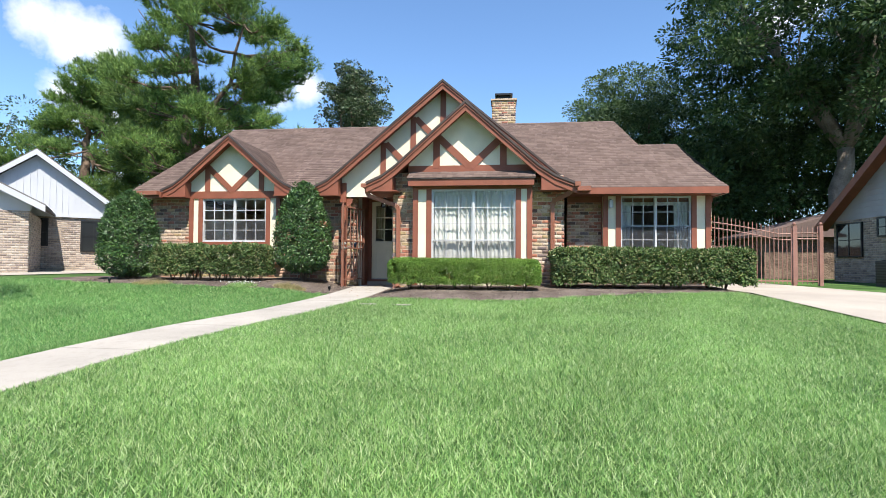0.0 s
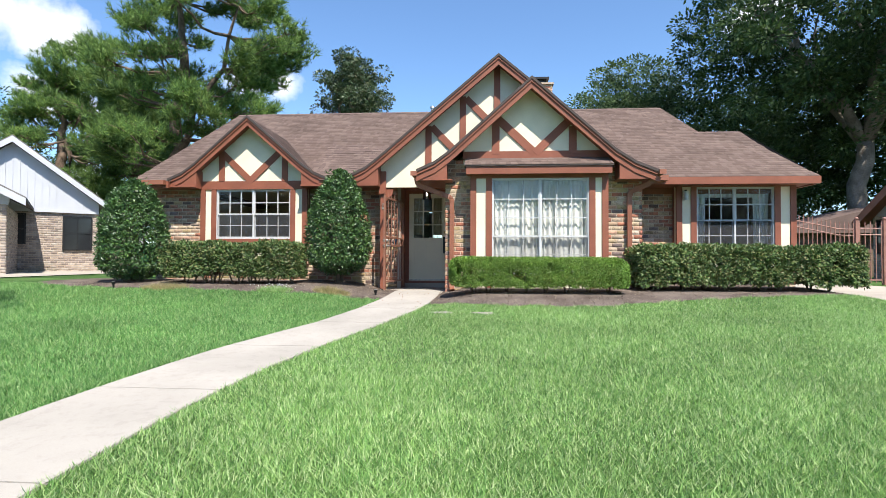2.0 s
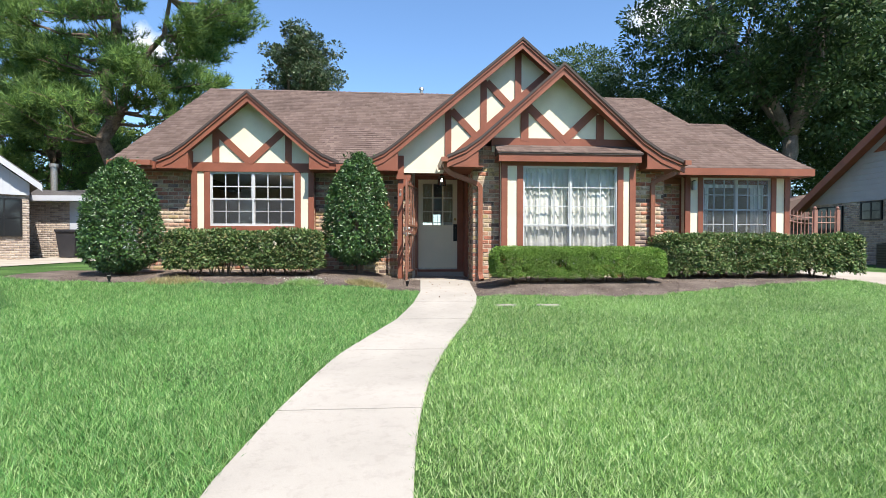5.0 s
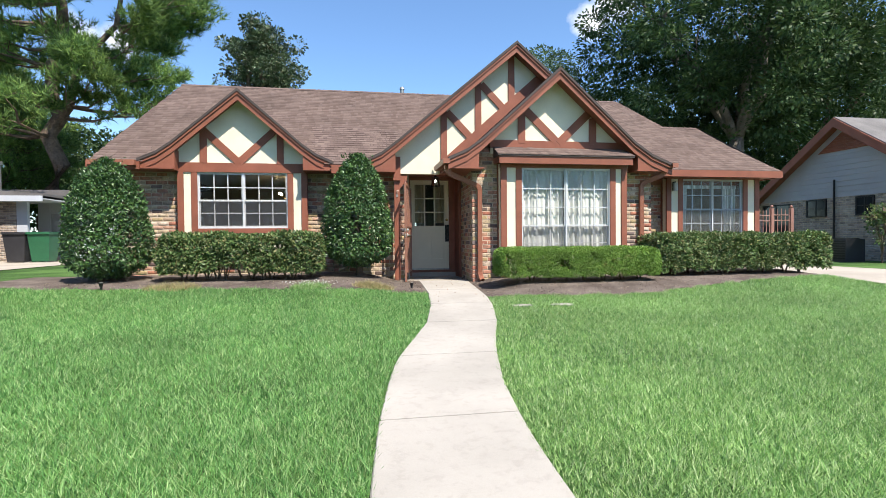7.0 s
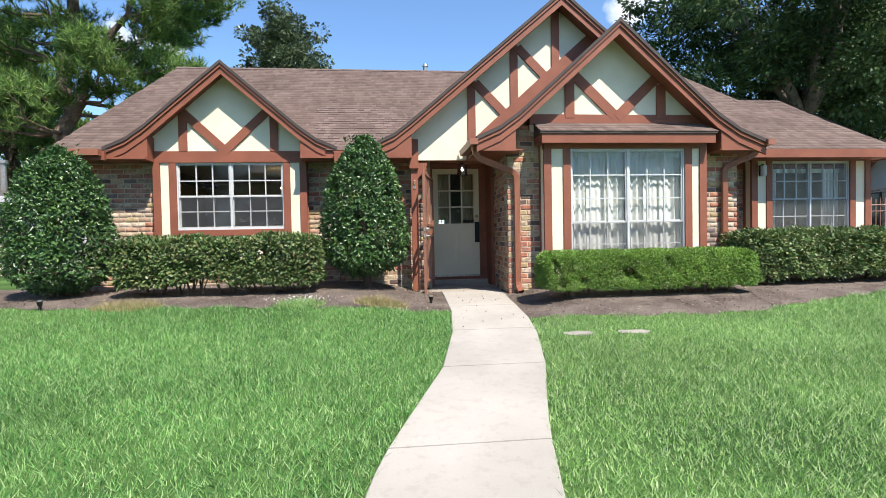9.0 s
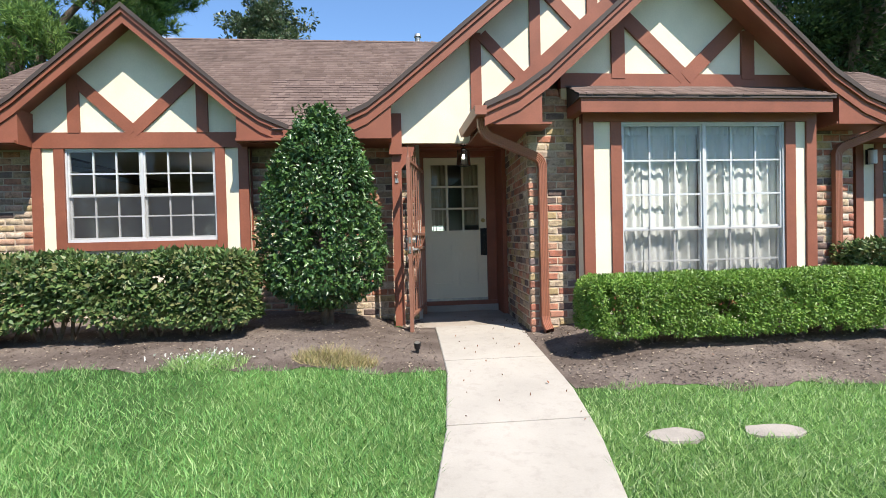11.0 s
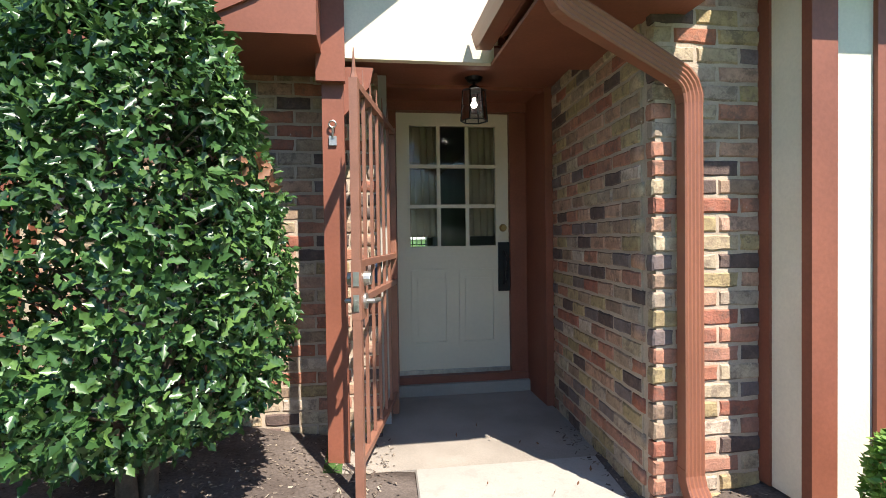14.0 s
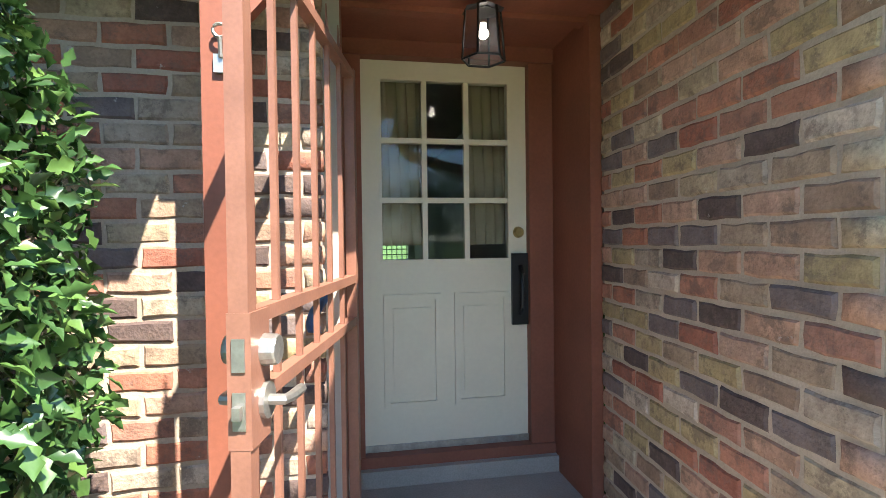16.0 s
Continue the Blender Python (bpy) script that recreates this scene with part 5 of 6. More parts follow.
def leaf_cloud(name, spots, normals, size, mat, parent, label, kind="simple", seed=0, droop=0.2, rand=0.9):
    """Many single leaves at the spots, facing roughly along the normals; one mesh."""
    rng = np.random.default_rng(seed)
    n = len(spots)
    pts, fs = leaf_template(kind)
    axis = normals * (0.45 if kind == "holly" else 1.0) + rng.normal(0, rand, (n, 3))
    axis[:, 2] -= droop
    axis /= np.linalg.norm(axis, axis=1, keepdims=True) + 1e-6
    face = normals * 0.9 + rng.normal(0, 0.45, (n, 3)) + np.array([0, 0, 0.55])
    side = np.cross(axis, face)
    side /= np.linalg.norm(side, axis=1, keepdims=True) + 1e-6
    up = np.cross(side, axis)
    s = size * rng.uniform(0.65, 1.25, n)
    v = spots[:, None, :] + s[:, None, None] * (side[:, None, :] * pts[None, :, 0:1] + axis[:, None, :] * pts[None, :, 1:2] + up[:, None, :] * pts[None, :, 2:3])
    k = len(pts)
    base = (np.arange(n) * k)[:, None, None]
    if kind == "holly":
        f = (np.array(fs)[None] + base).reshape(-1, 4)
    else:
        f = (np.array([q[:3] for q in fs])[None] + base).reshape(-1, 3)
    return mesh_np(name, v.reshape(-1, 3), f, mat, parent, label)


def rough(p, f):
    return noise.noise((p[0] * f, p[1] * f, p[2] * f))


def cone_shrub(name, cx, cy, z_low, z_top, radius, trunk, seed, label, singles=0):
    """A clipped egg-shaped holly: trunk, twigs, a dark inner body of leaves and a glossy outer coat."""
    rng = np.random.default_rng(seed)
    gzb = ground_z(cx, cy)
    sh = thing(name, label, "shrub", at=(cx, cy, gzb))
    bm = bmesh.new()
    for k in range(trunk):
        a = k * 2.2 + seed
        tube(bm, [(cx + 0.05 * math.cos(a), cy + 0.05 * math.sin(a), gzb - 0.03), (cx + 0.08 * math.cos(a), cy + 0.08 * math.sin(a), gzb + 0.35), (cx + 0.22 * math.cos(a), cy + 0.22 * math.sin(a), gzb + 0.8), (cx + 0.1 * math.cos(a), cy + 0.1 * math.sin(a), z_top - 0.5)], 0.045, 8, 0.01)
    part("trunk", bm, M_TWIG, sh, smooth=True)

    def radius_at(h):
        return radius * (min(1.0, (h / 0.14)) ** 0.5 * 0.86 + 0.14 if h < 0.14 else 1.0) * (1 - max(0, (h - 0.30) / 0.70) ** 2.1) ** 0.62

    def cloud_of(n, depth):
        h = rng.uniform(0, 1, n) ** 0.95
        a = rng.uniform(0, math.tau, n)
        r = np.array([radius_at(float(q)) for q in h])
        x, y, z = np.cos(a), np.sin(a), z_low + (z_top - z_low) * h
        p = np.stack([cx + r * x, cy + r * y, z], 1)
        bulge = np.array([0.07 * rough(q, 2.2) + 0.05 * rough(q, 6.0) for q in p])
        gap = np.array([rough(q + 5, 4.5) for q in p])
        rr = r + bulge - depth * rng.uniform(0, 1, n) ** 1.5
        p = np.stack([cx + rr * x, cy + rr * y, z + rng.normal(0, 0.015, n)], 1)
        nz = np.clip((h - 0.35) * 1.6, -0.25, 1.5)
        nn = np.stack([x, y, nz], 1)
        nn /= np.linalg.norm(nn, axis=1, keepdims=True)
        ok = gap < 0.34
        return p[ok], nn[ok]

    p, nn = cloud_of(17000, 0.15)
    if singles:
        # the leaves on the side of the walk are leaves of their own
        score = (p[:, 0] - cx) * 0.9 - (p[:, 1] - cy)
        pick = (score > np.quantile(score, 0.75)) & (p[:, 2] > 1.0) & (p[:, 2] < 2.2)
        idx = np.nonzero(pick)[0][:singles]
        mesh = leaf_cloud("leaf_shape", np.zeros((1, 3)), np.array([[0, 0, 1.0]]), 0.060, M_HOLLY_ONE, None, "", "holly", 3)
        data = mesh.data
        bpy.data.objects.remove(mesh)
        for i in idx:
            lf = new("leaf", data)
            lf.parent = sh
            q = Vector(nn[i]).to_track_quat("Z", "Y").to_matrix().to_4x4()
            lf.matrix_local = Matrix.Translation(Vector(p[i]) - sh.location) @ q @ pose(0, 0, 0, rng.uniform(-35, 35), rng.uniform(-35, 35), rng.uniform(0, 360))
        keep = np.ones(len(p), bool)
        keep[idx] = False
        p, nn = p[keep], nn[keep]
    tagged(leaf_cloud("foliage", p, nn, 0.056, M_HOLLY, sh, "glossy dark green holly leaves", "holly", seed), kind="stuff")
    q, qn = cloud_of(6000, 0.42)
    tagged(leaf_cloud("inner_foliage", q, qn, 0.062, M_HOLLY, sh, "shaded inner leaves", "holly", seed + 1), kind="stuff")
    bm = bmesh.new()
    for k in range(60):
        a, h = rng.uniform(0, math.tau), rng.uniform(0.02, 0.9)
        r = radius_at(h) * 0.92
        z = z_low + (z_top - z_low) * h
        tube(bm, [(cx, cy, max(gzb + 0.3, z - 0.35)), (cx + r * 0.5 * math.cos(a), cy + r * 0.5 * math.sin(a), z - 0.12), (cx + r * math.cos(a), cy + r * math.sin(a), z)], 0.009, 5, 0.003)
    tagged(part("twig_wood", bm, M_TWIG, sh), kind="stuff")
    return sh


shrub_r = cone_shrub("holly_shrub", -4.36, 11.92, 0.86, 2.97, 0.645, 2, 11, "dark glossy holly clipped to an egg beside the porch", singles=290)
cone_shrub("holly_shrub", -8.66, 11.75, 0.74, 2.78, 0.675, 3, 23, "dark glossy holly clipped to an egg at the house corner")
rng_ = np.random.default_rng(5)
sp = np.array([[-4.36 + 0.60 * math.cos(a), 11.92 + 0.62 * math.sin(a), 2.02 + rng_.uniform(-0.09, 0.05)] for a in rng_.uniform(-0.45, -0.15, 16)])
tagged(leaf_cloud("dead_leaves", sp, np.tile([0.7, -0.7, 0.1], (16, 1)), 0.065, M_DEADLEAF, shrub_r, "withered brown leaves", "holly", 6))


def hedge(name, x0, x1, y0, y1, z1, mat, leaf, dens, seed, label, lift=0.10, wob=0.05, skirt=0.25, stems=8, wave=1.6):
    """A clipped hedge: stems, a coat of leaves over a box with round, uneven faces and a ragged foot."""
    rng = np.random.default_rng(seed)
    xm, ym = (x0 + x1) / 2, (y0 + y1) / 2
    gzb = ground_z(xm, ym)
    hd = thing(name, label, "hedge", at=(xm, ym, gzb))
    z0 = gzb + lift
    bm = bmesh.new()
    for k in range(stems):
        bx = x0 + 0.2 + (x1 - x0 - 0.4) * (k + 0.5) / stems + rng.uniform(-0.08, 0.08)
        for j in range(3):
            a = rng.uniform(0, math.tau)
            tube(bm, [(bx, ym, ground_z(bx, ym) - 0.03), (bx + 0.1 * math.cos(a), ym + 0.08 * math.sin(a), gzb + 0.25), (bx + 0.08 * math.cos(a), ym + 0.2 * math.sin(a), z1 - 0.15)], 0.018, 6, 0.005)
    tagged(part("stem_wood", bm, M_TWIG, hd), kind="stuff")
    w, d, h = x1 - x0, y1 - y0, z1 - z0
    faces = [("front", w * h), ("top", w * d), ("left", d * h), ("right", d * h), ("back", w * h * 0.5)]
    ps, ns = [], []
    for nm, area in faces:
        n = int(area * dens)
        a, b = rng.uniform(0, 1, n), rng.uniform(0, 1, n)
        one, zero = np.ones(n), np.zeros(n)
        if nm == "front":
            p, q = np.stack([x0 + w * a, y0 * one, z0 + h * b], 1), np.array([0, -1, 0.15])
        elif nm == "back":
            p, q = np.stack([x0 + w * a, y1 * one, z0 + h * b], 1), np.array([0, 1, 0.15])
        elif nm == "top":
            p, q = np.stack([x0 + w * a, y0 + d * b, z1 * one], 1), np.array([0, 0, 1.0])
        elif nm == "left":
            p, q = np.stack([x0 * one, y0 + d * a, z0 + h * b], 1), np.array([-1, 0, 0.15])
        else:
            p, q = np.stack([x1 * one, y0 + d * a, z0 + h * b], 1), np.array([1, 0, 0.15])
        ps.append(p)
        ns.append(np.tile(q, (n, 1)))
    p, nn = np.concatenate(ps), np.concatenate(ns)
    # round the edges
    c = np.array([xm, ym, (z0 + z1) / 2])
    hs = np.array([w / 2, d / 2, h / 2])
    r = min(0.16, d / 3)
    inner = np.clip(p - c, -(hs - r), hs - r)
    off = (p - c) - inner
    ln = np.linalg.norm(off, axis=1, keepdims=True) + 1e-6
    p = c + inner + off / ln * np.minimum(ln, r)
    nn = np.where(ln > 0.02, off / ln, nn) * 0.7 + nn * 0.3
    b = np.array([rough(q, wave) * wob + rough(q, 5.0) * wob * 0.7 for q in p])
    foot = np.array([max(0.0, rough((q[0] * 1.0, 3.0 + seed, 0), 1.8)) for q in p])
    p = p + nn * b[:, None] - nn * (rng.uniform(0, 1, len(p)) ** 1.6 * 0.13)[:, None]
    hole = np.array([rough(q + 9, 5.5) for q in p])
    ok = (hole < 0.40) & (p[:, 2] > z0 + skirt * foot * rng.uniform(0.7, 1.3, len(p)))
    tagged(leaf_cloud("foliage", p[ok], nn[ok], leaf, mat, hd, "", "simple", seed, 0.05), kind="stuff")
    # shaded leaves deeper inside
    n = int(w * d * h * 2600)
    q = np.stack([rng.uniform(x0 + 0.1, x1 - 0.1, n), rng.uniform(y0 + 0.1, y1 - 0.1, n), rng.uniform(z0 + 0.08, z1 - 0.08, n)], 1)
    fq = np.array([max(0.0, rough((a[0], 3.0 + seed, 0), 1.8)) for a in q])
    q = q[q[:, 2] > z0 + skirt * fq]
    tagged(leaf_cloud("inner_foliage", q, rng.normal(0, 1, q.shape), 0.085, mat, hd, "shaded inner leaves", "simple", seed + 1, 0.0), kind="stuff")
    return hd


hedge("hedge", -7.72, -4.98, 11.15, 11.85, 1.46, M_LIG, 0.060, 4200, 31, "dull green loose-leaved hedge before the brick bay window", lift=0.10, wob=0.08, skirt=0.5, stems=12)
hedge("hedge", -1.98, 1.08, 10.36, 10.98, 1.19, M_BOX, 0.029, 14500, 37, "bright green tightly clipped box hedge under the front window", lift=0.06, wob=0.025, skirt=0.3, wave=2.2)
hedge("hedge", 1.36, 5.30, 10.95, 11.75, 1.40, M_LIG, 0.060, 4200, 41, "dull green rounded hedge beside the driveway", lift=0.06, wob=0.07, skirt=0.4)


# ---- trees ----
def tuft_cloud(name, tips, axes, mat, parent, label, seed, per=15, length=0.36):
    """Pine needles: a brush of thin needles round each shoot tip, spread forward along the shoot."""
    rng = np.random.default_rng(seed)
    t = np.repeat(np.asarray(tips, dtype=float), per, axis=0)
    a = np.repeat(np.asarray(axes, dtype=float), per, axis=0)
    n = len(t)
    t = t - a * rng.uniform(0, 0.28, (n, 1))
    o = a * 0.75 + rng.normal(0, 0.55, (n, 3)) + np.array([0, 0, 0.12])
    o /= np.linalg.norm(o, axis=1, keepdims=True) + 1e-6
    sd = np.cross(o, rng.normal(0, 1, (n, 3)))
    sd /= np.linalg.norm(sd, axis=1, keepdims=True) + 1e-6
    ln = length * rng.uniform(0.7, 1.2, (n, 1))
    v = np.stack([t - sd * 0.02, t + sd * 0.02, t + o * ln], 1).reshape(-1, 3)
    return tagged(mesh_np(name, v, np.arange(len(v)).reshape(-1, 3), mat, parent, label), kind="stuff")


def limb(bm, a, b, r0, r1, rnd, sag=0.0, n=6):
    a, b = Vector(a), Vector(b)
    pts = []
    for i in range(n + 1):
        t = i / n
        j = (b - a).length * 0.05 * math.sin(t * math.pi)
        pts.append(a.lerp(b, t) + Vector((rnd.uniform(-j, j), rnd.uniform(-j, j), rnd.uniform(-j, j) + sag * math.sin(t * math.pi))))
    tube(bm, pts, r0, 8, r1)
    return pts


def pine(x, y, height, spread, low, seed, label, lean=0.6, boughs=70):
    """A pine: a straight trunk that forks, long bare boughs, and at their ends flat pads of needle brushes with gaps between."""
    rnd = random.Random(seed)
    z0 = ground_z(x, y)
    tr = thing("pine_tree", label, "tree", at=(x, y, z0))
    bm = bmesh.new()
    trunk = limb(bm, (x, y, z0 - 0.2), (x + lean, y, z0 + height * 0.62), 0.40, 0.24, rnd, n=10)
    top = limb(bm, trunk[-1], (x + lean * 0.6, y - 0.3, z0 + height * 0.97), 0.24, 0.04, rnd)
    fork = limb(bm, trunk[5], (x + lean + spread * 0.42, y - 0.8, z0 + height * 0.80), 0.22, 0.05, rnd)
    part("trunk", bm, M_BARK, tr, smooth=True)
    stem = trunk[3:] + top[1:] + fork[1:]
    tips, axes = [], []
    for k in range(boughs):
        h = low + (1.0 - low) * (k + rnd.random()) / boughs
        a = rnd.uniform(0, math.tau)
        u = (h - low) / (1.0 - low)
        env = spread * (0.8 + 0.25 * math.sin(u * 7.0 + seed)) * (1 - 0.62 * max(0.0, u - 0.45) / 0.55)
        r = env * rnd.uniform(0.35, 1.0) ** 0.6
        end = Vector((x + lean + r * math.cos(a), y + r * math.sin(a) * 0.85, z0 + height * h + rnd.uniform(-0.3, 0.4)))
        root = min(stem, key=lambda p: (p - end).length + max(0, p.z - end.z) * 2.5)
        bm = bmesh.new()
        pts = limb(bm, root, end, 0.035 + 0.012 * (end - root).length, 0.015, rnd, sag=-0.35, n=5)
        out = (end - root).normalized()
        for j in range(rnd.randint(4, 7)):
            q = pts[rnd.randint(3, 5)]
            e = q + (out * rnd.uniform(0.2, 0.9) + Vector((rnd.uniform(-1, 1), rnd.uniform(-1, 1), rnd.uniform(-0.05, 0.55)))) * rnd.uniform(0.5, 1.1)
            tube(bm, [q, q.lerp(e, 0.5) + Vector((0, 0, 0.06)), e], 0.02, 4, 0.008)
            size = rnd.uniform(0.5, 0.9)
            for _ in range(rnd.randint(14, 22)):
                d = Vector((rnd.gauss(0, 1), rnd.gauss(0, 1), rnd.gauss(0, 1))).normalized() * rnd.random() ** 0.4
                tips.append(e + Vector((d.x, d.y, d.z * 0.55)) * size)
                axes.append((out * 0.4 + d * 0.7 + Vector((0, 0, 0.55))).normalized())
        part("limb", bm, M_BARK, tr, smooth=True)
    tuft_cloud("crown", [tuple(c) for c in tips], [tuple(c) for c in axes], M_PINE, tr, "bushy green pine needles", seed)
    return tr


def broadleaf(name, x, y, height, rx, rz, cz, seed, label, mat, leaf=0.22, clumps=120, per=170, bark=None, trunk_r=0.35, forks=5, size=1.5, dead=0.25):
    """A broad-crowned tree: trunk, forked limbs, a crown of leaf clumps with gaps."""
    rnd, rng = random.Random(seed), np.random.default_rng(seed)
    z0 = ground_z(x, y)
    tr = thing(name, label, "tree", at=(x, y, z0))
    bm = bmesh.new()
    stem = limb(bm, (x, y, z0 - 0.2), (x + rnd.uniform(-0.3, 0.3), y, z0 + cz * 0.5), trunk_r, trunk_r * 0.75, rnd)
    part("trunk", bm, bark or M_BARK, tr, smooth=True)
    tips = []
    for k in range(forks):
        a = math.tau * k / forks + rnd.uniform(-0.4, 0.4)
        e = Vector((x + rx * 0.6 * math.cos(a), y + rx * 0.6 * math.sin(a), z0 + cz + rz * rnd.uniform(-0.2, 0.5)))
        bm = bmesh.new()
        pts = limb(bm, stem[-1] - Vector((0, 0, 0.3)), e, trunk_r * 0.55, 0.07, rnd, sag=0.5)
        for j in (3, 4, 5):
            q = pts[j] + Vector((rnd.uniform(-1, 1), rnd.uniform(-1, 1), rnd.uniform(0.2, 1.2))) * rx * 0.35
            limb(bm, pts[j], q, 0.09, 0.02, rnd)
        part("limb", bm, bark or M_BARK, tr, smooth=True)
    cs = []
    for _ in range(clumps):
        d = Vector((rnd.gauss(0, 1), rnd.gauss(0, 1), rnd.gauss(0, 1))).normalized()
        q = rnd.uniform(0.12, 1.0) ** 0.5
        w = 1 + 0.16 * noise.noise((d.x * 2 + seed, d.y * 2, d.z * 2)) * 2
        cs.append((x + rx * d.x * q * w, y + rx * d.y * q * w, z0 + cz + rz * d.z * q * w))
    c = np.repeat(np.array(cs), per, axis=0)
    r = np.repeat(np.array([rnd.uniform(0.55, 1.0) * size for _ in cs]), per)
    d = rng.normal(0, 1, (len(c), 3))
    d /= np.linalg.norm(d, axis=1, keepdims=True)
    p = c + d * (r * rng.uniform(0.35, 1.0, len(c)) ** 0.5)[:, None] * np.array([1, 1, 0.7])
    tagged(leaf_cloud("crown", p, d, leaf, mat, tr, "", "far", seed, 0.15, 0.8), kind="stuff")
    return tr


pine(-17.4, 26.8, 16.2, 7.6, 0.36, 3, "tall pine with a wide ragged crown behind the house", lean=0.8, boughs=90)
pine(-27.0, 31.0, 12.0, 4.6, 0.22, 5, "smaller pine beyond the house next door", lean=0.2, boughs=60)
pine(-23.5, 33.0, 11.5, 4.2, 0.25, 6, "smaller pine behind the tall pine", lean=0.2, boughs=55)
broadleaf("magnolia_tree", -9.5, 33.0, 14.0, 2.0, 3.1, 10.5, 7, "dark glossy magnolia behind the roof", M_MAGN, leaf=0.17, clumps=120, per=190, size=0.75, trunk_r=0.25)
broadleaf("magnolia_tree", -13.6, 34.0, 9.0, 2.4, 2.0, 6.4, 8, "low dark magnolia behind the roof", M_MAGN, leaf=0.20, clumps=60, per=130, size=0.9, trunk_r=0.2)
broadleaf("magnolia_tree", -5.6, 34.5, 9.0, 2.2, 2.0, 7.0, 18, "low dark magnolia behind the roof ridge", M_MAGN, leaf=0.20, clumps=45, per=130, size=0.85, trunk_r=0.2)
broadleaf("oak_tree", -36.0, 34.0, 12.0, 7.5, 4.6, 7.6, 9, "broad green oak beyond the house next door", M_OAK, leaf=0.22, clumps=110, per=170)
broadleaf("oak_tree", 17.8, 29.0, 20.0, 8.6, 8.0, 13.6, 10, "huge dark spreading oak with pale limbs", M_OAK, leaf=0.23, clumps=300, per=330, bark=M_PALEBARK, trunk_r=0.5, forks=9, size=1.6)
broadleaf("oak_tree", 9.6, 40.0, 15.0, 4.8, 4.6, 10.2, 12, "rounded green oak far behind the roof", M_OAK_FAR, leaf=0.20, clumps=180, per=260, size=1.3)
broadleaf("oak_tree", 26.5, 33.0, 17.0, 8.0, 8.0, 10.5, 13, "tall dark oak beyond the neighbouring roof", M_OAK, leaf=0.26, clumps=230, per=230, size=1.7)
broadleaf("oak_tree", 15.0, 42.0, 15.0, 7.0, 6.0, 7.6, 14, "dark oak in the wood behind the fence", M_OAK, leaf=0.30, clumps=180, per=200, size=1.8)
broadleaf("oak_tree", 23.0, 46.0, 14.0, 7.5, 6.5, 8.0, 15, "dark oak in the wood behind the fence", M_OAK, leaf=0.30, clumps=180, per=200, size=1.8)
broadleaf("oak_tree", 12.2, 33.0, 9.0, 4.0, 3.6, 4.6, 16, "low dense tree behind the iron fence", M_OAK, leaf=0.22, clumps=150, per=200, size=1.2)
broadleaf("oak_tree", -24.0, 42.0, 9.0, 6.0, 3.8, 5.0, 17, "low dark trees far beyond the garage", M_OAK, leaf=0.3, clumps=140, per=180, size=1.5)
broadleaf("oak_tree", -15.0, 40.0, 8.0, 5.5, 3.4, 4.8, 19, "low dark trees far behind the house", M_OAK, leaf=0.3, clumps=130, per=180, size=1.5)
broadleaf("oak_tree", 36.0, 40.0, 18.0, 8.0, 8.0, 9.5, 21, "tall dark oak far beyond the neighbouring roof", M_OAK, leaf=0.30, clumps=190, per=190, size=1.9)
broadleaf("oak_tree", -10.3, 5.0, 7.0, 2.9, 1.3, 5.2, 24, "young oak on the lawn whose boughs hang over the grass", M_OAK_FAR, leaf=0.10, clumps=120, per=150, size=0.7, trunk_r=0.14)


# ---- neighbouring houses ----
def dark_window(parent, x0, x1, y, z0, z1, bars=1):
    w = part("window", boxed(x0, x1, y - 0.02, y + 0.04, z0, z1), M_DARKGLASS, parent, "dark window pane")
    bm = bmesh.new()
    for d in ((x0 - 0.05, x0, z0 - 0.05, z1 + 0.05), (x1, x1 + 0.05, z0 - 0.05, z1 + 0.05), (x0, x1, z1, z1 + 0.05), (x0, x1, z0 - 0.05, z0)):
        box(bm, d[0], d[1], y - 0.04, y + 0.02, d[2], d[3])
    for k in range(bars):
        m = x0 + (x1 - x0) * (k + 1) / (bars + 1)
        box(bm, m - 0.02, m + 0.02, y - 0.035, y, z0, z1)
    box(bm, x0, x1, y - 0.035, y, (z0 + z1) / 2 - 0.015, (z0 + z1) / 2 + 0.015)
    part("window_frame", bm, M_PALEBARK if bars > 1 else M_BLACK, w)


def lap_siding(bm, line, z0, y, step=0.19):
    """Overlapping boards up a gable, each tilted out at its foot."""
    z = z0
    top = max(p[1] for p in line)
    xs_ = np.linspace(line[0][0], line[-1][0], 200)
    while z < top - 0.1:
        ins = [x for x in xs_ if roof_z(line, x) > z + step + 0.06]
        if len(ins) > 2:
            a, b = ins[0], ins[-1]
            v = [bm.verts.new(p) for p in ((a, y - 0.025, z), (b, y - 0.025, z), (b, y - 0.004, z + step), (a, y - 0.004, z + step), (a, y, z), (b, y, z))]
            bm.faces.new((v[0], v[1], v[2], v[3]))
            bm.faces.new((v[4], v[5], v[1], v[0]))
        z += step


def far_wall(house, p, q, z0, z1):
    w = brick_wall("wall", p, q, z0, z1, 0.2, mat=M_BRICK_FAR)
    for key in ("category", "kind", "label"):
        if key in w:
            del w[key]
    w.parent = house
    return w


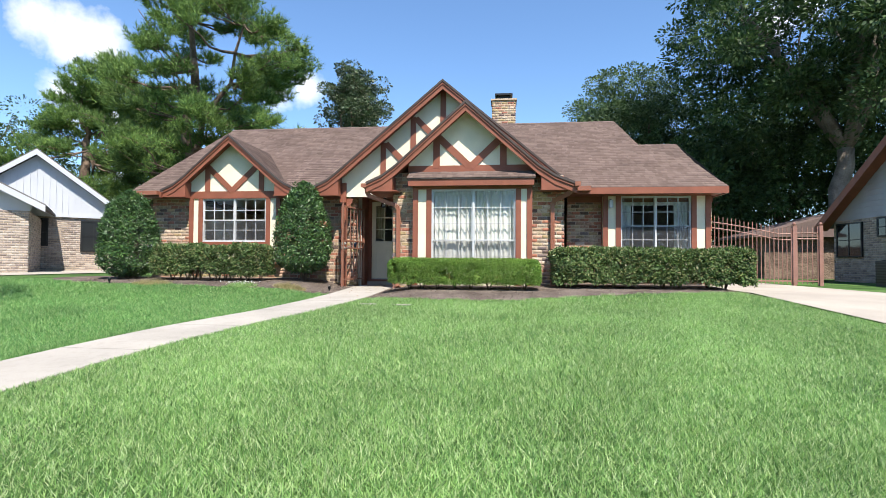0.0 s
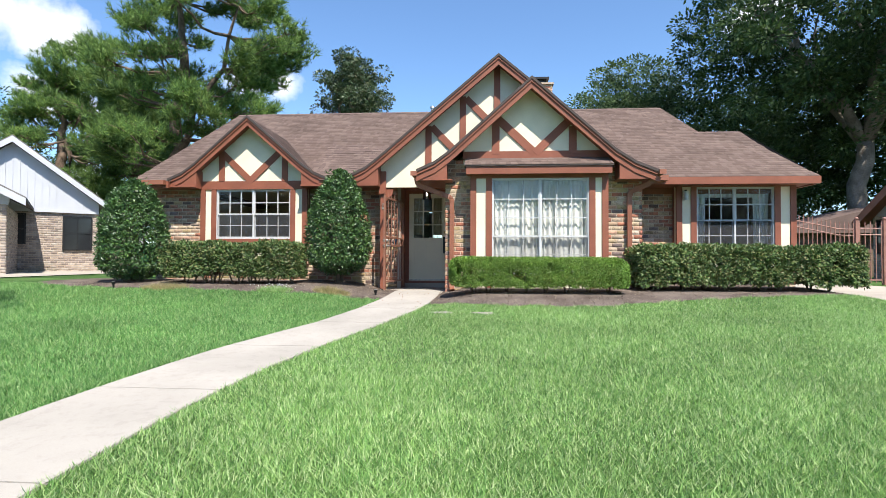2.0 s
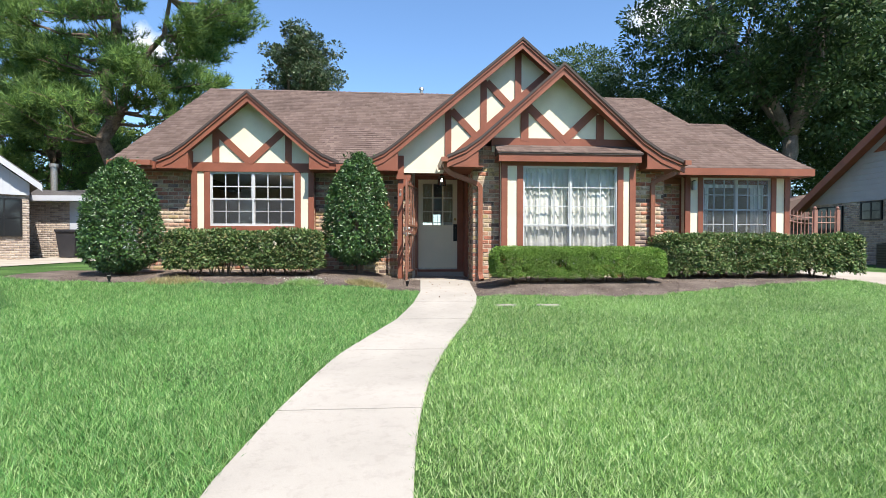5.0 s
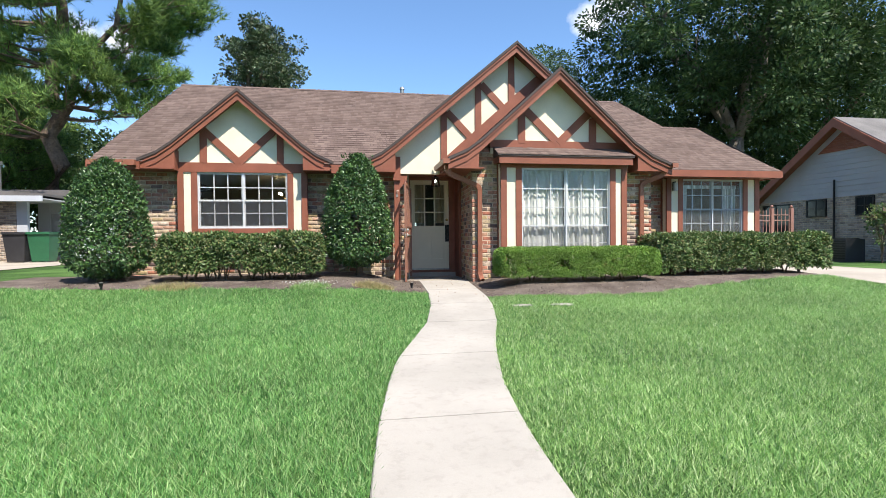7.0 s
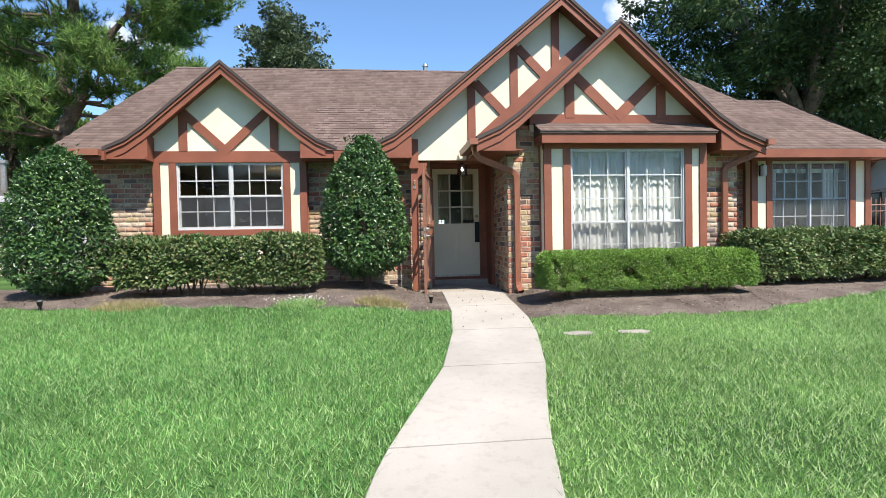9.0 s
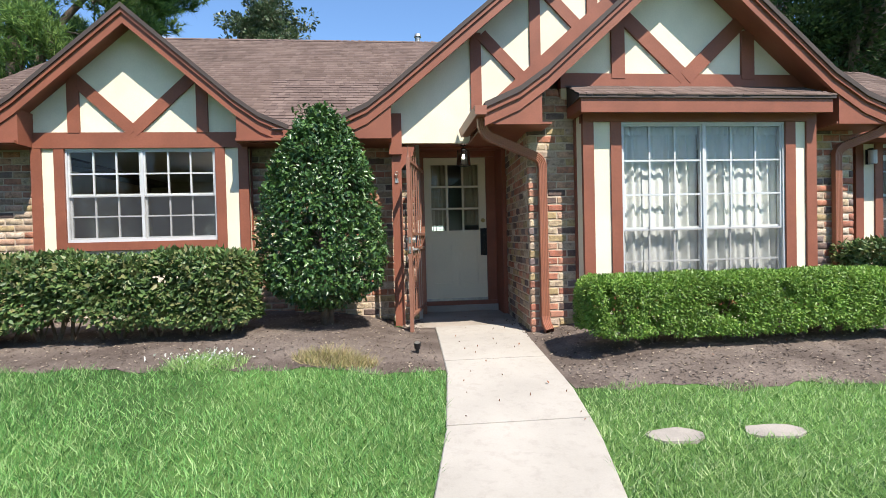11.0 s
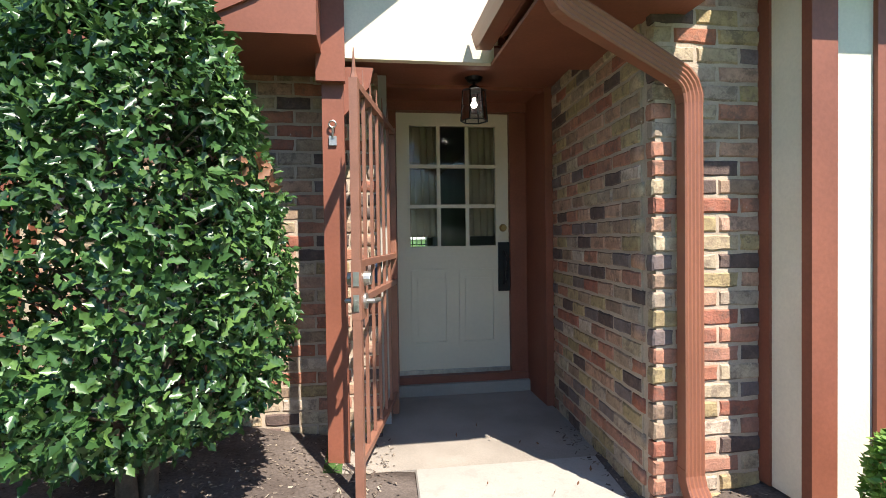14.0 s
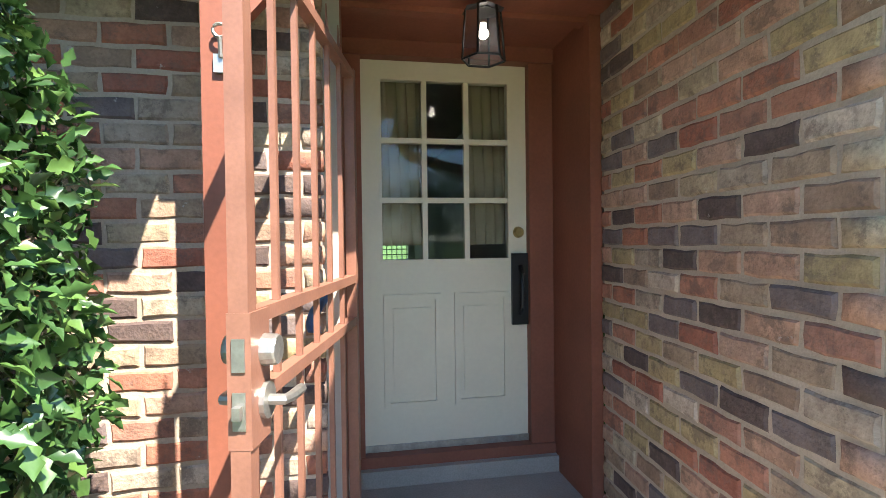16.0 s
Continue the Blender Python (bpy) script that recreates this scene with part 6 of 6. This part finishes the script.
# neighbour beyond the driveway: built along its end wall, then turned to its place
nr = thing("house", "grey-sided brick house with a brown-trimmed gable next door", "house")
NR = [(-4.3, 2.55), (0, 5.50), (4.3, 2.55)]
far_wall(nr, (-3.9, 0), (3.9, 0), 0.3, 2.78)
part("gable", prism(bmesh.new(), [(-3.9, 2.78), (0, 5.40), (3.9, 2.78)], 0.02, 0.2), M_SIDING, nr)
bm = bmesh.new()
lap_siding(bm, NR, 2.76, 0.0)
part("siding", bm, M_SIDING, nr, "grey lap siding boards")
rf = part("roof", prism(bmesh.new(), band(NR, -0.02, 0.1), -0.42, 14), M_GREYROOF, nr, "grey shingle roof")
for side in (NR[:2], NR[1:]):
    part("bargeboard", prism(bmesh.new(), band(side, -0.26, 0.06), -0.47, -0.422), M_BROWN, rf, "brown bargeboard")
part("soffit", prism(bmesh.new(), band(NR, -0.12, -0.022), -0.41, 0.0), M_BROWN, rf)
part("front_wall", boxed(3.7, 3.9, 0.2, 14, 0.3, 2.78), M_MORTAR, nr)
part("back_wall", boxed(-3.9, -3.7, 0.2, 14, 0.3, 2.78), M_MORTAR, nr)
vent = part("gable_vent", prism(bmesh.new(), [(-1.0, 4.42), (0, 5.10), (1.0, 4.42)], -0.05, 0.0), M_BROWN, nr, "brown louvred gable vent")
for k in range(6):
    z = 4.45 + k * 0.09
    h = 1.0 * (1 - (z + 0.06 - 4.42) / 0.68)
    part("slat", boxed(-h, h, -0.09, -0.05, z, z + 0.04), M_BROWN, vent)
dark_window(nr, -3.6, -2.3, -0.03, 1.45, 2.6)
dark_window(nr, -1.45, -0.7, -0.03, 2.12, 2.68)
dark_window(nr, 0.55, 1.1, -0.03, 2.12, 2.68)
bm = bmesh.new()
tube(bm, [(-0.3, -0.08, 0.5), (-0.3, -0.08, 3.2), (-0.3, -0.08, 3.4)], 0.035, 8)
part("service_pipe", bm, M_BLACK, nr)
nr.matrix_basis = Matrix.Translation((12.9, 17.7, 0)) @ pose(0, 0, 0, 0, 0, -90)
ac = thing("air_conditioner", "dark metal outdoor air conditioner on the grass", "air conditioner")
part("case", boxed(11.35, 12.1, 16.2, 17.0, 0.5, 1.25), M_PLASTIC_K, ac, bevel=0.03)
for k in range(8):
    part("louvre", boxed(11.33, 11.35, 16.22, 16.98, 0.6 + k * 0.08, 0.64 + k * 0.08), M_BLACK, ac)
part("fan_guard", boxed(11.45, 12.0, 16.3, 16.9, 1.25, 1.275), M_BLACK, ac)
far_shed = thing("shed", "low grey-roofed outbuilding behind the iron gate", "shed")
part("wall", boxed(11.6, 18.5, 24.2, 27, 0.4, 2.4), M_BARK, far_shed)
part("roof", prism(bmesh.new(), [(11.0, 2.40), (15.2, 3.5), (19, 2.40), (19, 2.3), (11.0, 2.3)], 23.8, 27.5), M_SHINGLE, far_shed)
broadleaf("shrub", 11.7, 15.3, 1.6, 0.45, 0.7, 1.2, 61, "small flowering shrub against the brick wall next door", M_LIG, leaf=0.09, clumps=26, per=50, size=0.28, trunk_r=0.03, forks=3)

# neighbour on the other side, built along its end wall in the same way
nl = thing("house", "white-sided brick house with a low gable next door", "house")
NL = [(-2.85, 3.12), (0, 5.35), (2.85, 3.12)]
far_wall(nl, (-2.55, 0), (2.55, 0), 0.4, 2.92)
part("gable", prism(bmesh.new(), [(-2.55, 2.9), (-2.55, 3.2), (0, 5.2), (2.55, 3.2), (2.55, 2.9)], -0.06, 0.15), M_WSIDING, nl, "white vertical siding")
for k in range(25):
    x = -2.46 + k * 0.205
    z = roof_z(NL, x) - 0.12
    if z > 3.0:
        part("batten", boxed(x - 0.012, x + 0.012, -0.085, -0.06, 2.92, z), M_WSIDING, nl)
part("roof", prism(bmesh.new(), band(NL, 0.0, 0.1), -0.35, 9), M_GREYROOF, nl)
for side in (NL[:2], NL[1:]):
    part("bargeboard", prism(bmesh.new(), band(side, -0.16, 0.05), -0.4, -0.352), M_WSIDING, nl)
part("frieze", boxed(-2.55, 2.55, -0.09, -0.06, 2.82, 2.92), M_WSIDING, nl)
part("side_wall", boxed(2.4, 2.55, 0.16, 9, 0.4, 3.1), M_MORTAR, nl)
dark_window(nl, -0.55, 0.35, -0.03, 1.7, 2.7, 1)
dark_window(nl, 1.5, 2.3, -0.03, 1.5, 2.65, 1)
# wing towards the street
far_wall(nl, (-6.0, -4.2), (0.18, -4.2), 0.4, 2.7)
far_wall(nl, (0.18, -4.19), (0.18, -0.1), 0.4, 2.7)
WG = [(-6.1, 2.85), (-2.75, 4.7), (0.62, 2.82)]
part("wing_gable", prism(bmesh.new(), [(-5.9, 2.7), (-5.9, 2.95), (-2.75, 4.6), (0.25, 2.95), (0.2, 2.7)], -4.18, -4.0), M_WSIDING, nl, "white wing gable")
part("wing_roof", prism(bmesh.new(), band(WG, 0.0, 0.1), -4.55, -0.1), M_GREYROOF, nl)
for side in (WG[:2], WG[1:]):
    part("bargeboard", prism(bmesh.new(), band(side, -0.16, 0.05), -4.6, -4.552), M_WSIDING, nl)
nl.matrix_basis = Matrix.Translation((-17.9, 18.5, 0)) @ pose(0, 0, 0, 0, 0, 40)
garage = thing("garage", "low brick and white-sided carport beside the house next door", "garage")
far_wall(garage, (-21.0, 22.8), (-16.3, 22.8), 0.4, 2.82)
part("siding_return", boxed(-16.29, -15.95, 22.8, 22.95, 0.4, 2.82), M_WSIDING, garage, "white siding strip")
part("wall", boxed(-16.7, -13.0, 24.9, 31, 0.4, 2.9), M_WSIDING, garage)
for k in range(12):
    part("siding_board", boxed(-16.7, -16.28, 24.875, 24.9, 0.50 + 0.2 * k, 0.68 + 0.2 * k), M_WSIDING, garage)
part("fascia", boxed(-21.3, -15.2, 22.3, 22.36, 2.82, 3.02), M_WSIDING, garage, "white eaves board")
part("fascia", boxed(-17.0, -12.8, 24.4, 24.46, 2.86, 3.12), M_WSIDING, garage, "white eaves board")
part("carport_ceiling", boxed(-21.2, -15.2, 22.36, 24.39, 2.9, 2.94), M_WSIDING, garage)
part("roof", prism(bmesh.new(), [(-21.3, 3.02), (-21.3, 3.55), (-15.2, 3.10), (-15.2, 3.02)], 22.36, 24.4), M_GREYROOF, garage, "grey shingle roof")
part("roof", prism(bmesh.new(), [(-18.3, 3.12), (-18.3, 3.42), (-15, 3.42), (-12.8, 3.2), (-12.8, 3.12)], 24.46, 31), M_GREYROOF, garage, "grey shingle roof")
gdoor = part("door", boxed(-16.22, -15.45, 24.85, 24.898, 0.5, 2.5), M_SIDING, garage, "pale grey store door")
for k in range(2):
    part("panel", boxed(-16.12, -15.55, 24.82, 24.85, 0.65 + k * 0.9, 1.4 + k * 0.95), M_SIDING, gdoor, bevel=0.01)
pipe = bmesh.new()
tube(pipe, [(-17.1, 23.2, 3.1), (-17.1, 23.2, 4.2)], 0.11, 12)
tube(pipe, [(-17.1, 23.2, 4.2), (-17.1, 23.2, 4.32)], 0.16, 12)
part("flue", pipe, M_STEEL, garage, "galvanised flue pipe")
for cx_, m_, lab in ((-15.0, M_PLASTIC_G, "green wheeled rubbish bin on the driveway"), (-15.75, M_PLASTIC_K, "dark wheeled rubbish bin on the driveway")):
    bn = thing("wheeled_bin", lab, "bin", at=(cx_, 22.0, ground_z(cx_, 22.0)))
    g0 = ground_z(cx_, 22.0)
    bm = bmesh.new()
    lo = [bm.verts.new((cx_ + sx * 0.26, 22.0 + sy * 0.26, g0 + 0.05)) for sx, sy in ((-1, -1), (1, -1), (1, 1), (-1, 1))]
    hi = [bm.verts.new((cx_ + sx * 0.34, 22.0 + sy * 0.36, g0 + 0.98)) for sx, sy in ((-1, -1), (1, -1), (1, 1), (-1, 1))]
    bm.faces.new(lo[::-1])
    bm.faces.new(hi)
    for k in range(4):
        bm.faces.new((lo[k], lo[(k + 1) % 4], hi[(k + 1) % 4], hi[k]))
    part("body", bm, m_, bn, bevel=0.02)
    part("lid", boxed(cx_ - 0.36, cx_ + 0.36, 21.6, 22.4, g0 + 0.98, g0 + 1.06), m_, bn, bevel=0.02)
    for sx in (-0.24, 0.24):
        bm = bmesh.new()
        tube(bm, [(cx_ + sx - 0.03, 22.32, g0 + 0.11), (cx_ + sx + 0.03, 22.32, g0 + 0.11)], 0.11, 14)
        part("wheel", bm, M_BLACK, bn)

# ---- iron fence and gate across the driveway ----
FY = 16.4


def spear(bm, x, z0, z1):
    box(bm, x - 0.009, x + 0.009, FY - 0.009, FY + 0.009, z0, z1)
    tube(bm, [(x, FY, z1), (x, FY, z1 + 0.03), (x, FY, z1 + 0.09)], 0.018, 5, 0.002)


def fence_run(name, x0, x1, top, label, arch=0.0):
    fn = thing(name, label, "iron gate" if arch else "fence", at=(x0, FY, 0.5))

    def height(x):
        u = (x - x0) / (x1 - x0)
        return top + arch * max(0.0, math.cos(min(1.0, u * 1.12) * math.pi / 2) if u < 0.89 else 0.0)
    n = max(4, int((x1 - x0) / 0.115))
    for k in range(n + 1):
        x = x0 + (x1 - x0) * k / n
        bm = bmesh.new()
        spear(bm, x, 0.56, height(x) + 0.12)
        part("picket", bm, M_FENCE, fn)
    for off in (0.0, -0.17):
        bm = bmesh.new()
        tube(bm, [(x0 + (x1 - x0) * k / 16, FY, height(x0 + (x1 - x0) * k / 16) + off) for k in range(17)], 0.018, 6)
        part("rail", bm, M_FENCE, fn)
    part("rail", boxed(x0, x1, FY - 0.017, FY + 0.017, 0.62, 0.66), M_FENCE, fn)
    return fn


fence_run("driveway_gate", 5.4, 8.70, 2.02, "red-brown wrought iron driveway gate with an arched spiked top", arch=0.42)
fence_run("iron_fence", 8.86, 9.42, 2.04, "red-brown wrought iron fence panel with spikes")
for x in (8.78, 9.50):
    ps = thing("fence_post", "red-brown square iron fence post with a ball top", "post", group="fence posts", at=(x, FY, 0.5))
    part("shaft", boxed(x - 0.05, x + 0.05, FY - 0.05, FY + 0.05, 0.45, 2.26), M_FENCE, ps, bevel=0.004)
    bm = bmesh.new()
    bmesh.ops.create_uvsphere(bm, u_segments=10, v_segments=8, radius=0.05, matrix=Matrix.Translation((x, FY, 2.31)))
    part("ball", bm, M_FENCE, ps, smooth=True)
wf = thing("wooden_fence", "low weathered board fence behind the iron gate", "fence")
for k in range(40):
    x = 5.4 + k * 0.155
    part("picket", boxed(x, x + 0.14, 25.0, 25.03, 0.45, 1.95 + 0.04 * math.sin(k * 2.3)), M_BARK, wf)

# trees across the street, seen in the window glass
for k, x in enumerate((-26, -15, -5, 6, 16, 27)):
    broadleaf("oak_tree", x, -34 - 3 * (k % 2), 10.0, 6.0, 4.2, 6.0, 70 + k, "green oak across the street", M_OAK, leaf=0.5, clumps=70, per=60, size=1.8)


# ---- small things in the beds ----
for x, y in ((-3.42, 11.1), (-8.35, 10.75)):
    z = ground_z(x, y)
    pl = thing("path_light", "small black ground spotlight in the mulch", "lamp", group="path lights", at=(x, y, z))
    bm = bmesh.new()
    tube(bm, [(x, y, z - 0.02), (x, y, z + 0.06)], 0.018, 8)
    part("stake", bm, M_BLACK, pl)
    bm = bmesh.new()
    tube(bm, [(x, y, z + 0.06), (x, y - 0.005, z + 0.09), (x, y - 0.01, z + 0.115)], 0.028, 12, 0.034)
    part("head", bm, M_BLACK, pl)
    bm = bmesh.new()
    tube(bm, [(x, y - 0.01, z + 0.1155), (x, y - 0.011, z + 0.119)], 0.027, 12)
    part("lens", bm, M_STEEL, pl, "pale lens")


def blades(spots, heights, width, lean, seed, mat, name, label, category="", kind=""):
    """Grass blades: thin leaning triangles."""
    rng = np.random.default_rng(seed)
    n = len(spots)
    a = rng.uniform(0, math.tau, n)
    s = np.stack([np.cos(a), np.sin(a), np.zeros(n)], 1) * (width * rng.uniform(0.6, 1.3, n))[:, None]
    b = rng.uniform(0, math.tau, n)
    q = np.stack([np.cos(b), np.sin(b), np.zeros(n)], 1) * (heights * lean * rng.uniform(0.1, 1.3, n))[:, None]
    up = np.array([0, 0, 1.0])[None] * heights[:, None]
    tip = spots + up * (1 - 0.25 * rng.uniform(0, 1, (n, 1))) + q
    v = np.stack([spots - s, spots + s, tip], 1).reshape(-1, 3)
    f = np.arange(3 * n).reshape(-1, 3)
    ob = mesh_np(name, v, f, mat)
    return tagged(ob, label, category, kind=kind)


for nm, x, y, mat, lab, r, h, n in (("flower_clump", -5.15, 10.55, M_GRASS, "low green clump with small white flowers", 0.26, 0.14, 900), ("dry_grass_clump", -4.12, 10.62, M_STRAW, "clump of dry straw-coloured grass", 0.27, 0.17, 1100),
                                    ("grass_clump", -7.3, 10.7, M_STRAW, "pale green and dry ornamental grass clump", 0.35, 0.16, 900)):
    rng = np.random.default_rng(int(abs(x) * 100))
    rr, aa = r * np.sqrt(rng.uniform(0, 1, n)), rng.uniform(0, math.tau, n)
    px, py = x + rr * np.cos(aa) * 1.25, y + rr * np.sin(aa) * 0.6
    sp_ = np.stack([px, py, np.array([ground_z(a, b) for a, b in zip(px, py)])], 1)
    ob = blades(sp_, h * (1.1 - rr / r * 0.5) * rng.uniform(0.6, 1.1, n), 0.004, 1.0, 3, mat, nm, lab, "plant")
    if nm == "flower_clump":
        k = 110
        fl = np.stack([x + rng.normal(0, 0.17, k), y + rng.normal(0, 0.09, k), np.full(k, ground_z(x, y) + 0.085) + rng.normal(0, 0.02, k)], 1)
        leaf_cloud("flowers", fl, np.tile([0, -0.3, 0.9], (k, 1)), 0.028, M_FLOWER, ob, "tiny white flowers", "simple", 4)["kind"] = "stuff"

# flat stepping stones sunk in the lawn
STONES = [(-2.02, 9.10, 0.165, 0.11, 5), (-1.42, 9.08, 0.19, 0.105, 9)]
for x, y, rx, ry, seed in STONES:
    rnd = random.Random(seed)
    bm = bmesh.new()
    ring = [(x + rx * rnd.uniform(0.85, 1.12) * math.cos(a), y + ry * rnd.uniform(0.85, 1.12) * math.sin(a)) for a in [math.tau * k / 11 for k in range(11)]]
    low = [bm.verts.new((a, b, ground_z(a, b) - 0.05)) for a, b in ring]
    top = [bm.verts.new((a, b, ground_z(x, y) + 0.012 + rnd.uniform(-0.003, 0.003))) for a, b in ring]
    bm.faces.new(low[::-1])
    bm.faces.new(top)
    for k in range(11):
        bm.faces.new((low[k], low[(k + 1) % 11], top[(k + 1) % 11], top[k]))
    tagged(part("stepping_stone", bm, M_STONE, bevel=0.008), "flat grey-brown stepping stone sunk in the lawn", "stepping stone", group="stepping stones")

# mulch chips and fallen leaves
rng = np.random.default_rng(99)


def scatter(n, x0, x1, y0, y1, ok):
    x, y = rng.uniform(x0, x1, n), rng.uniform(y0, y1, n)
    m = np.array([ok(a, b) for a, b in zip(x, y)])
    x, y = x[m], y[m]
    return np.stack([x, y, np.array([ground_z(a, b) for a, b in zip(x, y)])], 1)


def in_bed(x, y):
    if y > 12.75:
        return False
    if x < -3.25:
        return y > np.interp(x, [p[0] for p in BED_L], [p[1] for p in BED_L]) - 0.02
    if x > -2.25:
        return y > np.interp(x, [p[0] for p in BED_R], [p[1] for p in BED_R]) - 0.02 and x < 5.4
    return False


chips = scatter(42000, -9.5, 5.4, 9.4, 12.8, in_bed)
near = (chips[:, 0] > -6.5) & (chips[:, 0] < 1.5)
chips = chips[near | (rng.uniform(0, 1, len(chips)) < 0.5)]
n = len(chips)
a = rng.uniform(0, math.tau, n)
d1 = np.stack([np.cos(a), np.sin(a), rng.normal(0, 0.25, n)], 1) * rng.uniform(0.004, 0.015, (n, 1))
d2 = np.stack([-np.sin(a), np.cos(a), rng.normal(0, 0.3, n)], 1) * rng.uniform(0.002, 0.006, (n, 1))
c = chips + np.array([0, 0, 0.022])
v = np.stack([c - d1 - d2, c + d1 - d2, c + d1 + d2, c - d1 + d2], 1).reshape(-1, 3)
tagged(mesh_np("mulch_chips", v, np.arange(len(v)).reshape(-1, 4), M_CHIP), "loose bark and wood chips on the beds", "mulch", kind="stuff")
litter = np.concatenate([scatter(40, -3.2, -2.2, 9.3, 13.4, lambda x, y: along(WALK_L, y) < x < along(WALK_R, y)), scatter(60, -9, 5, 9.6, 12.4, in_bed)])
litter[:, 2] += 0.03
litter[litter[:, 1] > 12.31, 2] = 0.53
tagged(leaf_cloud("fallen_leaves", litter, np.tile([0, 0, 1.0], (len(litter), 1)), 0.026, M_DEADLEAF, None, "small dry leaves lying on the walk and beds", "simple", 8, 0.0, 0.4), "small dry leaves lying on the walk and beds", "leaf litter", kind="stuff")
tagged(part("stick", tube(bmesh.new(), [(-5.95, 3.95, ground_z(-5.95, 3.95) + 0.05), (-5.93, 4.05, ground_z(-5.93, 4.05) + 0.055), (-5.94, 4.14, ground_z(-5.94, 4.14) + 0.06)], 0.012, 6, 0.007), M_TWIG), "short broken stick lying on the lawn", "stick")

# ---- lawn ----
walk_y = np.array([p[0] for p in WALK_L])
walk_l = np.array([p[1] for p in WALK_L])
walk_ry = np.array([p[0] for p in WALK_R])
walk_r = np.array([p[1] for p in WALK_R])


def lawn(x, y):
    wl0, wr0 = np.interp(y, walk_y, walk_l), np.interp(y, walk_ry, walk_r)
    bl = np.interp(x, [p[0] for p in BED_L], [p[1] for p in BED_L]) + 0.05 * np.sin(x * 9)
    br = np.interp(x, [p[0] for p in BED_R], [p[1] for p in BED_R]) + 0.05 * np.sin(x * 9)
    on = np.where(x < -3.2, y < bl, y < br)
    on &= (x < wl0 + 0.012 * np.sin(y * 31)) | (x > wr0 + 0.012 * np.sin(y * 37))
    for sx, sy, rx, ry, _ in STONES:
        on &= ((x - sx) / rx) ** 2 + ((y - sy) / ry) ** 2 > 0.95
    on &= ~((x > 5.5) & (x < 8.65)) & ~((x > -16.8) & (x < -13.0))
    return on


def smooth(v):
    v = np.clip(v, 0, 1)
    return v * v * (3 - 2 * v)


def ground_many(x, y):
    z = -0.09 + 0.05 * np.clip(y, -6.0, 11.8)
    z += 0.17 * smooth((-3.3 - x) / 1.3) * smooth((y - 8.8) / 2.4)
    return z + 0.12 * smooth((x + 2.3) / 0.9) * smooth((y - 9.3) / 1.3) * smooth((5.5 - x) / 0.8)


rng = np.random.default_rng(2024)
spots = []
for x0, x1, y0, y1, dens in ((-8.5, 3.5, 1.5, 6.0, 6500), (-9.5, 5.5, -1.0, 11.0, 2400), (-8.5, 4.5, 5.0, 11.0, 2800), (3.5, 9.6, 3.0, 12.0, 1500), (-14.0, -8.5, 2.0, 16.0, 1200), (-13.8, -9.4, 10, 22, 500), (8.6, 17, 8, 19.2, 700), (-11.0, 5.5, -7.0, 1.5, 900), (5.0, 5.5, 1.5, 10.9, 1500), (-11.0, -8.5, 1.5, 12, 600), (8.6, 16, -6, 8, 350)):
    n = int((x1 - x0) * (y1 - y0) * dens)
    x, y = rng.uniform(x0, x1, n), rng.uniform(y0, y1, n)
    ragged = 0.5 * np.sin(x * 2.3 + y) + 0.5 * np.sin(y * 3.1 - x)
    patch = np.sin(x * 1.7 + np.sin(y * 1.3) * 2) * np.sin(y * 1.9 + np.sin(x * 0.9) * 2)
    edge = np.minimum(np.minimum(x - x0, x1 - x), np.minimum(y - y0, y1 - y)) if dens > 1000 else np.full(n, 9.0)
    m = lawn(x, y) & (rng.uniform(0, 1, n) < 0.88 + 0.12 * patch) & (rng.uniform(0, 1, n) < 0.25 + edge / 1.5 + 0.2 * ragged)
    spots.append(np.stack([x[m], y[m], ground_many(x[m], y[m]) - 0.003], 1))
spots = np.concatenate(spots)
hts = rng.uniform(0.028, 0.064, len(spots)) * (1 + 0.15 * np.sin(spots[:, 0] * 2.1) * np.sin(spots[:, 1] * 1.7))
# Blades left of the walk get the ramp with shade in its colour.
shade_side = spots[:, 0] < np.interp(spots[:, 1], walk_y, walk_l) + 0.3
blades(spots[~shade_side], hts[~shade_side], 0.0036, 0.95, 77, M_GRASS, "grass", "thick bright green mown lawn grass", "grass", "stuff")
blades(spots[shade_side], hts[shade_side] * 1.1, 0.0036, 0.95, 78, M_GRASS_SHADE, "grass", "lawn grass beyond the walk, its mowing-direction shade coloured in darker and bluer", "grass", "stuff")
